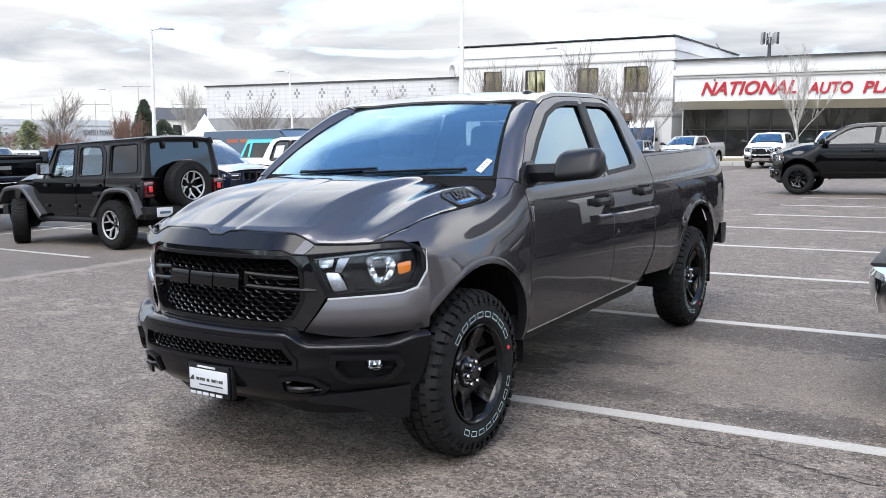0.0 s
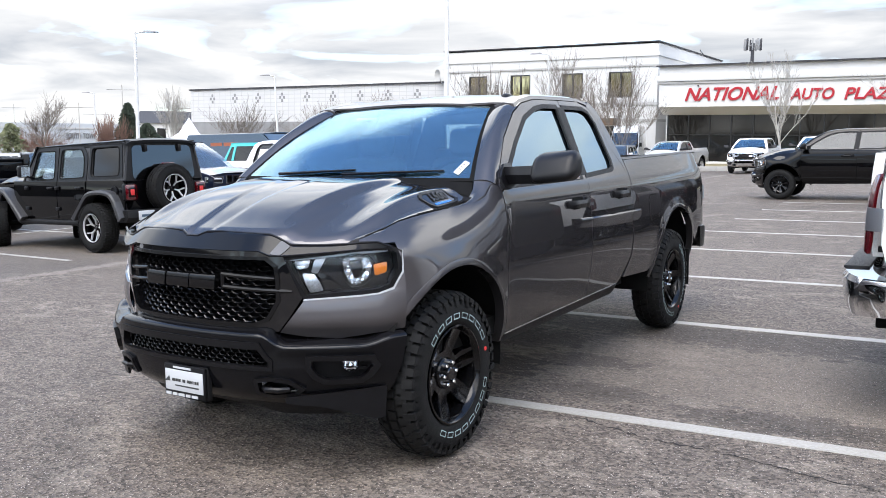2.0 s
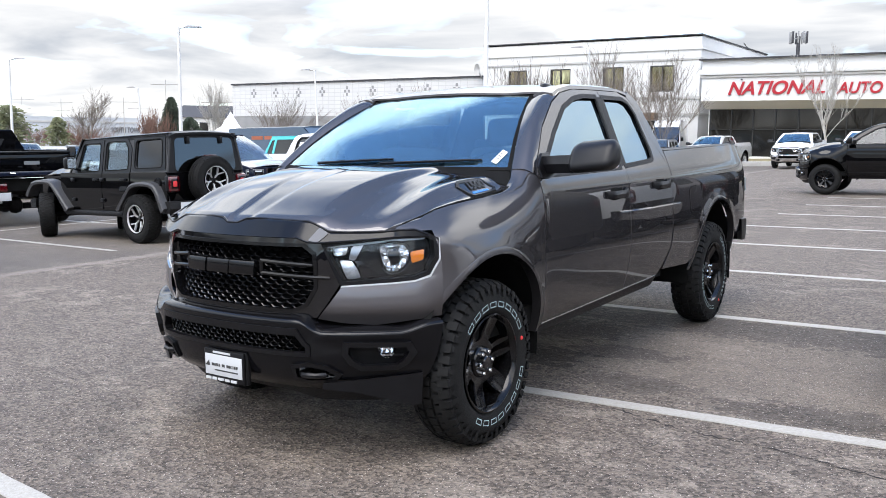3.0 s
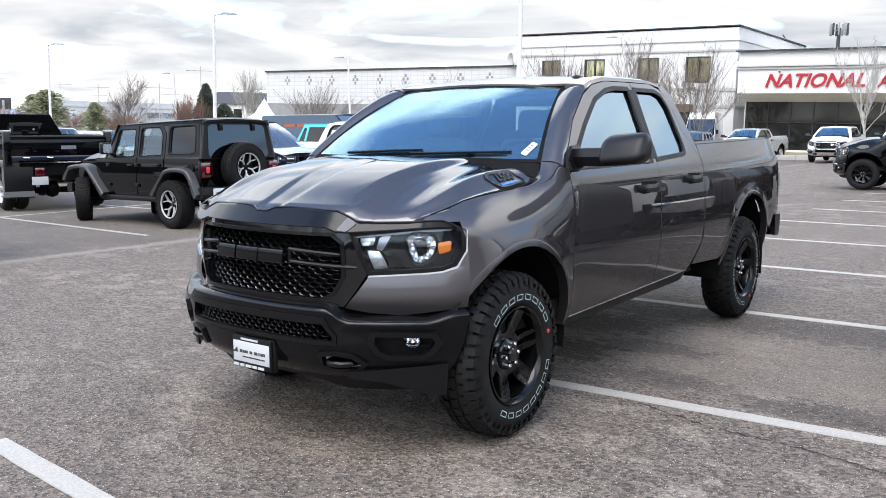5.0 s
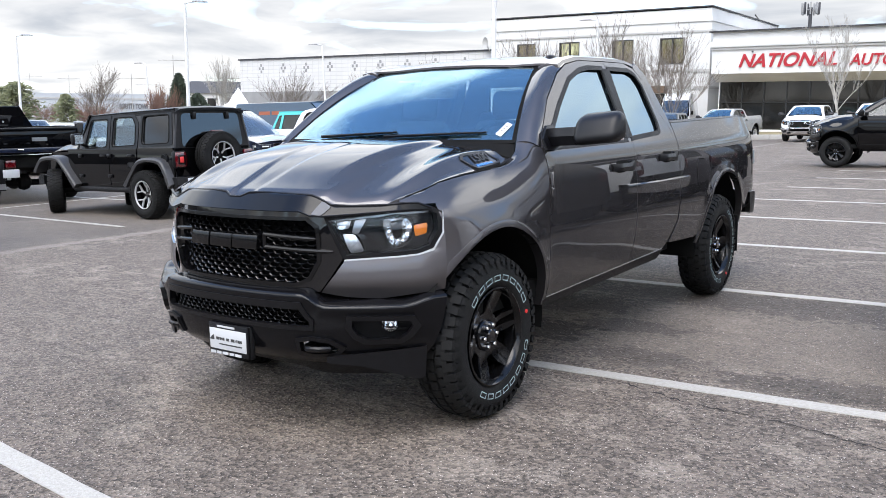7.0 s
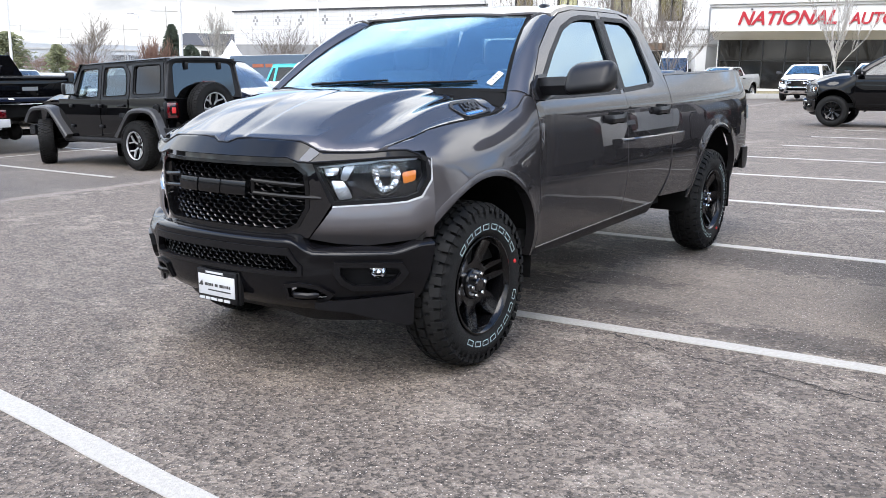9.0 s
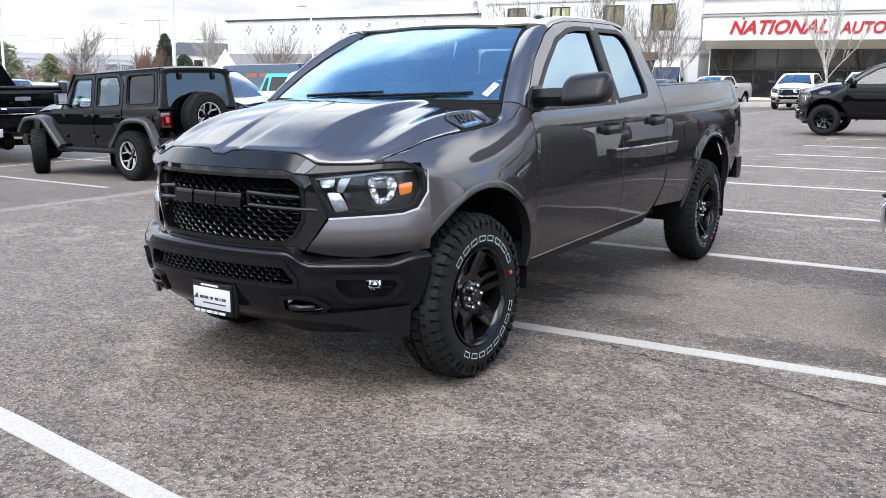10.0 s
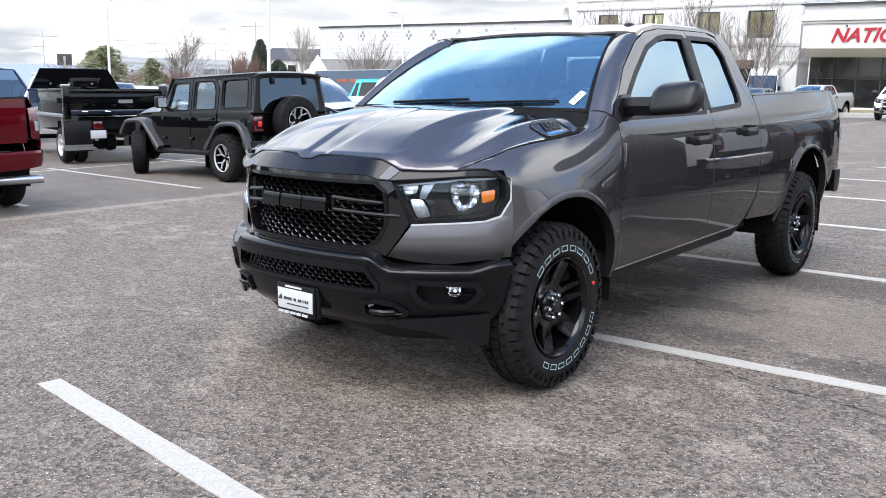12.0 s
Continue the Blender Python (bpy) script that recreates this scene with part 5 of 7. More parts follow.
    link("air_dam", strip([bump_f(x, .385 + .03 * smooth(.8, .93, abs(x)), .004) + Vector((0, .02, 0)) for x in np.linspace(-.93, .93, 25)], [bump_f(x, .385, .05) + Vector((0, .05, -.085 + .03 * smooth(.5, .2, abs(x)))) for x in np.linspace(-.93, .93, 25)], .012, (0, 1, 0)), TEXTURED_BLACK, bumper)
    # license plate with its frame
    if detail:
        base = bump_f(.005, .47, 0)
        pm = Matrix.Translation((.016, base.y - .022, .462)) @ Matrix.Rotation(radians(90), 4, "X")
        plate = link("plate_frame", boxed((-.138, -.078, 0), (.138, .078, .016), pm, .006), MATTE_BLACK, T, "black plate frame with white dealer insert")
        link("plate_card", boxed((-.128, -.050, .014), (.128, .052, .019), pm, .002), PLATE_WHITE, plate)
        link("plate_bracket", boxed((-.142, -.083, -.03), (.142, .080, .0), pm, .008), TEXTURED_BLACK, plate)
        words = [(-.080, -.060, INK), (-.056, -.046, INK), (-.043, -.034, INK), (-.031, -.022, INK), (-.008, .010, INK), (.024, .048, INK), (.052, .056, INK), (.060, .063, INK), (.067, .070, INK), (.074, .086, INK), (.090, .100, INK)]
        for x0, x1, mt in words:
            link("plate_bar", boxed((x0, -.004, .015), (x1, .010, .0205), pm), mt, plate, "plain printed bar")
        for x0, x1, y0, y1, mt in ((-.06, .10, -.026, -.020, INK), (-.125, -.09, -.073, -.061, PLATE_WHITE), (-.08, -.05, -.073, -.061, PLATE_WHITE), (-.04, 0, -.073, -.061, PLATE_WHITE), (.01, .04, -.073, -.061, PLATE_WHITE), (.05, .09, -.073, -.061, PLATE_WHITE), (-.07, .05, .060, .069, PLATE_WHITE)):
            link("plate_bar", boxed((x0, y0, .012), (x1, y1, .0205), pm), mt, plate, "plain printed bar")
        tri = bmesh.new()
        tri.faces.new([tri.verts.new(pm @ Vector(p)) for p in ((-.128, -.006, .0205), (-.092, -.006, .0205), (-.098, .022, .0205))])
        link("plate_mark", tri, INK, plate, "plain dark triangle")
    # roof
    def roof_f(x, y, d):
        e = lerp_table([(1.05, 1.800), (1.20, 1.838), (1.45, 1.868), (1.8 + k, 1.876), (2.15 + k2, 1.874), (2.30 + k2, 1.850), (2.42 + k2, 1.80)])(y - .06 * (1 - (x / .65) ** 2) * (1 if y < 1.5 else -1))
        return Vector((x, y, e + .030 * (1 - (x / .68) ** 2) - d))
    ro = [(-.675, 1.12), (-.60, 1.12), (-.4, 1.075), (0, 1.055), (.4, 1.075), (.60, 1.12), (.675, 1.12), (.675, 2.32 + k2), (.5, 2.40 + k2), (-.5, 2.40 + k2), (-.675, 2.32 + k2)]
    link("roof", panel(ro, roof_f, (.07, .06)), body, T, sharp=60)
    if detail:
        fin = bmesh.new()
        bmesh.ops.create_uvsphere(fin, u_segments=16, v_segments=8, radius=.04)
        for v in fin.verts:
            v.co = Vector((v.co.x * .8, v.co.y * 1.6, max(-.01, v.co.z * .6))) + Vector((.50, 1.50, 1.874))
        link("roof_antenna", fin, MATTE_BLACK, T)
    # windscreen
    def ws_f(u, v, d):
        hw = .835 + (.60 - .835) * v
        yb, zb = .285 + .17 * u * u, 1.378 - .006 * u * u
        yt, zt = 1.065 + .065 * u * u, 1.818 - .013 * u * u
        bow = math.sin(v * math.pi)
        return Vector((u * hw, yb + (yt - yb) * v - .02 * bow, zb + (zt - zb) * v + .028 * bow - d))
    link("windscreen", panel([(-1, 0), (1, 0), (1, 1), (-1, 1)], ws_f, (.1, .1), thick=.004), COATED, T, "sloping windscreen with a blue sheen")
    link("windscreen_band", panel([(-1.005, -.01), (1.005, -.01), (1.005, 1.005), (-1.005, 1.005)], lambda u, v, d: ws_f(u, v, d - .001), (.1, .05), [[(-.982, .02), (.982, .02), (.978, .98), (-.978, .98)]], thick=.002), DARK, T)
    cow = [hood_f(x, 1.0, .012) + Vector((0, -.01, 0)) for x in np.linspace(-.87, .87, 17)]
    link("cowl", strip(cow, [ws_f(u, .03, .006) for u in np.linspace(-1, 1, 17)], .012), DARK, T)
    for u0, u1 in ((-.55, .12), (.08, .78)):
        arm = [ws_f(u0 + (u1 - u0) * t, .015 + .045 * t, -.018) for t in np.linspace(0, 1, 10)]
        wiper = link("wiper", tube(arm, [.010, .009, .008, .008, .007, .007, .007, .006, .006, .005], 6), MATTE_BLACK, T)
        link("wiper_blade", tube([ws_f(u0 + .05 + (u1 - u0 - .02) * t, .03 + .05 * t, -.008) for t in np.linspace(0, 1, 8)], .006, 6), MATTE_BLACK, wiper)
    if detail:
        # paper tag, sticker and mirror behind the screen; hood badges
        tag = link("paper_tag", panel([(.872, .070), (.908, .045), (.965, .165), (.928, .190)], lambda u, v, d: ws_f(u, v, d - .006), (.2, .2), thick=.002), PAPER, T, "white paper tag on the windscreen")
        for i in range(3):
            a0_ = .25 + .2 * i
            link("tag_bar", panel([(.882 + .055 * a0_, .075 + .115 * a0_), (.902 + .055 * a0_, .060 + .115 * a0_), (.905 + .055 * a0_, .066 + .115 * a0_), (.885 + .055 * a0_, .081 + .115 * a0_)], lambda u, v, d: ws_f(u, v, d - .008), (.2, .2), thick=.001), INK, tag)
        q = ws_f(-.33, .80, .01)
        link("stock_sticker", boxed((-.075, -.014, 0), (.075, .014, .002), Matrix.Translation(q) @ Matrix.Rotation(radians(30), 4, "X")), PAPER, T)
        link("rear_view_mirror", boxed((-.11, -.015, -.035), (.11, .015, .035), Matrix.Translation((0, .95, 1.66)), .012), MATTE_BLACK, T)
        for sg in sides:
            def hb(x, w, d, sg=sg):
                return hood_f(sg * x, w, d - .004)
            # (across the slope, along the hood)
            lo_, hi_ = .770, .848
            sx_ = lambda k_: lo_ + (hi_ - lo_) * k_
            pl = [(sx_(.0), .615), (sx_(.25), .575), (sx_(.95), .615), (sx_(1), .66), (sx_(.92), .865), (sx_(.7), .90), (sx_(.08), .86)]
            badge = link("hood_badge", panel(pl, lambda x, w, d: hb(x, w, d), (.02, .03), thick=.008), GLOSS_BLACK, hood, "black hood vent badge")
            link("badge_rim", panel(grown(pl, .008), lambda x, w, d: hb(x, w, d - .005), (.02, .03), [grown(pl, -.006)], thick=.012), MATTE_BLACK, hood)
            tb = text_mesh("1500", .075, .003, .2, .0015)
            ws_, hs_ = max(v.co.x for v in tb.verts), max(v.co.y for v in tb.verts)
            col = digit_columns(tb, ws_, 4)
            for v in tb.verts:
                a, b, c = v.co.x / ws_, v.co.y / hs_, v.co.z
                w = (.640 + .205 * a) if sg > 0 else (.845 - .205 * a)
                v.co = hood_f(sg * (lo_ + (hi_ - lo_) * (.12 + .46 * (1 - b))), w, -.009 - c)
            for k_ in range(4):
                digit = tb.copy()
                digit.verts.ensure_lookup_table()
                bmesh.ops.delete(digit, geom=[digit.verts[i] for i, c in enumerate(col) if c != k_], context="VERTS")
                link("badge_digit", digit, RIM_BLACK, badge, "dark raised digit")
            tb.free()
            for k_ in range(7):
                w0 = .645 + .026 * k_
                link("badge_bar", panel([(sx_(.70), w0), (sx_(.70), w0 + .019), (sx_(.83), w0 + .019), (sx_(.83), w0)], lambda x, w, d: hb(x, w, d - .004), (.02, .03), thick=.004), BLUE_INK, badge, "plain blue badge bar")
    # cab inside and back
    inn = link("dashboard", boxed((-.80, .42, 1.08), (.80, .82, 1.36), None, .06, 3), CLOTH, T)
    link("instrument_hood", boxed((.20, .72, 1.34), (.60, .86, 1.40), None, .03, 2), CLOTH, inn)
    sw = bmesh.new()
    ring = [Vector((.19 * math.cos(a), .19 * math.sin(a), 0)) for a in np.linspace(0, math.tau, 25)]
    add_tube(sw, ring, .016, 8)
    add_tube(sw, [(-.18, 0, 0), (.18, 0, 0)], .02, 6)
    bmesh.ops.transform(sw, matrix=Matrix.Translation((.40, .93, 1.30)) @ Matrix.Rotation(radians(62), 4, "X"), verts=sw.verts)
    link("steering_wheel", sw, MATTE_BLACK, T)
    link("cab_floor", boxed((-.92, -.35, .52), (.92, yC, .62)), DARK, T)
    link("engine_bay", boxed((-.48, -.52, .55), (.48, .45, 1.0)), DARK, T)
    link("rear_bench", boxed((-.75, yC - .55, .85), (.75, yC - .12, 1.40), None, .08, 3), CLOTH, T)
    for x in (-.45, .45):
        link("rear_headrest", boxed((x - .13, yC - .24, 1.40), (x + .13, yC - .14, 1.54), None, .04, 2), CLOTH, T)
    zb = lerp_table([(0, 1.87), (.55, 1.86), (.66, 1.83), (.70, 1.80)])
    bw = [(-.90, .95), (.90, .95), (.91, 1.38), (.80, 1.62), (.70, 1.80), (.60, 1.855), (-.60, 1.855), (-.70, 1.80), (-.80, 1.62), (-.91, 1.38)]
    rwn = [(-.60, 1.40), (.60, 1.40), (.55, 1.73), (-.55, 1.73)]
    back_f = lambda x, z, d: Vector((x, yC - .005 - d - .30 * max(0, z - 1.40) ** 1.2 - .04 * (x / .9) ** 4, z))
    cabb = link("cab_back", panel(bw, back_f, (.12, .1), [rwn], thick=.03), body, T)
    link("rear_window", panel(grown(rwn, .01), lambda x, z, d: back_f(x, z, d + .01), (.3, .2), thick=.004), GLASS if detail else TINT, cabb)
    # bed floor, tailgate, rear bumper, frame
    link("bed_floor", boxed((-.82, yC + .01, .93), (.82, 4.58, .96)), TEXTURED_BLACK, T)
    link("bed_front_wall", boxed((-.84, yC + .02, .95), (.84, yC + .05, 1.43)), TEXTURED_BLACK, T)
    gate_f = lambda x, z, d: Vector((x, 4.648 - d - .018 * ((z - 1.2) / .25) ** 2 - .015 * (x / .75) ** 2, z))
    gate = link("tailgate", panel([(-.765, .90), (.765, .90), (.765, 1.45), (-.765, 1.45)], gate_f, (.1, .08), thick=.05), body, T)
    link("tailgate_handle", boxed((-.14, 4.64, 1.30), (.14, 4.67, 1.36), None, .012), trim, gate)
    rb = rear_bumper or lip
    rows = []
    for t in np.linspace(-1, 1, 25):
        x = 1.0 * t
        y_ = 4.80 - .16 * abs(t) ** 5 - .05 * t * t
        if abs(t) > .97:
            y_ = 4.50
        rows.append([(x, y_ + a_, z_) for a_, z_ in ((-.16, .80), (-.02, .80), (0, .77), (-.008, .66), (-.04, .56 + .05 * abs(t) ** 3), (-.14, .56 + .05 * abs(t) ** 3))])
    rbo = link("rear_bumper", sweep(rows), rb, T)
    link("bumper_step_pad", boxed((-.50, 4.64, .795), (.50, 4.775, .812), None, .006), TEXTURED_BLACK, rbo)
    for sg in sides:
        link("frame_rail", boxed((sg * .45 - .04, -.6, .46), (sg * .45 + .04, 4.6, .60), None, .01), DARK, T)
        link("rear_mud_flap", boxed((sg * .86 - .12, 4.06, .30), (sg * .86 + .12, 4.08, .62), None, .005), DARK, T)
    link("front_axle", tube([(-.8, 0, .42), (.8, 0, .42)], .06, 10), DARK, T)
    link("rear_axle", tube([(-.8, 3.57, .42), (.8, 3.57, .42)], .07, 10), DARK, T)
    link("differential", lathe([(-.14, .05), (-.1, .13), (0, .16), (.1, .13), (.14, .05)], 16, caps=True), DARK, T).location = (0, 3.57, .42)
    link("exhaust_pipe", tube([(.5, 3.1, .48), (.7, 4.1, .52), (.82, 4.55, .5)], .035, 10), SATIN, T)
    return T


# ---- other vehicles ----
def side_sheet(T, name, pts, x_of, m, holes=(), step=(.12, .10), thick=.03, off=0.0, label=""):
    """A body side from an outline in y and z, on both sides of a vehicle."""
    made = []
    for sg in (1, -1):
        f = lambda y, z, d, sg=sg: Vector((sg * (x_of(y, z) - off - d), y, z))
        made.append(link(name, panel(pts, f, step, holes, thick), m, T, label))
    return made


def arch_cut(cy, cz, r, a0=0, a1=180, n=12):
    return [(cy + r * math.cos(radians(a0 + (a1 - a0) * i / n)), cz + r * math.sin(radians(a0 + (a1 - a0) * i / n))) for i in range(n + 1)]


def cut_corners(pts):
    """An open line with each corner cut to two softer ones."""
    out = [pts[0]]
    for (ax, ay), (bx, by) in zip(pts, pts[1:]):
        out += [(ax * .75 + bx * .25, ay * .75 + by * .25), (ax * .25 + bx * .75, ay * .25 + by * .75)]
    return out + [pts[-1]]


def build_offroader(M, label, wheel):
    """A square four-door off-road wagon: nose towards -y, front axle over the origin."""
    T = thing("offroad_wagon", M, label, "off-road vehicle")
    body = BLACK_PAINT
    wb = 3.0
    xo = lambda y, z: .80 + .02 * math.sin(min(1, max(0, (z - .5) / .7)) * math.pi)
    # lower body tub, arches cut out
    pts = [(.42, 1.20), (3.62, 1.20), (3.66, 1.10), (3.66, .72)] + arch_cut(wb - .06, .50, .52, 25, 165) + [(2.46, .52), (.62, .52), (.56, .80), (.44, .98)]
    side_sheet(T, "body_side", pts, xo, body)
    # doors
    for y0, y1, nm in ((.88, 1.79, "front_door"), (1.81, 2.62, "rear_door")):
        p = [(y0, 1.185), (y1, 1.185), (y1, 1.02 if nm == "rear_door" else .60), (y1 - .26 if nm == "rear_door" else y1 - .02, .56), (y0 + .03, .56), (y0, .62)]
        for d, sg in zip(side_sheet(T, nm, p, lambda y, z: xo(y, z) + .014, body), (1, -1)):
            link("handle", boxed((sg * .845 - .02, y1 - .24, 1.06), (sg * .845 + .02, y1 - .08, 1.10), None, .012), MATTE_BLACK, d)
            for zz in (.72, 1.08):
                link("hinge", boxed((sg * .845 - .02, y0 - .03, zz - .03), (sg * .845 + .02, y0 + .07, zz + .03), None, .012), MATTE_BLACK, d)
    # upper sides with windows; hard top
    xu = lambda y, z: .79 - (z - 1.2) * .18
    fw = rounded([(1.00, 1.215), (1.15, 1.70), (1.68, 1.71), (1.70, 1.235)], .06)
    rw = rounded([(1.87, 1.24), (1.87, 1.72), (2.42, 1.73), (2.53, 1.60), (2.56, 1.26)], .06)
    qw = rounded([(2.76, 1.27), (2.74, 1.73), (3.46, 1.745), (3.52, 1.285)], .07)
    side_sheet(T, "hard_top_side", [(.78, 1.19), (1.08, 1.79), (3.62, 1.83), (3.66, 1.20)], xu, FLARE_GREY, [fw, rw, qw], (.3, .2))
    for hole, nm in ((fw, "front_window"), (rw, "rear_side_window"), (qw, "quarter_window")):
        side_sheet(T, nm, grown(hole, .01), lambda y, z: xu(y, z) - .012, PRIVACY if hole is qw else GLASS, (), (.4, .3), .005)
    for hole, out_, nm in ((fw, [(.90, 1.18), (.94, 1.27), (1.10, 1.765), (1.77, 1.785), (1.79, 1.18)], "door_window_frame"), (rw, [(1.81, 1.18), (1.81, 1.785), (2.47, 1.795), (2.63, 1.62), (2.64, 1.19)], "door_window_frame"), (qw, [(2.69, 1.22), (2.67, 1.79), (3.53, 1.81), (3.62, 1.24)], "quarter_window_frame")):
        side_sheet(T, nm, rounded(out_, .05), lambda y, z: xu(y, z) + .014, MATTE_BLACK, [hole], (.3, .2), .012)
        side_sheet(T, "window_seal", grown(hole, .014), lambda y, z: xu(y, z) + .020, DARK, [hole], (.3, .2), .01)
    link("rain_gutter", tube([(.70, 1.10, 1.785), (.695, 2.2, 1.81), (.69, 3.60, 1.835)], .012, 6), BLACK_PAINT, T)
    link("rain_gutter", tube([(-.70, 1.10, 1.785), (-.695, 2.2, 1.81), (-.69, 3.60, 1.835)], .012, 6), BLACK_PAINT, T)
    link("hard_top_roof", panel([(-.70, 1.02), (.70, 1.02), (.70, 3.64), (-.70, 3.64)], lambda x, y, d: Vector((x, y, 1.80 + .022 * (y - 1.0) + .03 * (1 - (x / .7) ** 2) - .04 * smooth(.60, .70, abs(x)) - .035 * smooth(3.5, 3.64, y) - .04 * smooth(1.16, 1.02, y) - d)), (.05, .1), thick=.04), MATTE_BLACK, T, sharp=60)
    # windscreen, hood, grille
    wsf = lambda u, v, d: Vector((u * (.72 - .06 * v), .74 + .34 * v + d, 1.22 + .55 * v))
    link("windscreen", panel([(-1, 0), (1, 0), (1, 1), (-1, 1)], wsf, (.5, .5), thick=.006), GLASS, T)
    link("windscreen_frame", panel([(-1.1, -.08), (1.1, -.08), (1.1, 1.06), (-1.1, 1.06)], lambda u, v, d: wsf(u, v, d - .01), (.5, .5), [[(-.96, .04), (.96, .04), (.96, .95), (-.96, .95)]], .04), body, T)
    link("hood", panel([(-.64, -.52), (.64, -.52), (.74, .76), (-.74, .76)], lambda x, y, d: Vector((x, y, 1.25 + .055 * smooth(-.55, .2, y) + .02 * smooth(.5, .3, abs(x)) - .13 * smooth(.36, .76, abs(x)) - .10 * smooth(-.40, -.55, y) - d)), (.05, .08)), body, T, sharp=60)
    link("grille_panel", panel([(-.62, .62), (.62, .62), (.60, 1.08), (-.60, 1.08)], lambda x, z, d: Vector((x, -.56 + d + .03 * (x / .6) ** 2, z)), (.2, .2), [[(-.38 + .115 * i - .035, .72), (-.38 + .115 * i + .035, .72), (-.38 + .115 * i + .035, 1.02), (-.38 + .115 * i - .035, 1.02)] for i in range(7)], .03), body, T)
    for sg in (1, -1):
        link("hood_side", panel([(-.54, .72), (.76, .72), (.76, 1.17), (-.30, 1.13), (-.54, 1.05)], lambda y, z, d, sg=sg: Vector((sg * (.64 + .085 * (y + .5) - d), y, z)), (.3, .2)), body, T)
        link("headlamp", lathe([(0, .001), (.0, .085), (.03, .09), (.04, .001)], 24), WHITE_LENS, T).matrix_basis = Matrix.Translation((sg * .47, -.56, .92)) @ Matrix.Rotation(radians(-90), 4, "Z")
        # flares: broad, squared, proud of the body
        for cy, y0, y1 in ((0.0, -.60, .60), (wb, 2.36, 3.66)):
            outer = [(y0 - .0, .62), (cy - .36, .90), (cy - .16, 1.06), (cy + .38, 1.06), (cy + .54, .95), (y1 + .04, .62)] if cy else [(y0 - .02, .84), (cy - .50, .98), (cy - .34, 1.09), (cy + .22, 1.10), (cy + .40, .98), (y1 + .22, .58)]
            rows = []
            for y, z in cut_corners(cut_corners(outer)):
                py = (y - cy) * .90 + cy
                rows.append([(sg * .74, y, z), (sg * .93, y, z - .015), (sg * .955, y, z - .05), (sg * .945, py, z - .085), (sg * .74, py, z - .07)])
            link("fender_flare", sweep(rows), FLARE_GREY, T)
        link("sill_step", boxed((sg * .80 - .06, .58, .44), (sg * .80 + .06, 2.50, .53), None, .03), TEXTURED_BLACK, T)
        tail = link("tail_lamp", boxed((sg * .70 - .09, 3.62, .88), (sg * .70 + .11, 3.74, 1.13), None, .025), RED_LENS, T)
        link("lamp_centre", boxed((sg * .70 - .03, 3.735, .955), (sg * .70 + .05, 3.748, 1.055), None, .008), RED_DOT, tail)
        link("lamp_surround", boxed((sg * .70 - .06, 3.733, .925), (sg * .70 + .08, 3.744, 1.085), None, .01), SMOKED, tail)
        link("tail_lamp_case", boxed((sg * .70 - .105, 3.60, .865), (sg * .70 + .12, 3.71, 1.145), None, .03), MATTE_BLACK, T)
        mir = link("side_mirror", boxed((sg * .96 - .10, .98, 1.27), (sg * .96 + .10, 1.10, 1.48), None, .035, 3), MATTE_BLACK, T)
        link("mirror_glass", boxed((sg * .96 - .08, 1.10, 1.29), (sg * .96 + .08, 1.105, 1.46)), CHROME, mir)
        link("mirror_arm", tube([(sg * .76, 1.02, 1.25), (sg * .90, 1.04, 1.30)], .03, 8), MATTE_BLACK, mir)
        place_wheel(wheel, T, sg * .80, -.11, steer=-32)
        place_wheel(wheel, T, sg * .80, wb - .11)
        link("front_seat", boxed((sg * .38 - .22, 1.62, .95), (sg * .38 + .22, 1.76, 1.60), None, .06), CLOTH, T)
        link("fuel_cap", lathe([(0, .001), (0, .085), (.02, .085), (.022, .07), (.012, .06), (.012, .001)], 24), MATTE_BLACK, T).matrix_basis = Matrix.Translation((sg * .815, 3.42, 1.02)) @ Matrix.Rotation(0 if sg > 0 else math.pi, 4, "Z")
    # back: gate, glass, spare wheel, bumper, plate
    gate = link("tailgate", panel([(-.76, .62), (.76, .62), (.76, 1.19), (-.76, 1.19)], lambda x, z, d: Vector((x, 3.66 - d, z)), (.3, .3)), body, T)
    rgl = rounded([(-.60, 1.23), (.60, 1.23), (.56, 1.73), (-.56, 1.73)], .06)
    link("rear_frame", panel([(-.78, 1.19), (.78, 1.19), (.69, 1.84), (-.69, 1.84)], lambda x, z, d: Vector((x, 3.66 - (z - 1.19) * .10 - d, z)), (.3, .3), [rgl]), TEXTURED_BLACK, T)
    link("rear_glass", panel(grown(rgl, .03), lambda x, z, d: Vector((x, 3.67 - (z - 1.19) * .10 - d, z)), (.5, .5), thick=.006), PRIVACY, T)
    for x in (-.34, .34):
        link("glass_hinge", boxed((x - .03, 3.60, 1.66), (x + .03, 3.66, 1.78), None, .01), MATTE_BLACK, T)
    link("high_brake_lamp", boxed((-.11, 3.74, 1.43), (.11, 3.80, 1.47), None, .01), RED_LENS, T)
    link("spare_carrier", boxed((-.12, 3.66, .80), (.12, 3.80, 1.46), None, .03), MATTE_BLACK, T)
    sp = copy_thing(wheel, Matrix.Translation((.04, 3.84, 1.04)) @ Matrix.Rotation(radians(90), 4, "Z") @ Matrix.Rotation(.3, 4, "X"))
    sp.name = "spare_wheel"
    sp.parent = T
    rows = []
    for t in np.linspace(-1, 1, 13):
        y = 3.92 - .14 * abs(t) ** 3
        rows.append([(t * .86, y - .22, .72), (t * .86, y, .72), (t * .86, y + .01, .60), (t * .86, y - .05, .52), (t * .86, y - .22, .52)])
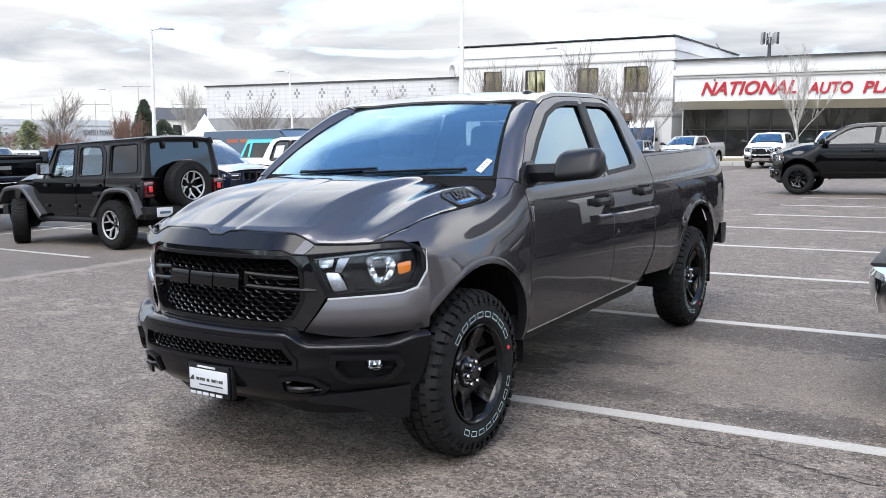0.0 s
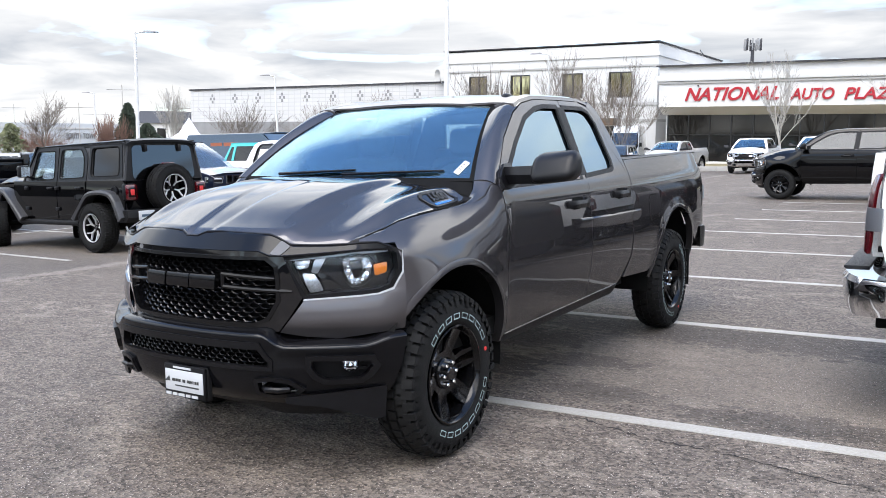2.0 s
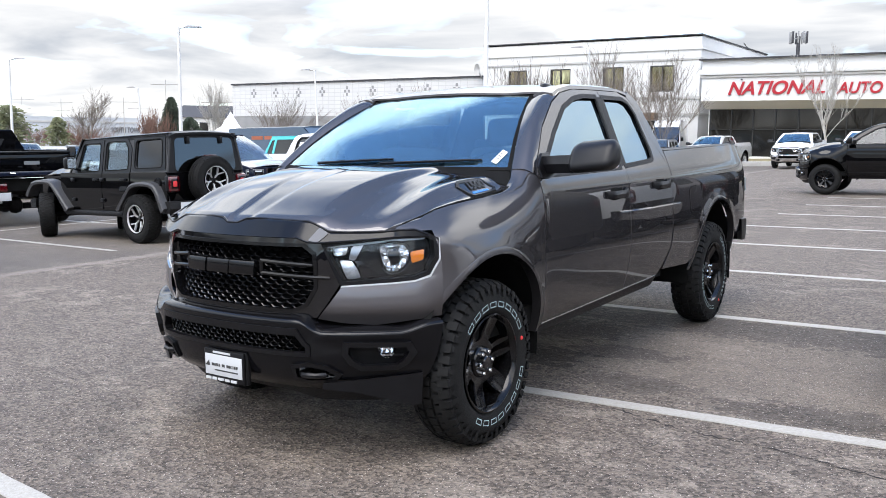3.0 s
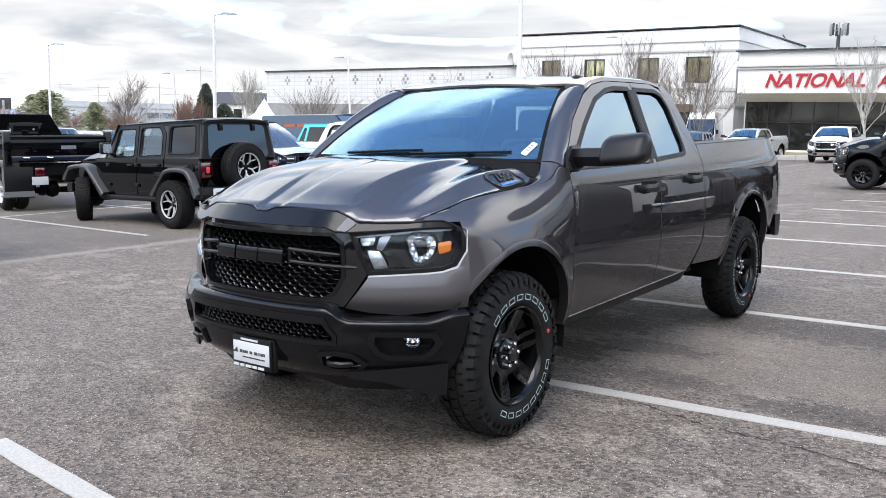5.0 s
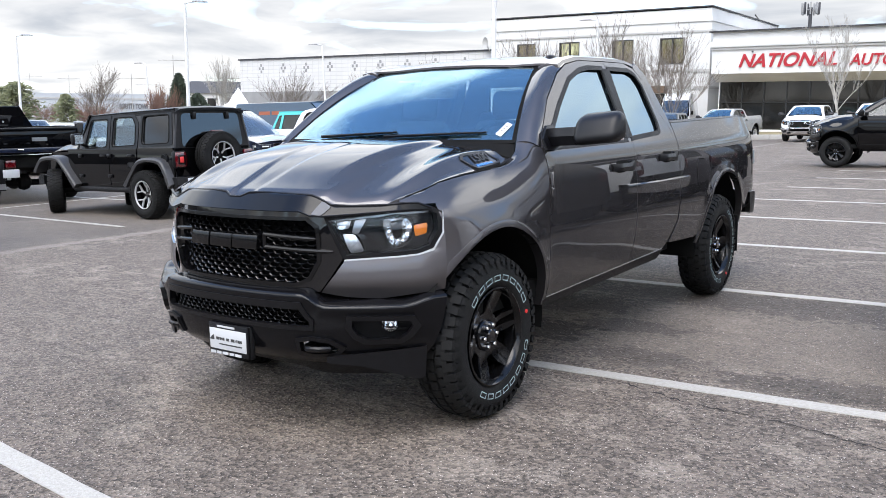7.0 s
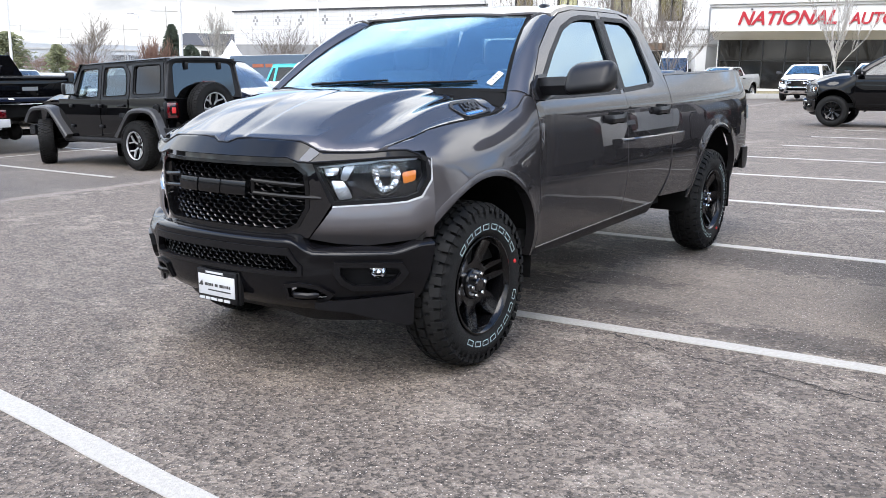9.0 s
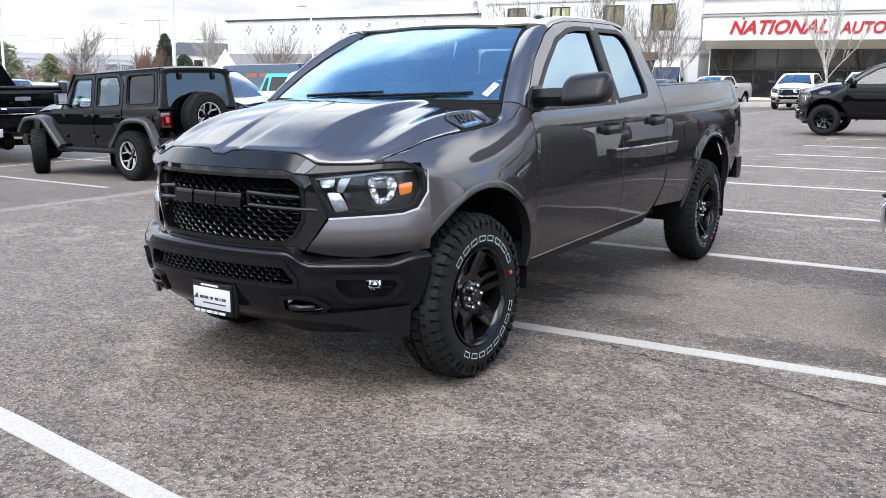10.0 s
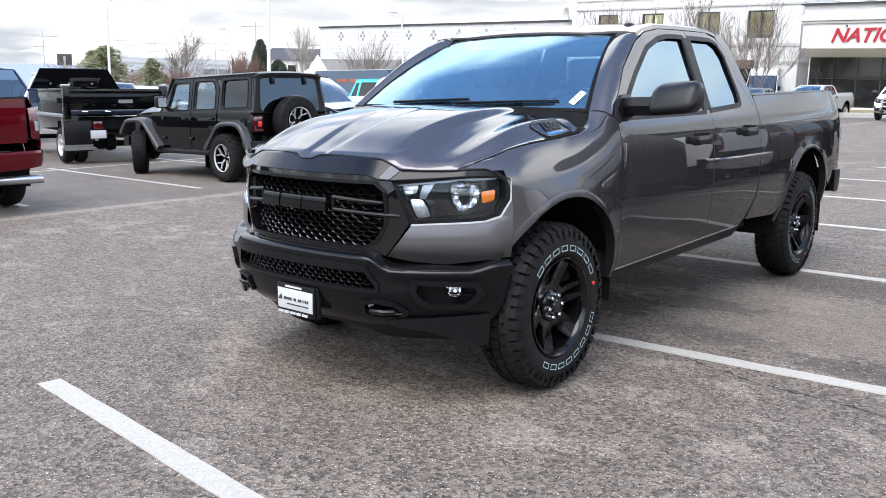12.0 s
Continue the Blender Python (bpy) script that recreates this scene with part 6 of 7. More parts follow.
    link("rear_bumper", sweep(rows), TEXTURED_BLACK, T)
    rows = [[(x, y + .14 * abs(x) ** 2, z) for y, z in ((-.72, .72), (-.80, .66), (-.78, .54), (-.60, .54), (-.60, .72))] for x in np.linspace(-.82, .82, 9)]
    link("front_bumper", sweep(rows), TEXTURED_BLACK, T)
    link("license_plate", boxed((.46, 3.925, .56), (.76, 3.94, .71), None, .004), PLATE_WHITE, T)
    link("plate_bar", boxed((.51, 3.937, .61), (.71, 3.944, .65)), VAN_BLUE, T)
    link("under_frame", boxed((-.55, -.5, .42), (.55, 3.6, .58)), DARK, T)
    link("cab_floor", boxed((-.76, .45, .58), (.76, 3.60, .70)), DARK, T)
    link("engine_bay", boxed((-.58, -.52, .60), (.58, .50, 1.04)), DARK, T)
    link("front_axle", tube([(-.75, 0, .42), (.75, 0, .42)], .05, 8), DARK, T)
    link("rear_axle", tube([(-.75, wb, .42), (.75, wb, .42)], .06, 8), DARK, T)
    link("dashboard", boxed((-.70, .84, 1.02), (.70, 1.06, 1.25), None, .04), CLOTH, T)
    link("rear_bench", boxed((-.6, 2.35, .9), (.6, 2.55, 1.5), None, .06), CLOTH, T)
    return T


def build_wagon(M, label, body, wheel, h=1.90, length=5.3, name="sport_utility_vehicle", belt=0.0):
    """A large upright family wagon: nose towards -y, front axle over the origin."""
    T = thing(name, M, label, "suv")
    wb, fo = 3.1, .95
    re = length - fo
    xo = lambda y, z: (1.0 - .22 * max(0, z - 1.12) / .75 - .05 * max(0, .75 - z)) - .16 * smooth(-.55, -fo, y)
    low = [(-.92, .60), (-.94, .98 + belt), (-.7, 1.08 + belt), (.55, 1.16 + belt), (1.0, 1.16 + belt), (1.3, 1.18), (re - .05, 1.18), (re, .60)] + arch_cut(wb, .42, .47) + arch_cut(0, .42, .47)
    side_sheet(T, "body_side", low, xo, body)
    wins = [[(.95, 1.20), (1.50, h - .12), (2.00, h - .11), (2.00, 1.21)], [(2.08, 1.21), (2.08, h - .11), (3.0, h - .11), (3.05, 1.22)], [(3.14, 1.22), (3.10, h - .12), (re - .42, h - .14), (re - .20, 1.24)]]
    side_sheet(T, "cabin_side", [(.52, 1.15), (1.38, h - .02), (re - .40, h - .02), (re - .04, 1.18)], xo, body, wins, (.3, .2))
    for wv in wins:
        side_sheet(T, "side_window", grown(wv, .012), lambda y, z: xo(y, z) - .012, TINT, (), (.4, .4), .005)
    link("roof", panel([(-.76, 1.36), (.76, 1.36), (.76, re - .38), (-.76, re - .38)], lambda x, y, d: Vector((x, y, h - .01 + .03 * (1 - (x / .8) ** 2) - d)), (.2, .5), thick=.04), body, T)
    wsf = lambda u, v, d: Vector((u * (.90 - .14 * v), .48 + .88 * v - .08 * (1 - u * u) + d * .5, 1.15 + belt + (h - 1.17 - belt) * v + .03 * math.sin(v * math.pi) - d))
    link("windscreen", panel([(-1, 0), (1, 0), (1, 1), (-1, 1)], wsf, (.25, .25), thick=.006), GLASS, T)
    link("hood", panel([(-.86, -.86), (.86, -.86), (.95, .55), (-.95, .55)], lambda x, y, d: Vector((x, y - .06 * (1 - (x / .9) ** 2), 1.03 + belt + .12 * smooth(-.95, .4, y) + .03 * smooth(.75, .5, abs(x)) - .05 * smooth(.75, .95, abs(x)) - d)), (.1, .1)), body, T)
    face = lambda x, z, d: Vector((x, -.96 + .14 * (x / .95) ** 2 + .25 * max(0, abs(x) - .75) + d, z + belt * smooth(.5, .85, z)))
    gr = [[(-.45 + .15 * i - .055, .86), (-.45 + .15 * i + .055, .86), (-.45 + .15 * i + .055, 1.0), (-.45 + .15 * i - .055, 1.0)] for i in range(7)]
    link("front_face", panel([(-.93, .50), (.93, .50), (.93, 1.03), (-.93, 1.03)], face, (.15, .2), gr), body, T)
    for g_ in gr:
        link("grille_slot_rim", panel(grown(g_, .012), lambda x, z, d: face(x, z, d - .012), (.3, .3), [grown(g_, -.012)], .02), CHROME, T)
        link("grille_slot", panel(g_, lambda x, z, d: face(x, z, d + .02), (.3, .3)), GLOSS_BLACK, T)
    for sg in (1, -1):
        hl = [(sg * a, b) for a, b in ((.57, .99), (.92, .99), (.92, .88), (.60, .86))]
        link("headlamp", panel(hl, lambda x, z, d: face(x, z, d - .012), (.1, .1), thick=.03), SATIN, T)
        link("headlamp_glass", panel(grown(hl, -.012), lambda x, z, d: face(x, z, d - .018), (.1, .1), thick=.01), BEZEL, T)
        link("headlamp_strip", panel([(sg * .62, .965), (sg * .90, .965), (sg * .90, .94), (sg * .62, .94)], lambda x, z, d: face(x, z, d - .024), (.1, .1), thick=.01), WHITE_LENS, T)
        link("tail_lamp", boxed((sg * .84 - .08, re - .10, .95), (sg * .84 + .08, re + .012, 1.15), None, .02), RED_LENS, T)
        mir = link("side_mirror", boxed((sg * 1.10 - .11, .82, 1.14), (sg * 1.10 + .11, .94, 1.30), None, .04, 3), body, T)
        link("mirror_arm", tube([(sg * .95, .90, 1.16), (sg * 1.05, .90, 1.18)], .03, 8), MATTE_BLACK, mir)
        place_wheel(wheel, T, sg * .86, 0, .40)
        place_wheel(wheel, T, sg * .86, wb, .40)
        link("front_seat", boxed((sg * .42 - .24, 1.42, .9), (sg * .42 + .24, 1.60, 1.60), None, .06), CLOTH, T)
    link("back_face", panel([(-.95, .55), (.95, .55), (.93, 1.18), (.76, h - .03), (-.76, h - .03), (-.93, 1.18)], lambda x, z, d: Vector((x, re - .02 - .36 * max(0, z - 1.18) / .7 - d, z)), (.3, .2)), body, T)
    link("lower_bumper", boxed((-.86, -.93, .40), (.86, -.70, .56), None, .05), MATTE_BLACK, T)
    link("under_body", boxed((-.80, -.7, .32), (.80, re - .15, .62)), DARK, T)
    link("dashboard", boxed((-.82, .62, .95), (.82, .95, 1.16), None, .05), CLOTH, T)
    return T


def build_van(M, label, body, wheel, h=2.5, length=5.9, bars=False):
    """A tall panel van: nose towards -y, front axle over the origin."""
    T = thing("panel_van", M, label, "van")
    re = length - .95
    xo = lambda y, z: (1.0 - .10 * max(0, z - 1.2) / 1.2) - .18 * smooth(-.4, -.95, y)
    pts = [(-.90, .50), (-.90, .95), (-.55, 1.15), (.55, h - .35), (1.0, h - .06), (re - .05, h - .06), (re, h - .25), (re, .50)] + arch_cut(3.3, .38, .43) + arch_cut(0, .38, .43)
    win = [(-.10, 1.20), (.55, h - .62), (1.0, h - .62), (1.05, 1.20)]
    side_sheet(T, "body_side", pts, xo, body, [win], (.3, .3))
    side_sheet(T, "side_window", grown(win, .012), lambda y, z: xo(y, z) - .012, TINT, (), (.4, .4), .005)
    link("roof", panel([(-.87, .95), (.87, .95), (.87, re - .03), (-.87, re - .03)], lambda x, y, d: Vector((x, y, h - .05 + .05 * (1 - (x / .9) ** 2) - d)), (.3, .6), thick=.04), body, T)
    wsf = lambda u, v, d: Vector((u * (.86 - .04 * v), -.50 + 1.45 * v - .08 * (1 - u * u), 1.15 + (h - 1.22) * v - d))
    link("windscreen", panel([(-1, 0), (1, 0), (1, .72), (-1, .72)], wsf, (.3, .3), thick=.006), GLASS, T)
    link("brow", panel([(-1, .72), (1, .72), (1, 1), (-1, 1)], wsf, (.3, .3), thick=.02), body, T)
    link("front_face", panel([(-.84, .45), (.84, .45), (.84, 1.18), (-.84, 1.18)], lambda x, z, d: Vector((x, -.95 + .12 * (x / .85) ** 2 + .45 * max(0, z - .95) / .23 * .9 + d, z)), (.2, .1)), body, T)
    link("grille", panel([(-.45, .62), (.45, .62), (.45, .82), (-.45, .82)], lambda x, z, d: Vector((x, -.965 + .12 * (x / .85) ** 2 + d, z)), (.2, .1)), MATTE_BLACK, T)
    link("back_face", panel([(-.95, .50), (.95, .50), (.85, h - .06), (-.85, h - .06)], lambda x, z, d: Vector((x, re - d, z)), (.4, .4)), body, T)
    for sg in (1, -1):
        link("headlamp", boxed((sg * .66 - .15, -.90, .80), (sg * .66 + .15, -.78, .98), None, .03), WHITE_LENS, T)
        link("side_mirror", boxed((sg * 1.08 - .09, .10, 1.25), (sg * 1.08 + .09, .20, 1.52), None, .03), MATTE_BLACK, T)
        place_wheel(wheel, T, sg * .84, 0, .38)
        place_wheel(wheel, T, sg * .84, 3.3, .38)
        if bars:
            for k, (y0, y1) in enumerate(((1.6, 2.1), (2.2, 2.9), (3.0, 3.6))):
                link("side_bar", boxed((sg * .935 - .012, y0, 1.90), (sg * .935 + .012, y1, 2.02)), ORANGE_PRINT, T, "plain orange printed bar")
    link("lower_bumper", boxed((-.84, -.97, .35), (.84, -.75, .60), None, .05), MATTE_BLACK, T)
    link("under_body", boxed((-.80, -.6, .30), (.80, re - .1, .55)), DARK, T)
    link("cab_bulkhead", boxed((-.85, 1.2, .5), (.85, 1.24, h - .1)), DARK, T)
    return T


def build_dump_truck(M, label, wheel, cab_paint):
    """A chassis-cab truck with a steel tipping body: nose towards -y, rear axle over the origin."""
    T = thing("dump_truck", M, label, "dump truck")
    steel = BLACK_PAINT
    W = 1.08
    link("bed_floor", boxed((-W, -2.7, 1.08), (W, .75, 1.16)), steel, T)
    for sg in (1, -1):
        side = link("bed_side", boxed((sg * W - .04, -2.7, 1.12), (sg * W + .04, .62, 1.62), None, .01), steel, T)
        link("bed_side_rail", boxed((sg * W - .06, -2.72, 1.60), (sg * W + .06, .66, 1.68), None, .015), steel, side)
        link("rub_rail", boxed((sg * (W + .04) - .02, -2.66, 1.05), (sg * (W + .04) + .02, .56, 1.13), None, .006), SATIN, side)
        link("corner_post", boxed((sg * W - .07, .60, 1.02), (sg * W + .07, .78, 1.74), None, .02), steel, T)
        link("post_cap", boxed((sg * W - .09, .62, 1.72), (sg * W + .09, .76, 1.78), None, .01), SATIN, T)
        flap = link("mud_flap", boxed((sg * .86 - .30, .62, .30), (sg * .86 + .30, .65, .98), None, .01), MATTE_BLACK, T)
        link("flap_bar", boxed((sg * .86 - .30, .65, .33), (sg * .86 + .30, .665, .45)), SATIN, flap, "plain grey bar on the mud flap")
        link("flap_bracket", boxed((sg * .86 + .30, .60, .34), (sg * .86 + .325, .66, 1.05)), SATIN, flap)
        for x in (.98, .70):
            place_wheel(wheel, T, sg * x, 0, .42)
        place_wheel(wheel, T, sg * .90, -4.0, .42)
        link("frame_rail", boxed((sg * .42 - .05, -4.6, .62), (sg * .42 + .05, .6, .86)), DARK, T)
    # headboard with slanted shoulders, tailgate
    link("headboard", panel([(-W, 1.10), (W, 1.10), (W, 1.70), (.82, 2.15), (-.82, 2.15), (-W, 1.70)], lambda x, z, d: Vector((x, -2.7 + d, z)), (.5, .4), thick=.06), steel, T)
    link("headboard_rim", tube([(-W, -2.68, 1.62), (-.82, -2.68, 2.15), (.82, -2.68, 2.15), (W, -2.68, 1.62)], .03, 6), steel, T)
    for x in (-.4, .15, .6):
        link("bolt", tube([(x, -2.64, 1.80), (x, -2.62, 1.80)], .025, 8), SATIN, T)
    gate = link("tailgate", boxed((-W + .05, .68, 1.14), (W - .05, .74, 1.66), None, .012), steel, T)
    link("gate_bar", boxed((-W + .05, .74, 1.58), (W - .05, .77, 1.66), None, .01), steel, gate)
    link("gate_band", boxed((-W + .05, .742, 1.12), (W - .05, .765, 1.22), None, .01), NAVY_PAINT, gate)
    link("gate_badge", boxed((-.35, .742, 1.36), (-.03, .752, 1.44)), SATIN, gate, "plain grey maker's plate")
    for x in (.72, .23):
        link("gate_handle", tube([(x - .06, .78, 1.18), (x + .06, .78, 1.19)], .015, 6), CHROME, gate)
    link("rear_sill", boxed((-.80, .50, .78), (.80, .62, 1.06), None, .02), DARK, T)
    link("tail_lamp", boxed((.32, .60, .78), (.53, .67, .96), None, .02), RED_LENS, T)
    link("license_plate", boxed((.26, .655, .58), (.60, .675, .76), None, .004), PLATE_WHITE, T)
    link("spare_differential", lathe([(-.16, .05), (-.1, .16), (0, .19), (.1, .16), (.16, .05)], 16, caps=True), DARK, T).location = (0, 0, .44)
    link("rear_axle", tube([(-.9, 0, .42), (.9, 0, .42)], .07, 8), DARK, T)
    link("front_axle", tube([(-.8, -4.0, .42), (.8, -4.0, .42)], .06, 8), DARK, T)
    xo = lambda y, z: 1.0 - .2 * max(0, z - 1.3) / .7
    cw = [(-3.85, 1.38), (-3.45, 1.92), (-3.0, 1.92), (-2.95, 1.38)]
    side_sheet(T, "cab_side", [(-4.9, .62), (-4.9, 1.20), (-4.2, 1.30), (-3.55, 2.02), (-2.85, 2.02), (-2.80, .62)] + arch_cut(-4.0, .45, .50, 20, 160), xo, cab_paint, [cw], (.4, .3))
    side_sheet(T, "cab_window", grown(cw, .01), lambda y, z: xo(y, z) - .012, GLASS, (), (.5, .5), .005)
    link("cab_roof", boxed((-.82, -3.6, 2.0), (.82, -2.82, 2.06), None, .02), cab_paint, T)
    link("cab_back", boxed((-.92, -2.86, .70), (.92, -2.80, 2.0)), cab_paint, T)
    link("cab_hood", boxed((-.90, -4.9, .80), (.90, -4.1, 1.24), None, .06), cab_paint, T)
    link("windscreen", strip([(-.86, -4.15, 1.28), (.86, -4.15, 1.28)], [(-.78, -3.58, 2.0), (.78, -3.58, 2.0)], .006), GLASS, T)
    return T


wheel_at = make_wheel("wheel", tyre_w=0.24)
wheel_off = make_wheel("wheel", outline_letters=False, rim=RIM_BLACK, tyre_w=.27, spokes=7, dense=True, lug=False, spoke_mat=ALU)
wheel_far = make_wheel("wheel", outline_letters=False, rim=ALU, tyre_w=.25, spokes=8, dense=False, lug=False)
wheel_dark = make_wheel("wheel", outline_letters=False, rim=RIM_BLACK, tyre_w=.28, spokes=8, dense=False, lug=True)
PATTERNS = [wheel_at, wheel_off, wheel_far, wheel_dark]

build_truck(pose(0.905, -0.975, 0, 0, 0, -0.92), "dark granite grey pickup truck with black wheels on asphalt", GRANITE, wheel_at)
build_offroader(pose(-11.16, 5.728, ground_z(-11.16), 1.0, 0, -93.4), "black four-door off-roader with spare wheel on its back", wheel_off)
build_truck(pose(-.30, 21.25, 0, 0, 0, -90), "black crew cab pickup truck parked across stall lines", BLACK_PAINT, wheel_dark, crew=1.0, detail=False, lip=GLOSS_BLACK, flare_mat=BLACK_PAINT)
build_truck(pose(-6.1, 44.0, -.10, 0, 0, 0), "white heavy-duty pickup truck with chrome bumper", WHITE_PAINT, wheel_far, crew=1.0, detail=False, lip=CHROME, grille_mat=CHROME, group="white pickups by the kerb")
build_truck(pose(-2.9, 45.0, -.05, 0, 0, 0), "white heavy-duty pickup truck with chrome bumper", WHITE_PAINT, wheel_far, crew=1.0, detail=False, lip=CHROME, grille_mat=CHROME, group="white pickups by the kerb")
build_truck(pose(-11.6, 46.5, -.2, 0, 0, -10), "silver extended cab pickup truck near the kerb", SILVER_PAINT, wheel_far, detail=False, lip=SATIN, grille_mat=CHROME)
build_truck(pose(8.37, 1.40, 0, 0, 0, 90) @ Matrix.Scale(1.03, 4), "white pickup truck with chrome rear bumper", WHITE_PAINT, wheel_far, crew=1.0, detail=False, lip=CHROME, rear_bumper=CHROME)
# the row beside the white pickup, mirrored in the grey truck's doors
build_wagon(pose(8.75, 4.55, 0, 0, 0, 90), "black large family wagon parked beside a white pickup", BLACK_PAINT, wheel_dark, h=1.92)
build_truck(pose(9.15, 7.65, 0, 0, 0, 90), "white crew cab pickup truck backed to the aisle", WHITE_PAINT, wheel_dark, crew=1.0, detail=False, lip=CHROME)
build_wagon(pose(8.85, 10.75, 0, 0, 0, 90), "dark grey large family wagon beside a white pickup", GRANITE, wheel_far, h=1.92)
build_wagon(pose(8.80, 13.85, 0, 0, 0, 90), "black large family wagon parked in a row", BLACK_PAINT, wheel_far, h=1.85)
red_truck = build_truck(pose(-11.64, .15, ground_z(-11.6), 1.0, 0, -93), "dark red pickup truck with painted rear bumper", RED_PAINT, wheel_dark, crew=1.0, detail=False, lip=RED_PAINT, rear_bumper=RED_PAINT)
link("tail_pipe", tube([(-.30, 4.50, .44), (-.45, 4.62, .44), (-.88, 4.70, .44)], .055, 12), SATIN, red_truck, "wide satin steel tail pipe")
build_truck(pose(-7.29, 10.63, ground_z(-7.29), -1.0, 0, 84.3), "white pickup truck with sticker in its window", WHITE_PAINT, wheel_far, detail=False, lip=CHROME, grille_mat=CHROME, sticker=True)
build_wagon(pose(-9.3, 8.45, ground_z(-9.3), -1.0, 0, 84.3), "dark navy large family wagon with chrome grille slots", NAVY_PAINT, wheel_far, belt=.17)
build_wagon(pose(-12.02, 15.47, -.24, 0, 0, 84.3), "teal boxy wagon parked behind a white pickup", TEAL_PAINT, wheel_far, h=1.98, length=4.6)
build_van(pose(-15.0, 18.0, -.25, 0, 0, 84.3), "grey-blue panel van with orange printed bars", VAN_BLUE, wheel_far, h=2.35, bars=True)
build_dump_truck(pose(-14.93, 6.39, -.25, 0, 0, -104), "black steel dump truck with white cab", wheel_far, WHITE_PAINT)
build_van(pose(-16.6, 54.5, .1, 0, 0, 12), "white high-roof panel van by the kerb", WHITE_PAINT, wheel_far, h=2.75)
build_wagon(pose(-11.8, 38.0, -.2, 0, 0, 10), "silver-blue wagon parked near the building", SILVER_PAINT, wheel_far, h=1.70)
build_wagon(pose(-24.0, 12.5, -.25, 0, 0, 84), "white sport utility vehicle parked in the far row", WHITE_PAINT, wheel_far, h=1.85)
build_wagon(pose(-25.0, 16.0, -.25, 0, 0, 84), "grey sport utility vehicle parked in the far row", SILVER_PAINT, wheel_far, h=1.75)
# out of view; added as a bright reflection for the off-roader's side
build_wagon(pose(-21.0, -3.4, -.25, 0, 0, -93), "unseen white sport utility vehicle beyond a red pickup", WHITE_PAINT, wheel_far, h=1.75)
build_van(pose(-23.8, 7.9, -.25, 0, 0, 84), "dark grey-blue panel van in the far row", VAN_BLUE, wheel_far, h=2.3)


# ---- buildings ----
STUCCO = mat("white_stucco", (0.60, 0.597, 0.585), 0.85, vary=0.06, scale=0.6, bump=0.2, bump_scale=30)
STUCCO_WARM = mat("cream_stucco", (0.72, 0.70, 0.66), 0.85, vary=0.06, scale=0.5)
TRIM_GREY = mat("grey_trim", (0.40, 0.395, 0.38), 0.8, vary=0.08, scale=1.0)
CAP = mat("dark_roof_cap", (0.035, 0.035, 0.04), 0.6)
BAND_GREY = mat("grey_block", (0.24, 0.24, 0.24), 0.85, vary=0.1, scale=0.8)
SIGN_RED = mat("red_sign_letters", (0.36, 0.012, 0.022), 0.4)
SIGN_GREY = mat("weathered_grey_letters", (0.13, 0.13, 0.135), 0.6)
# the mottled tone stands for surroundings mirrored in the store panes
DARK_GLASS = mat("dark_store_glass", (0.06, 0.058, 0.054), 0.05, 0.8, vary=0.7, scale=0.35)
OFFICE_GLASS = mat("bronze_office_glass", (0.34, 0.29, 0.18), 0.05, 1.0, vary=0.5, scale=0.6)
MULLION = mat("dark_mullion", (0.02, 0.02, 0.02), 0.4)
BROWN = mat("brown_beam", (0.13, 0.085, 0.055), 0.7, vary=0.2, scale=2)
CONCRETE = mat("kerb_concrete", (0.36, 0.35, 0.33), 0.85, vary=0.12, scale=1.5)
DRY_GRASS = mat("dry_winter_grass", (0.20, 0.165, 0.085), 0.95, vary=0.35, scale=2.5, bump=0.6, bump_scale=25)


def block_mat():
    m = mat("painted_block_wall", (0.60, 0.595, 0.58), 0.85)
    n, l = m.node_tree.nodes, m.node_tree.links
    tc, br = n.new("ShaderNodeTexCoord"), n.new("ShaderNodeTexBrick")
    mp = n.new("ShaderNodeMapping")
    mp.inputs["Rotation"].default_value = (radians(-90), 0, 0)
    l.new(tc.outputs["Object"], mp.inputs["Vector"])
    l.new(mp.outputs[0], br.inputs["Vector"])
    br.offset = 0.0
    br.inputs["Scale"].default_value = 1.0
    br.inputs["Brick Width"].default_value, br.inputs["Row Height"].default_value = 0.82, 0.41
    br.inputs["Mortar Size"].default_value = 0.03
    br.inputs["Color1"].default_value, br.inputs["Color2"].default_value = (0.56, 0.556, 0.548, 1), (0.53, 0.526, 0.518, 1)
    br.inputs["Mortar"].default_value = (0.45, 0.446, 0.438, 1)
    l.new(br.outputs[0], n["Principled BSDF"].inputs["Base Color"])
    return m


BLOCK = block_mat()
LEAN = 1.2


def building(name, x, y, label):
    return thing(name, pose(x, y, -.3, 0, LEAN, 0), label, "building", kind="")


def sign(T, body, x0, x1, z0, h, y, m, shear):
    bm = text_mesh(body, 1.0, .06, shear, .02)
    xs, zs = [v.co.x for v in bm.verts], [v.co.y for v in bm.verts]
    for v in bm.verts:
        v.co = Vector((x0 + (v.co.x - min(xs)) / (max(xs) - min(xs)) * (x1 - x0), y - v.co.z, z0 + (v.co.y - min(zs)) / (max(zs) - min(zs)) * h))
    link("sign_letters", bm, m, T, "red raised sign letters " + body.lower())


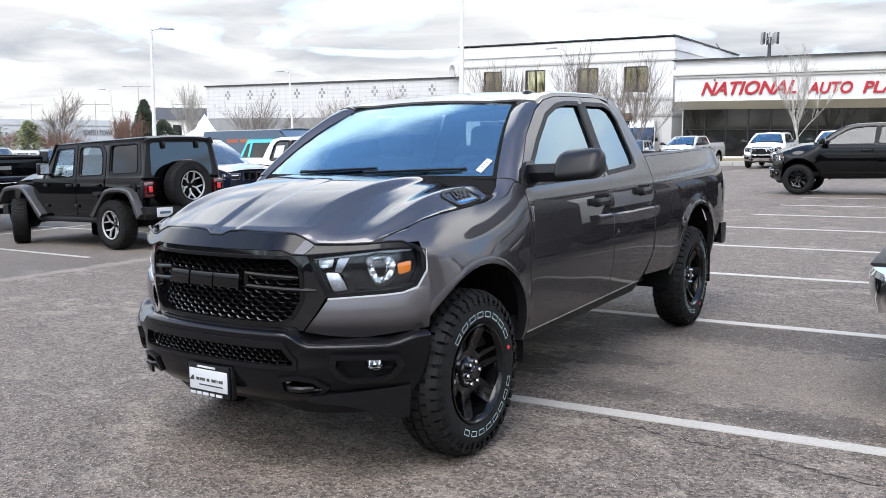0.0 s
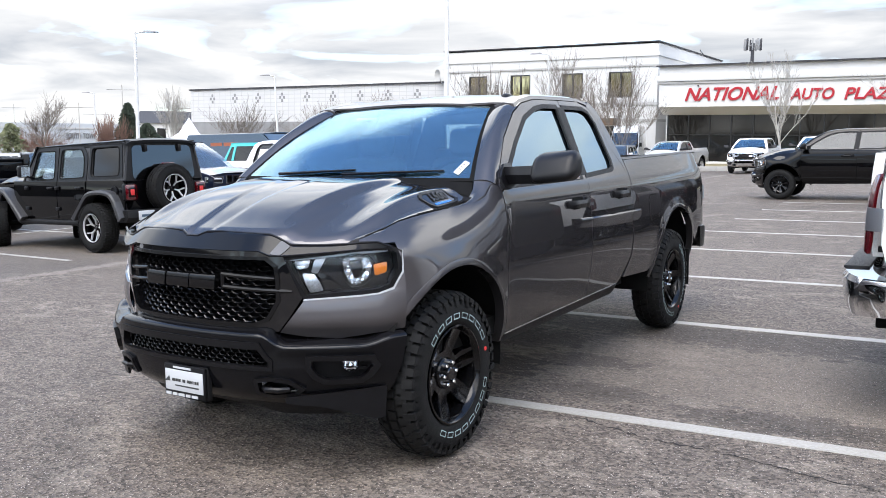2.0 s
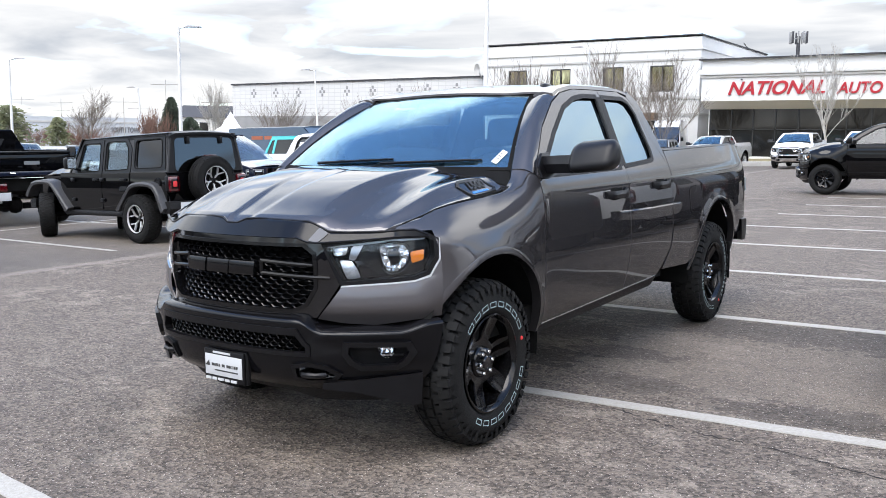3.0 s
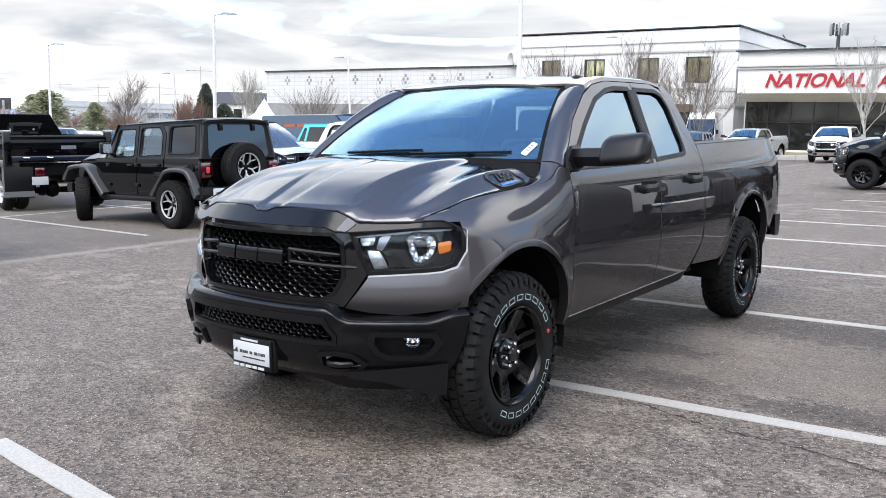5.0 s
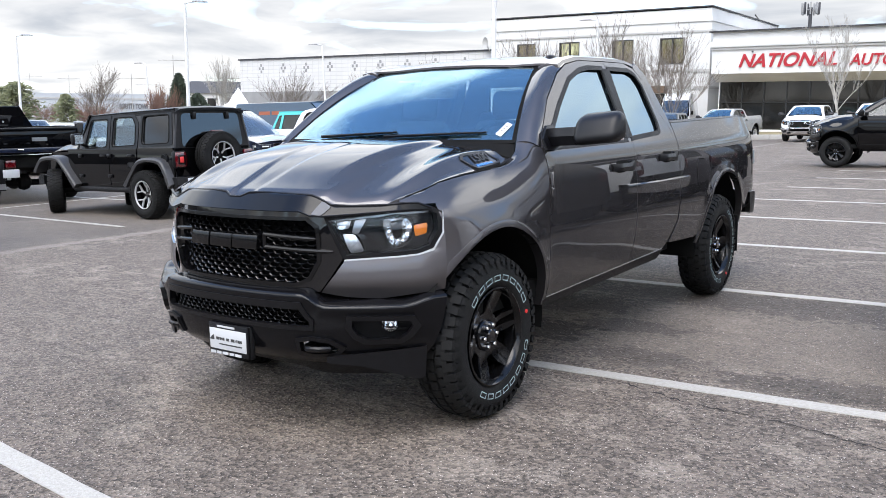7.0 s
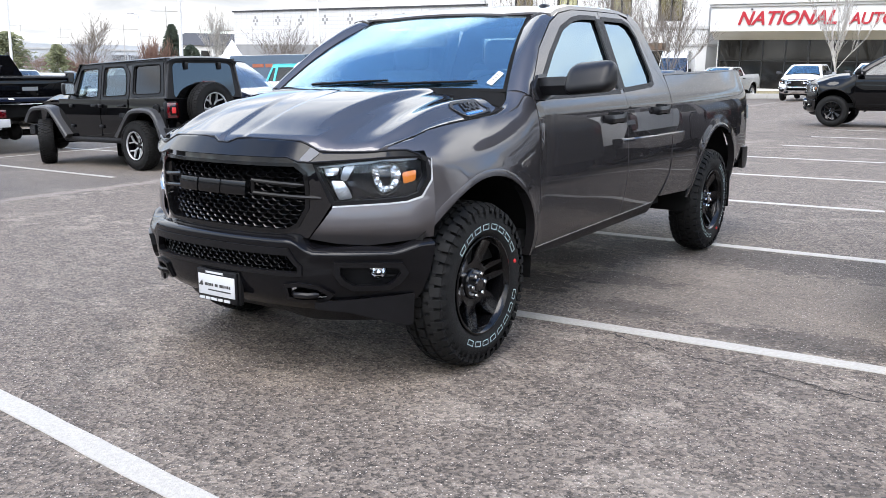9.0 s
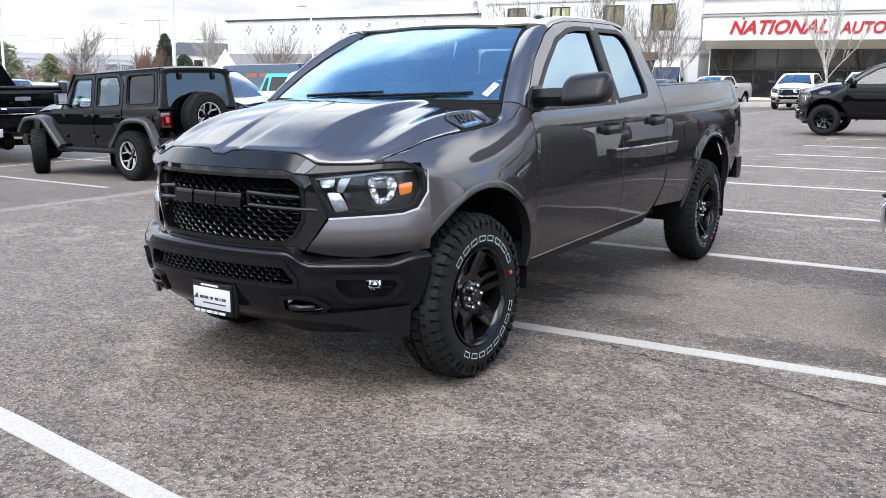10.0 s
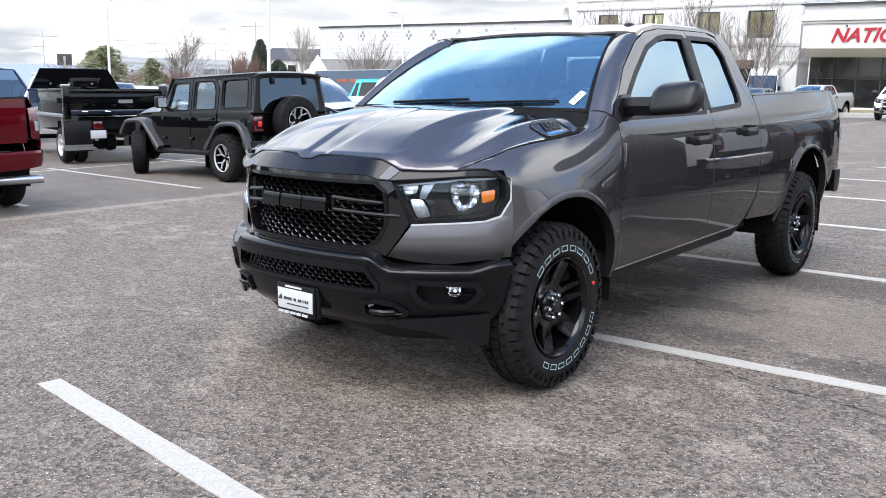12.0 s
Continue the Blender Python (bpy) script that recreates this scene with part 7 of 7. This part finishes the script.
def build_plaza():
    T = building("auto_plaza", 0, 58, "low white storefront with red raised letters")
    L, R = -15.4, 26
    link("upper_wall", boxed((L, 0, 4.15), (R, 9, 7.0)), STUCCO, T)
    link("cornice", boxed((L - .15, -.18, 5.95), (R, .05, 6.35), None, .03), STUCCO, T)
    link("ledge", boxed((L - .10, -.10, 5.78), (R, .05, 5.92)), TRIM_GREY, T)
    link("roof_cap", boxed((L - .2, -.25, 7.0), (R, 9, 7.09)), CAP, T)
    link("soffit", sweep([[(x, 0, 4.16), (x, 1.2, 3.60), (x, 1.2, 4.7), (x, .2, 4.7)] for x in (L, R)]), STUCCO_WARM, T)
    link("back_wall", boxed((L + .2, 1.35, 0), (R, 18, 6.9)), STUCCO_WARM, T)
    link("knee_wall", boxed((L + .3, 1.18, 0), (R, 1.34, .28)), STUCCO_WARM, T)
    pitch = 1.52
    n = int((R - L) / pitch)
    for i in range(n):
        x = L + .35 + i * pitch
        w = link("shop_window", boxed((x + .05, 1.28, .28), (x + pitch - .03, 1.31, 3.60)), DARK_GLASS, T)
        link("window_bar", boxed((x - .03, 1.22, .28), (x + .05, 1.34, 3.60)), MULLION, w)
    link("window_rail", boxed((L + .3, 1.22, 2.15), (R, 1.30, 2.21)), MULLION, T)
    sign(T, "NATIONAL", -13.5, -7.15, 4.55, .92, -.02, SIGN_RED, .32)
    sign(T, "AUTO", -6.45, -3.72, 4.53, .76, -.02, SIGN_RED, .22)
    sign(T, "PLAZA", -3.12, .25, 4.51, .76, -.02, SIGN_RED, .22)
    link("wall_lamp", tube([(-12.6, 0, 5.6), (-12.6, -.12, 5.6)], .06, 8), CAP, T)
    return T


def build_office():
    T = building("office_building", -26.3, 62, "white two-storey office building with bronze windows")
    L, R = -9.5, 9.5
    wins = [(-7.1, -5.3), (-3.1, -1.25), (1.6, 3.4), (5.55, 7.5)]
    holes = [[(a, 5.62), (b, 5.62), (b, 7.62), (a, 7.62)] for a, b in wins]
    low = [[(a - .3, 1.4), (b + .3, 1.4), (b + .3, 3.4), (a - .3, 3.4)] for a, b in wins]
    link("front_wall", panel([(L, 0), (R, 0), (R, 9.8), (L, 9.8)], lambda x, z, d: Vector((x, d, z)), (4, 3), holes + low, .3), STUCCO, T)
    link("side_wall", boxed((R - .3, .3, 0), (R, 20, 9.8)), STUCCO, T)
    link("left_wall", boxed((L, .3, 0), (L + .3, 20, 9.8)), STUCCO, T)
    link("roof", boxed((L, 0, 9.7), (R, 20, 9.8)), CAP, T)
    for z0, z1, o, m in ((9.80, 9.88, .10, CAP), (8.75, 9.05, .14, STUCCO), (7.98, 8.12, .08, TRIM_GREY), (8.12, 8.75, .05, STUCCO), (5.02, 5.22, .08, TRIM_GREY), (3.75, 3.95, .06, TRIM_GREY)):
        link("wall_band", boxed((L - o, -o, z0), (R + o, .02, z1)), m, T)
        link("wall_band", boxed((R - .02, .022, z0), (R + o, 20, z1)), m, T)
    for hs, m in ((holes, OFFICE_GLASS), (low, DARK_GLASS)):
        for h in hs:
            (a, z0), (b, _), (_, z1) = h[0], h[1], h[2]
            w = link("window", boxed((a - .02, .16, z0), (b + .02, .19, z1)), m, T)
            link("window_frame", panel(grown(h, .02), lambda x, z, d: Vector((x, .02 + d, z)), (5, 5), [grown(h, -.09)], .12), MULLION, w)
            link("window_bar", boxed(((a + b) / 2 - .05, .05, z0), ((a + b) / 2 + .05, .16, z1)), MULLION, w)
    link("entry_beam", boxed((3.2, -1.0, 3.45), (6.4, -.2, 4.0)), BROWN, T)
    for x in (-9.0, 9.0):
        link("roof_ladder", tube([(R - .1, 14, 9.8), (R - .3, 13, 10.3)], .05, 6), TRIM_GREY, T)
    return T


def build_warehouse():
    T = building("warehouse", -54.8, 66, "long white block warehouse with grey base")
    link("block_wall", boxed((-16.8, 0, 4.55), (16.8, 14, 8.05)), BLOCK, T)
    link("base_wall", boxed((-16.8, .03, 0), (16.8, 14, 4.55)), BAND_GREY, T)
    link("roof_cap", boxed((-16.95, -.12, 8.05), (16.8, 14, 8.2)), CAP, T)
    for i in range(9):
        x = -13.4 + i * 3.37
        for dx, dz in ((0, .34), (0, -.34), (.26, 0), (-.26, 0)):
            link("diamond_tile", boxed((x + dx - .13, -.02, 7.08 + dz - .15), (x + dx + .13, .02, 7.08 + dz + .15)), BAND_GREY, T)
    link("dish_arm", tube([(16.4, -.1, 7.9), (16.3, -.5, 8.5)], .05, 6), TRIM_GREY, T)
    dish = lathe([(0, .02), (.05, .3), (.16, .55), (.17, .55), (.03, .3)], 20)
    d = link("roof_dish", dish, TRIM_GREY, T)
    d.matrix_basis = Matrix.Translation((16.3, -.6, 8.7)) @ Matrix.Rotation(radians(-120), 4, "Z")
    return T


def from_eye(dx, dy, dist):
    return 4.0 + dx * dist, -4.67 + dy * dist


def build_far():
    x, y = from_eye(-.816, .578, 165)
    T = thing("mall_building", pose(x, y, -.3, 0, LEAN, 54), "pale grey mall wall with dark letters", "building")
    link("mall_wall", boxed((-17, 0, 0), (11, 20, 6.6)), mat("pale_metal_wall", (.40, .42, .44), .7, vary=.08, scale=.5), T)
    link("mall_band", boxed((-17, -.1, 5.6), (11, .02, 5.9)), TRIM_GREY, T)
    sign(T, "SOUTH TOWN", 1.3, 6.4, 4.0, .95, -.1, SIGN_GREY, .1)
    x, y = from_eye(-.748, .664, 150)
    T = thing("dark_roof_house", pose(x, y, -.3, 0, LEAN, 48), "beige building with dark pitched roof", "building")
    link("wall", boxed((-5.5, 0, 0), (7.5, 8, 6.2)), STUCCO_WARM, T)
    link("roof", sweep([[(a, -.4, 6.1), (a, 8.4, 6.1), (a + b, 4, 8.2)] for a, b in ((-6, 1.8), (8, -1.8))]), mat("dark_shingle", (.05, .05, .055), .8, vary=.2), T)
    for k in range(4):
        w = link("window", boxed((-4.5 + k * 3, -.06, 3.6), (-3.3 + k * 3, .03, 5.2)), DARK_GLASS, T)
        link("window_frame", boxed((-4.6 + k * 3, -.03, 3.5), (-3.2 + k * 3, .02, 5.3)), CAP, w)
    x, y = from_eye(-.7325, .6807, 78)
    T = thing("canopy_tent", pose(x, y, -.25, 0, LEAN, 40), "white pointed canopy tent", "tent")
    bm = bmesh.new()
    apex = bm.verts.new((0, 0, 4.5))
    n = 16
    ring, low = [], []
    for i in range(n):
        a = i / n * math.tau + math.pi / 4
        r = 2.1 / max(abs(math.cos(a)), abs(math.sin(a)))
        ring.append(bm.verts.new((r * .35 * math.cos(a), r * .35 * math.sin(a), 3.2)))
        low.append(bm.verts.new((r * math.cos(a), r * math.sin(a), 2.2)))
    for i in range(n):
        j = (i + 1) % n
        bm.faces.new((apex, ring[i], ring[j]))
        bm.faces.new((ring[i], low[i], low[j], ring[j]))
    link("tent_roof", bm, mat("white_canvas", (.78, .78, .78), .7, vary=.04), T)
    for sx in (-2.0, 2.0):
        for sy in (-2.0, 2.0):
            link("tent_pole", tube([(sx, sy, 0), (sx, sy, 2.25)], .04, 6), SATIN, T)
    # pale hills on the horizon, their distance haze put into the blue-grey colour
    rnd = random.Random(12)
    bm = bmesh.new()
    prev = None
    hn = 90
    for i in range(hn + 1):
        a = radians(20 + 80 * i / hn)
        d = 2600
        px, py = -math.sin(a) * d, math.cos(a) * d
        h = 62 + 22 * noise.noise(Vector((i * .13, 3.1, 0))) + 8 * noise.noise(Vector((i * .5, 7.7, 0)))
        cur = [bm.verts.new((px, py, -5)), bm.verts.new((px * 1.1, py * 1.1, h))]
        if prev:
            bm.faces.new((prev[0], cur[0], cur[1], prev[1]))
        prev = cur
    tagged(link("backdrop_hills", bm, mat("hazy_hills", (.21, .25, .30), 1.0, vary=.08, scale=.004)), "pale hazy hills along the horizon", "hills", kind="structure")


build_plaza()
build_office()
build_warehouse()
build_far()


# ---- kerb, planting strip ----
def build_strip():
    bm = boxed((-60, 49.6, -.4), (40, 57.9, .10), None, 0)
    tagged(link("planting_strip", bm, DRY_GRASS), "dry winter grass strip along the storefront", "grass strip", kind="structure")
    for i in range(34):
        x = -60 + i * 3.0
        tagged(link("kerb", boxed((x, 49.25, -.4), (x + 2.98, 49.58, .13), None, .02), CONCRETE), "pale concrete kerb along the grass strip", "kerb", "kerb stones", "structure")


build_strip()


# ---- lamps and poles ----
POLE = mat("white_pole", (0.62, 0.62, 0.61), 0.45, vary=0.05, scale=2)


def build_lamp(x, y, h, turn, group="parking lot lamps", small=False):
    T = thing("street_lamp", pose(x, y, -.3, 0, LEAN, turn), "white steel parking lot lamp with flat head", "street lamp", group)
    r = .065 if small else .10
    link("pole", tube([(0, 0, 0), (0, 0, h * .5), (0, 0, h)], [r * 1.25, r, r * .8], 10), POLE, T)
    link("base_plate", lathe([(0, .001), (0, .32), (.55, .30), (.60, .001)], 16), CONCRETE, T).matrix_basis = Matrix.Rotation(radians(-90), 4, "Y")
    arm = link("arm", tube([(0, 0, h - .06), (.35, 0, h + .02), (.55, 0, h + .03)], [.05, .045, .04], 8), POLE, T)
    rows = [[(xx, -w, h + .02), (xx, -w * .8, h + .02 + t), (xx, w * .8, h + .02 + t), (xx, w, h + .02)] for xx, w, t in ((.42, .12, .06), (.60, .20, .09), (1.10, .20, .07), (1.28, .14, .03))]
    link("lamp_head", sweep(rows), mat_lamp_head, arm)
    return T


mat_lamp_head = mat("grey_lamp_head", (.22, .22, .23), .5)
for dx, dy, dist, turn, h in ((-.8631, .505, 76, 33, 8.45), (-.7677, .6408, 53, 40, 8.45), (-.6634, .7483, 83, 228, 8.5), (-.4056, .9141, 64.5, 200, 8.4), (-.5115, .8593, 38, 30, 10.0), (-.7926, .6097, 110, 220, 8.5)):
    x, y = from_eye(dx, dy, dist)
    build_lamp(x, y, h, turn)


def build_utility_pole(dx, dy, dist, h, arms=2):
    x, y = from_eye(dx, dy, dist)
    T = thing("utility_pole", pose(x, y, -.3, 0, LEAN, 40), "thin grey power line pole with crossarms", "utility pole", "power line poles")
    link("pole", tube([(0, 0, 0), (0, 0, h)], [.09, .05], 8), CONCRETE, T)
    for k in range(arms):
        link("crossarm", tube([(-2.2 + .6 * k, 0, h - .7 - 1.6 * k), (2.2 - .6 * k, 0, h - .7 - 1.6 * k)], .05, 6), CONCRETE, T)


for dx, dy, dist, h, arms in ((-.8385, .5449, 190, 11.0, 2), (-.8035, .5953, 150, 9.3, 1), (-.7935, .6086, 170, 9.0, 1), (-.777, .6295, 140, 11.5, 1), (-.7415, .671, 120, 7.9, 1), (-.893, .45, 150, 10.0, 2), (-.858, .5136, 180, 11, 2)):
    build_utility_pole(dx, dy, dist, h, arms)


def build_mast():
    T = thing("cell_mast", pose(-13.6, 80, 0, 0, LEAN, 0), "grey cell mast with white antenna panels", "mast")
    link("pole", tube([(0, 0, 0), (0, 0, 10.6)], .16, 10), CAP, T)
    link("ring", tube([(-.6, 0, 10.4), (.6, 0, 10.4)], .05, 6), BAND_GREY, T)
    link("ring", tube([(0, -.6, 10.4), (0, .6, 10.4)], .05, 6), BAND_GREY, T)
    for i in range(9):
        a = i / 9 * math.tau
        link("antenna_panel", boxed((-.08, -.06, 9.95), (.08, .06, 11.0), Matrix.Translation((.72 * math.cos(a), .72 * math.sin(a), 0)) @ Matrix.Rotation(a, 4, "Z"), .02), BAND_GREY if i % 3 else CAP, T)


build_mast()
x, y = from_eye(-.884, .467, 120)
sign_board = thing("billboard", pose(x, y, -.3, 0, LEAN, 60), "small black billboard on a post", "billboard")
link("post", tube([(0, 0, 0), (0, 0, 5.4)], .2, 8), TRIM_GREY, sign_board)
link("board", boxed((-.85, -.15, 4.3), (.85, .15, 5.7), None, .02), CAP, sign_board)


# ---- trees ----
BARK_PALE = mat("pale_bark", (0.36, 0.34, 0.31), 0.9, vary=0.2, scale=6)
BARK_GREY = mat("grey_bark", (0.17, 0.145, 0.125), 0.9, vary=0.25, scale=5)
BARK_RED = mat("reddish_twigs", (0.20, 0.12, 0.09), 0.9, vary=0.25, scale=4)
NEEDLE = mat("dark_needles", (0.030, 0.042, 0.026), 0.9, vary=0.4, scale=3)
NEEDLE_DRY = mat("olive_needles", (0.15, 0.16, 0.085), 0.9, vary=0.4, scale=3)


def bare_tree(seed, h, spread, trunk_m, twig_m, trunk_h=.28, name="bare_tree", label="", upright=.55, r0=None, group="", arm=.52, limbs=8, fork=6):
    """A leafless tree: tapered trunk, limbs forking again and again into fine twigs."""
    rnd = random.Random(seed)
    T = thing(name, Matrix.Identity(4), label, "tree", group)
    trunk, twigs = bmesh.new(), bmesh.new()
    r0 = r0 or h * .014

    shares = (trunk_h, arm, arm * .6, arm * .34, arm * .18)

    def grow(p, d, length, r, level):
        n = 5 if level < 3 else 3
        pts, rs = [p], [r]
        for i in range(n):
            d = (d + Vector((rnd.uniform(-.13, .13), rnd.uniform(-.13, .13), rnd.uniform(-.02, .10) * upright))).normalized()
            p = p + d * length / n
            pts.append(p)
            rs.append(r * (1 - .62 * (i + 1) / n))
        add_tube(trunk if level < 2 else twigs, pts, rs, 6 if level < 2 else 3, cap=False)
        if level >= 4:
            return
        kids = (limbs, fork, fork - 1, 2 if fork > 4 else 1)[level]
        for k in range(kids):
            t = rnd.uniform(.25, 1.0) if level else rnd.uniform(.55 if trunk_h < .4 else .3, 1.0)
            i = min(n, max(1, int(round(t * n))))
            a = rnd.uniform(0, math.tau) if level else (k + rnd.uniform(-.3, .3)) / kids * math.tau
            out = Vector((math.cos(a), math.sin(a), 0))
            lean_ = rnd.uniform(.25, 1.0) if level == 0 else rnd.uniform(.4, 1.0)
            nd = (d * (.75 if level else .2) + out * lean_ * spread * (.9 if level == 0 else .75) + Vector((0, 0, upright * rnd.uniform(.5, 1.0)))).normalized()
            grow(pts[i], nd, h * shares[level + 1] * rnd.uniform(.7, 1.1), max(.013, rs[i] * (.55 if level else .5)), level + 1)
        grow(pts[-1], d, h * shares[level + 1] * rnd.uniform(.8, 1.05), max(.013, rs[-1] * .9), level + 1)

    grow(Vector((0, 0, 0)), Vector((0, 0, 1)), h * trunk_h, r0, 0)
    top = max(v.co.z for v in twigs.verts)
    for bm in (trunk, twigs):
        for v in bm.verts:
            v.co.z *= h / top
    link("trunk", trunk, trunk_m, T)
    link("twig_crown", twigs, twig_m, T)
    return T


def conifer(seed, h, w, m, label, ragged=.25):
    rnd = random.Random(seed)
    T = thing("conifer_tree", Matrix.Identity(4), label, "tree", "conifers")
    link("trunk", tube([(0, 0, 0), (0, 0, h * .9)], [h * .022, .02], 7), BARK_GREY, T)
    bm = bmesh.new()
    for k in range(4200 if ragged < .5 else 2600):
        t = rnd.random() ** .8
        z = h * (.08 + .92 * t)
        a = rnd.uniform(0, math.tau)
        lay = 1 - ragged * (1 + math.sin(a * 3 + t * 23)) / 2
        tier = 1 - ragged * .6 * ((t * 9 + math.sin(a * 2) * .3) % 1.0)
        r = w * 1.25 * ((1 - t) ** .75 if ragged < .5 else (1 - t) ** .5 * smooth(-.1, .35, t)) * lay * tier * rnd.uniform(.2, 1.0) ** .6 + .05
        p = Vector((r * math.cos(a), r * math.sin(a), z))
        s = h * .030 * rnd.uniform(.6, 1.5)
        d = Vector((math.cos(a), math.sin(a), rnd.uniform(-.4, .5))).normalized() * s
        sd = Vector((-math.sin(a), math.cos(a), rnd.uniform(-.3, .3))) * s * .5
        v = [bm.verts.new(q) for q in (p - d * .5 - sd, p - d * .5 + sd, p + d, p + Vector((0, 0, s * .5)))]
        bm.faces.new((v[0], v[1], v[2]))
        bm.faces.new((v[0], v[3], v[2]))
        bm.faces.new((v[1], v[2], v[3]))
    link("crown", bm, m, T, recalc=False)
    return T


def at_place(T, x, y, turn=0, s=1.0):
    T.matrix_world = pose(x, y, -.3 if y < 49 else 0, 0, LEAN, turn) @ Matrix.Scale(s, 4)
    return T


young = bare_tree(3, 7.3, .62, BARK_PALE, BARK_PALE, .62, label="pale-barked leafless young tree before the storefront", upright=.9, arm=.34, limbs=10, fork=4)
at_place(young, -5.9, 52.5)
at_place(bare_tree(21, 7.5, .62, BARK_PALE, BARK_PALE, .62, label="pale-barked leafless young tree before the storefront", upright=.8, arm=.34, limbs=10, fork=4), 1.4, 52.5)
wide = bare_tree(8, 7.0, .95, BARK_GREY, BARK_GREY, .16, label="leafless grey tree with a spreading crown", upright=.5, group="leafless trees by the warehouse")
at_place(wide, -58.4, 60.0)
for i, (x_, y_, h_, t_) in enumerate(((-48.2, 60.5, .96, 70), (-40.2, 59.5, 1.0, 150))):
    c_ = copy_thing(wide, Matrix.Identity(4))
    at_place(c_, x_, y_, t_, h_)
big = bare_tree(14, 8.6, .8, BARK_GREY, BARK_GREY, .2, label="leafless grey-brown tree by the office", upright=.6, group="leafless trees by the office")
at_place(big, -20.9, 55.0)
at_place(copy_thing(big, Matrix.Identity(4)), -15.8, 51.5, 100, .86)
at_place(bare_tree(17, 8.3, .4, BARK_GREY, BARK_GREY, .3, label="slim leafless tree by the office", upright=1.0), -29.2, 57.0)
left_tree = bare_tree(5, 8.4, .85, BARK_GREY, BARK_GREY, .70, label="leafless grey tree with a rounded crown", upright=.38, arm=.30, limbs=20, fork=5)
at_place(left_tree, *from_eye(-.8246, .5657, 108))
at_place(bare_tree(29, 7.6, .4, BARK_PALE, BARK_PALE, .3, label="slim leafless tree before a dark-roofed house", upright=1.0), *from_eye(-.7425, .6698, 88))
for i, (dx, dy, dist, h_) in enumerate(((-.8187, .574, 112, 4.2), (-.828, .5606, 118, 4.4), (-.832, .5548, 118, 4.6), (-.872, .4895, 95, 5.2), (-.85, .5268, 120, 5.0), (-.880, .475, 105, 5.0))):
    at_place(bare_tree(40 + i, h_, .9, BARK_RED, BARK_RED, .12, label="low leafless shrub tree with reddish twigs", upright=.5, group="shrub trees on the lot edge"), *from_eye(dx, dy, dist))
at_place(bare_tree(50, 5.4, .5, BARK_RED, BARK_RED, .06, label="brown leafless bushy tree beside dark conifers", upright=1.0), *from_eye(-.7835, .6214, 86))
at_place(bare_tree(51, 5.2, .5, BARK_RED, BARK_RED, .06, label="brown leafless bushy tree beside dark conifers", upright=1.0), *from_eye(-.7880, .6157, 87))
for seed, h_, w_, m_, d_, lab in ((1, 5.9, 1.7, NEEDLE, (-.7735, .6338, 88), "dense dark green conifer"), (3, 4.0, 2.6, NEEDLE, (-.7615, .6482, 86), "dense dark green conifer"),
                                  (4, 3.7, 1.5, NEEDLE_DRY, (-.8405, .5418, 66), "small ragged olive green conifer"), (6, 5.0, 3.0, NEEDLE_DRY, (-.8640, .5035, 78), "wide ragged olive green pine"), (7, 4.7, 2.6, NEEDLE_DRY, (-.8700, .4930, 80), "wide ragged olive green pine")):
    at_place(conifer(seed, h_, w_, m_, lab, .25 if seed < 4 else .6), *from_eye(*d_), 0)


def drop(ob):
    for o in [*ob.children_recursive, ob]:
        bpy.data.objects.remove(o)


for pattern_wheel in PATTERNS:
    drop(pattern_wheel)
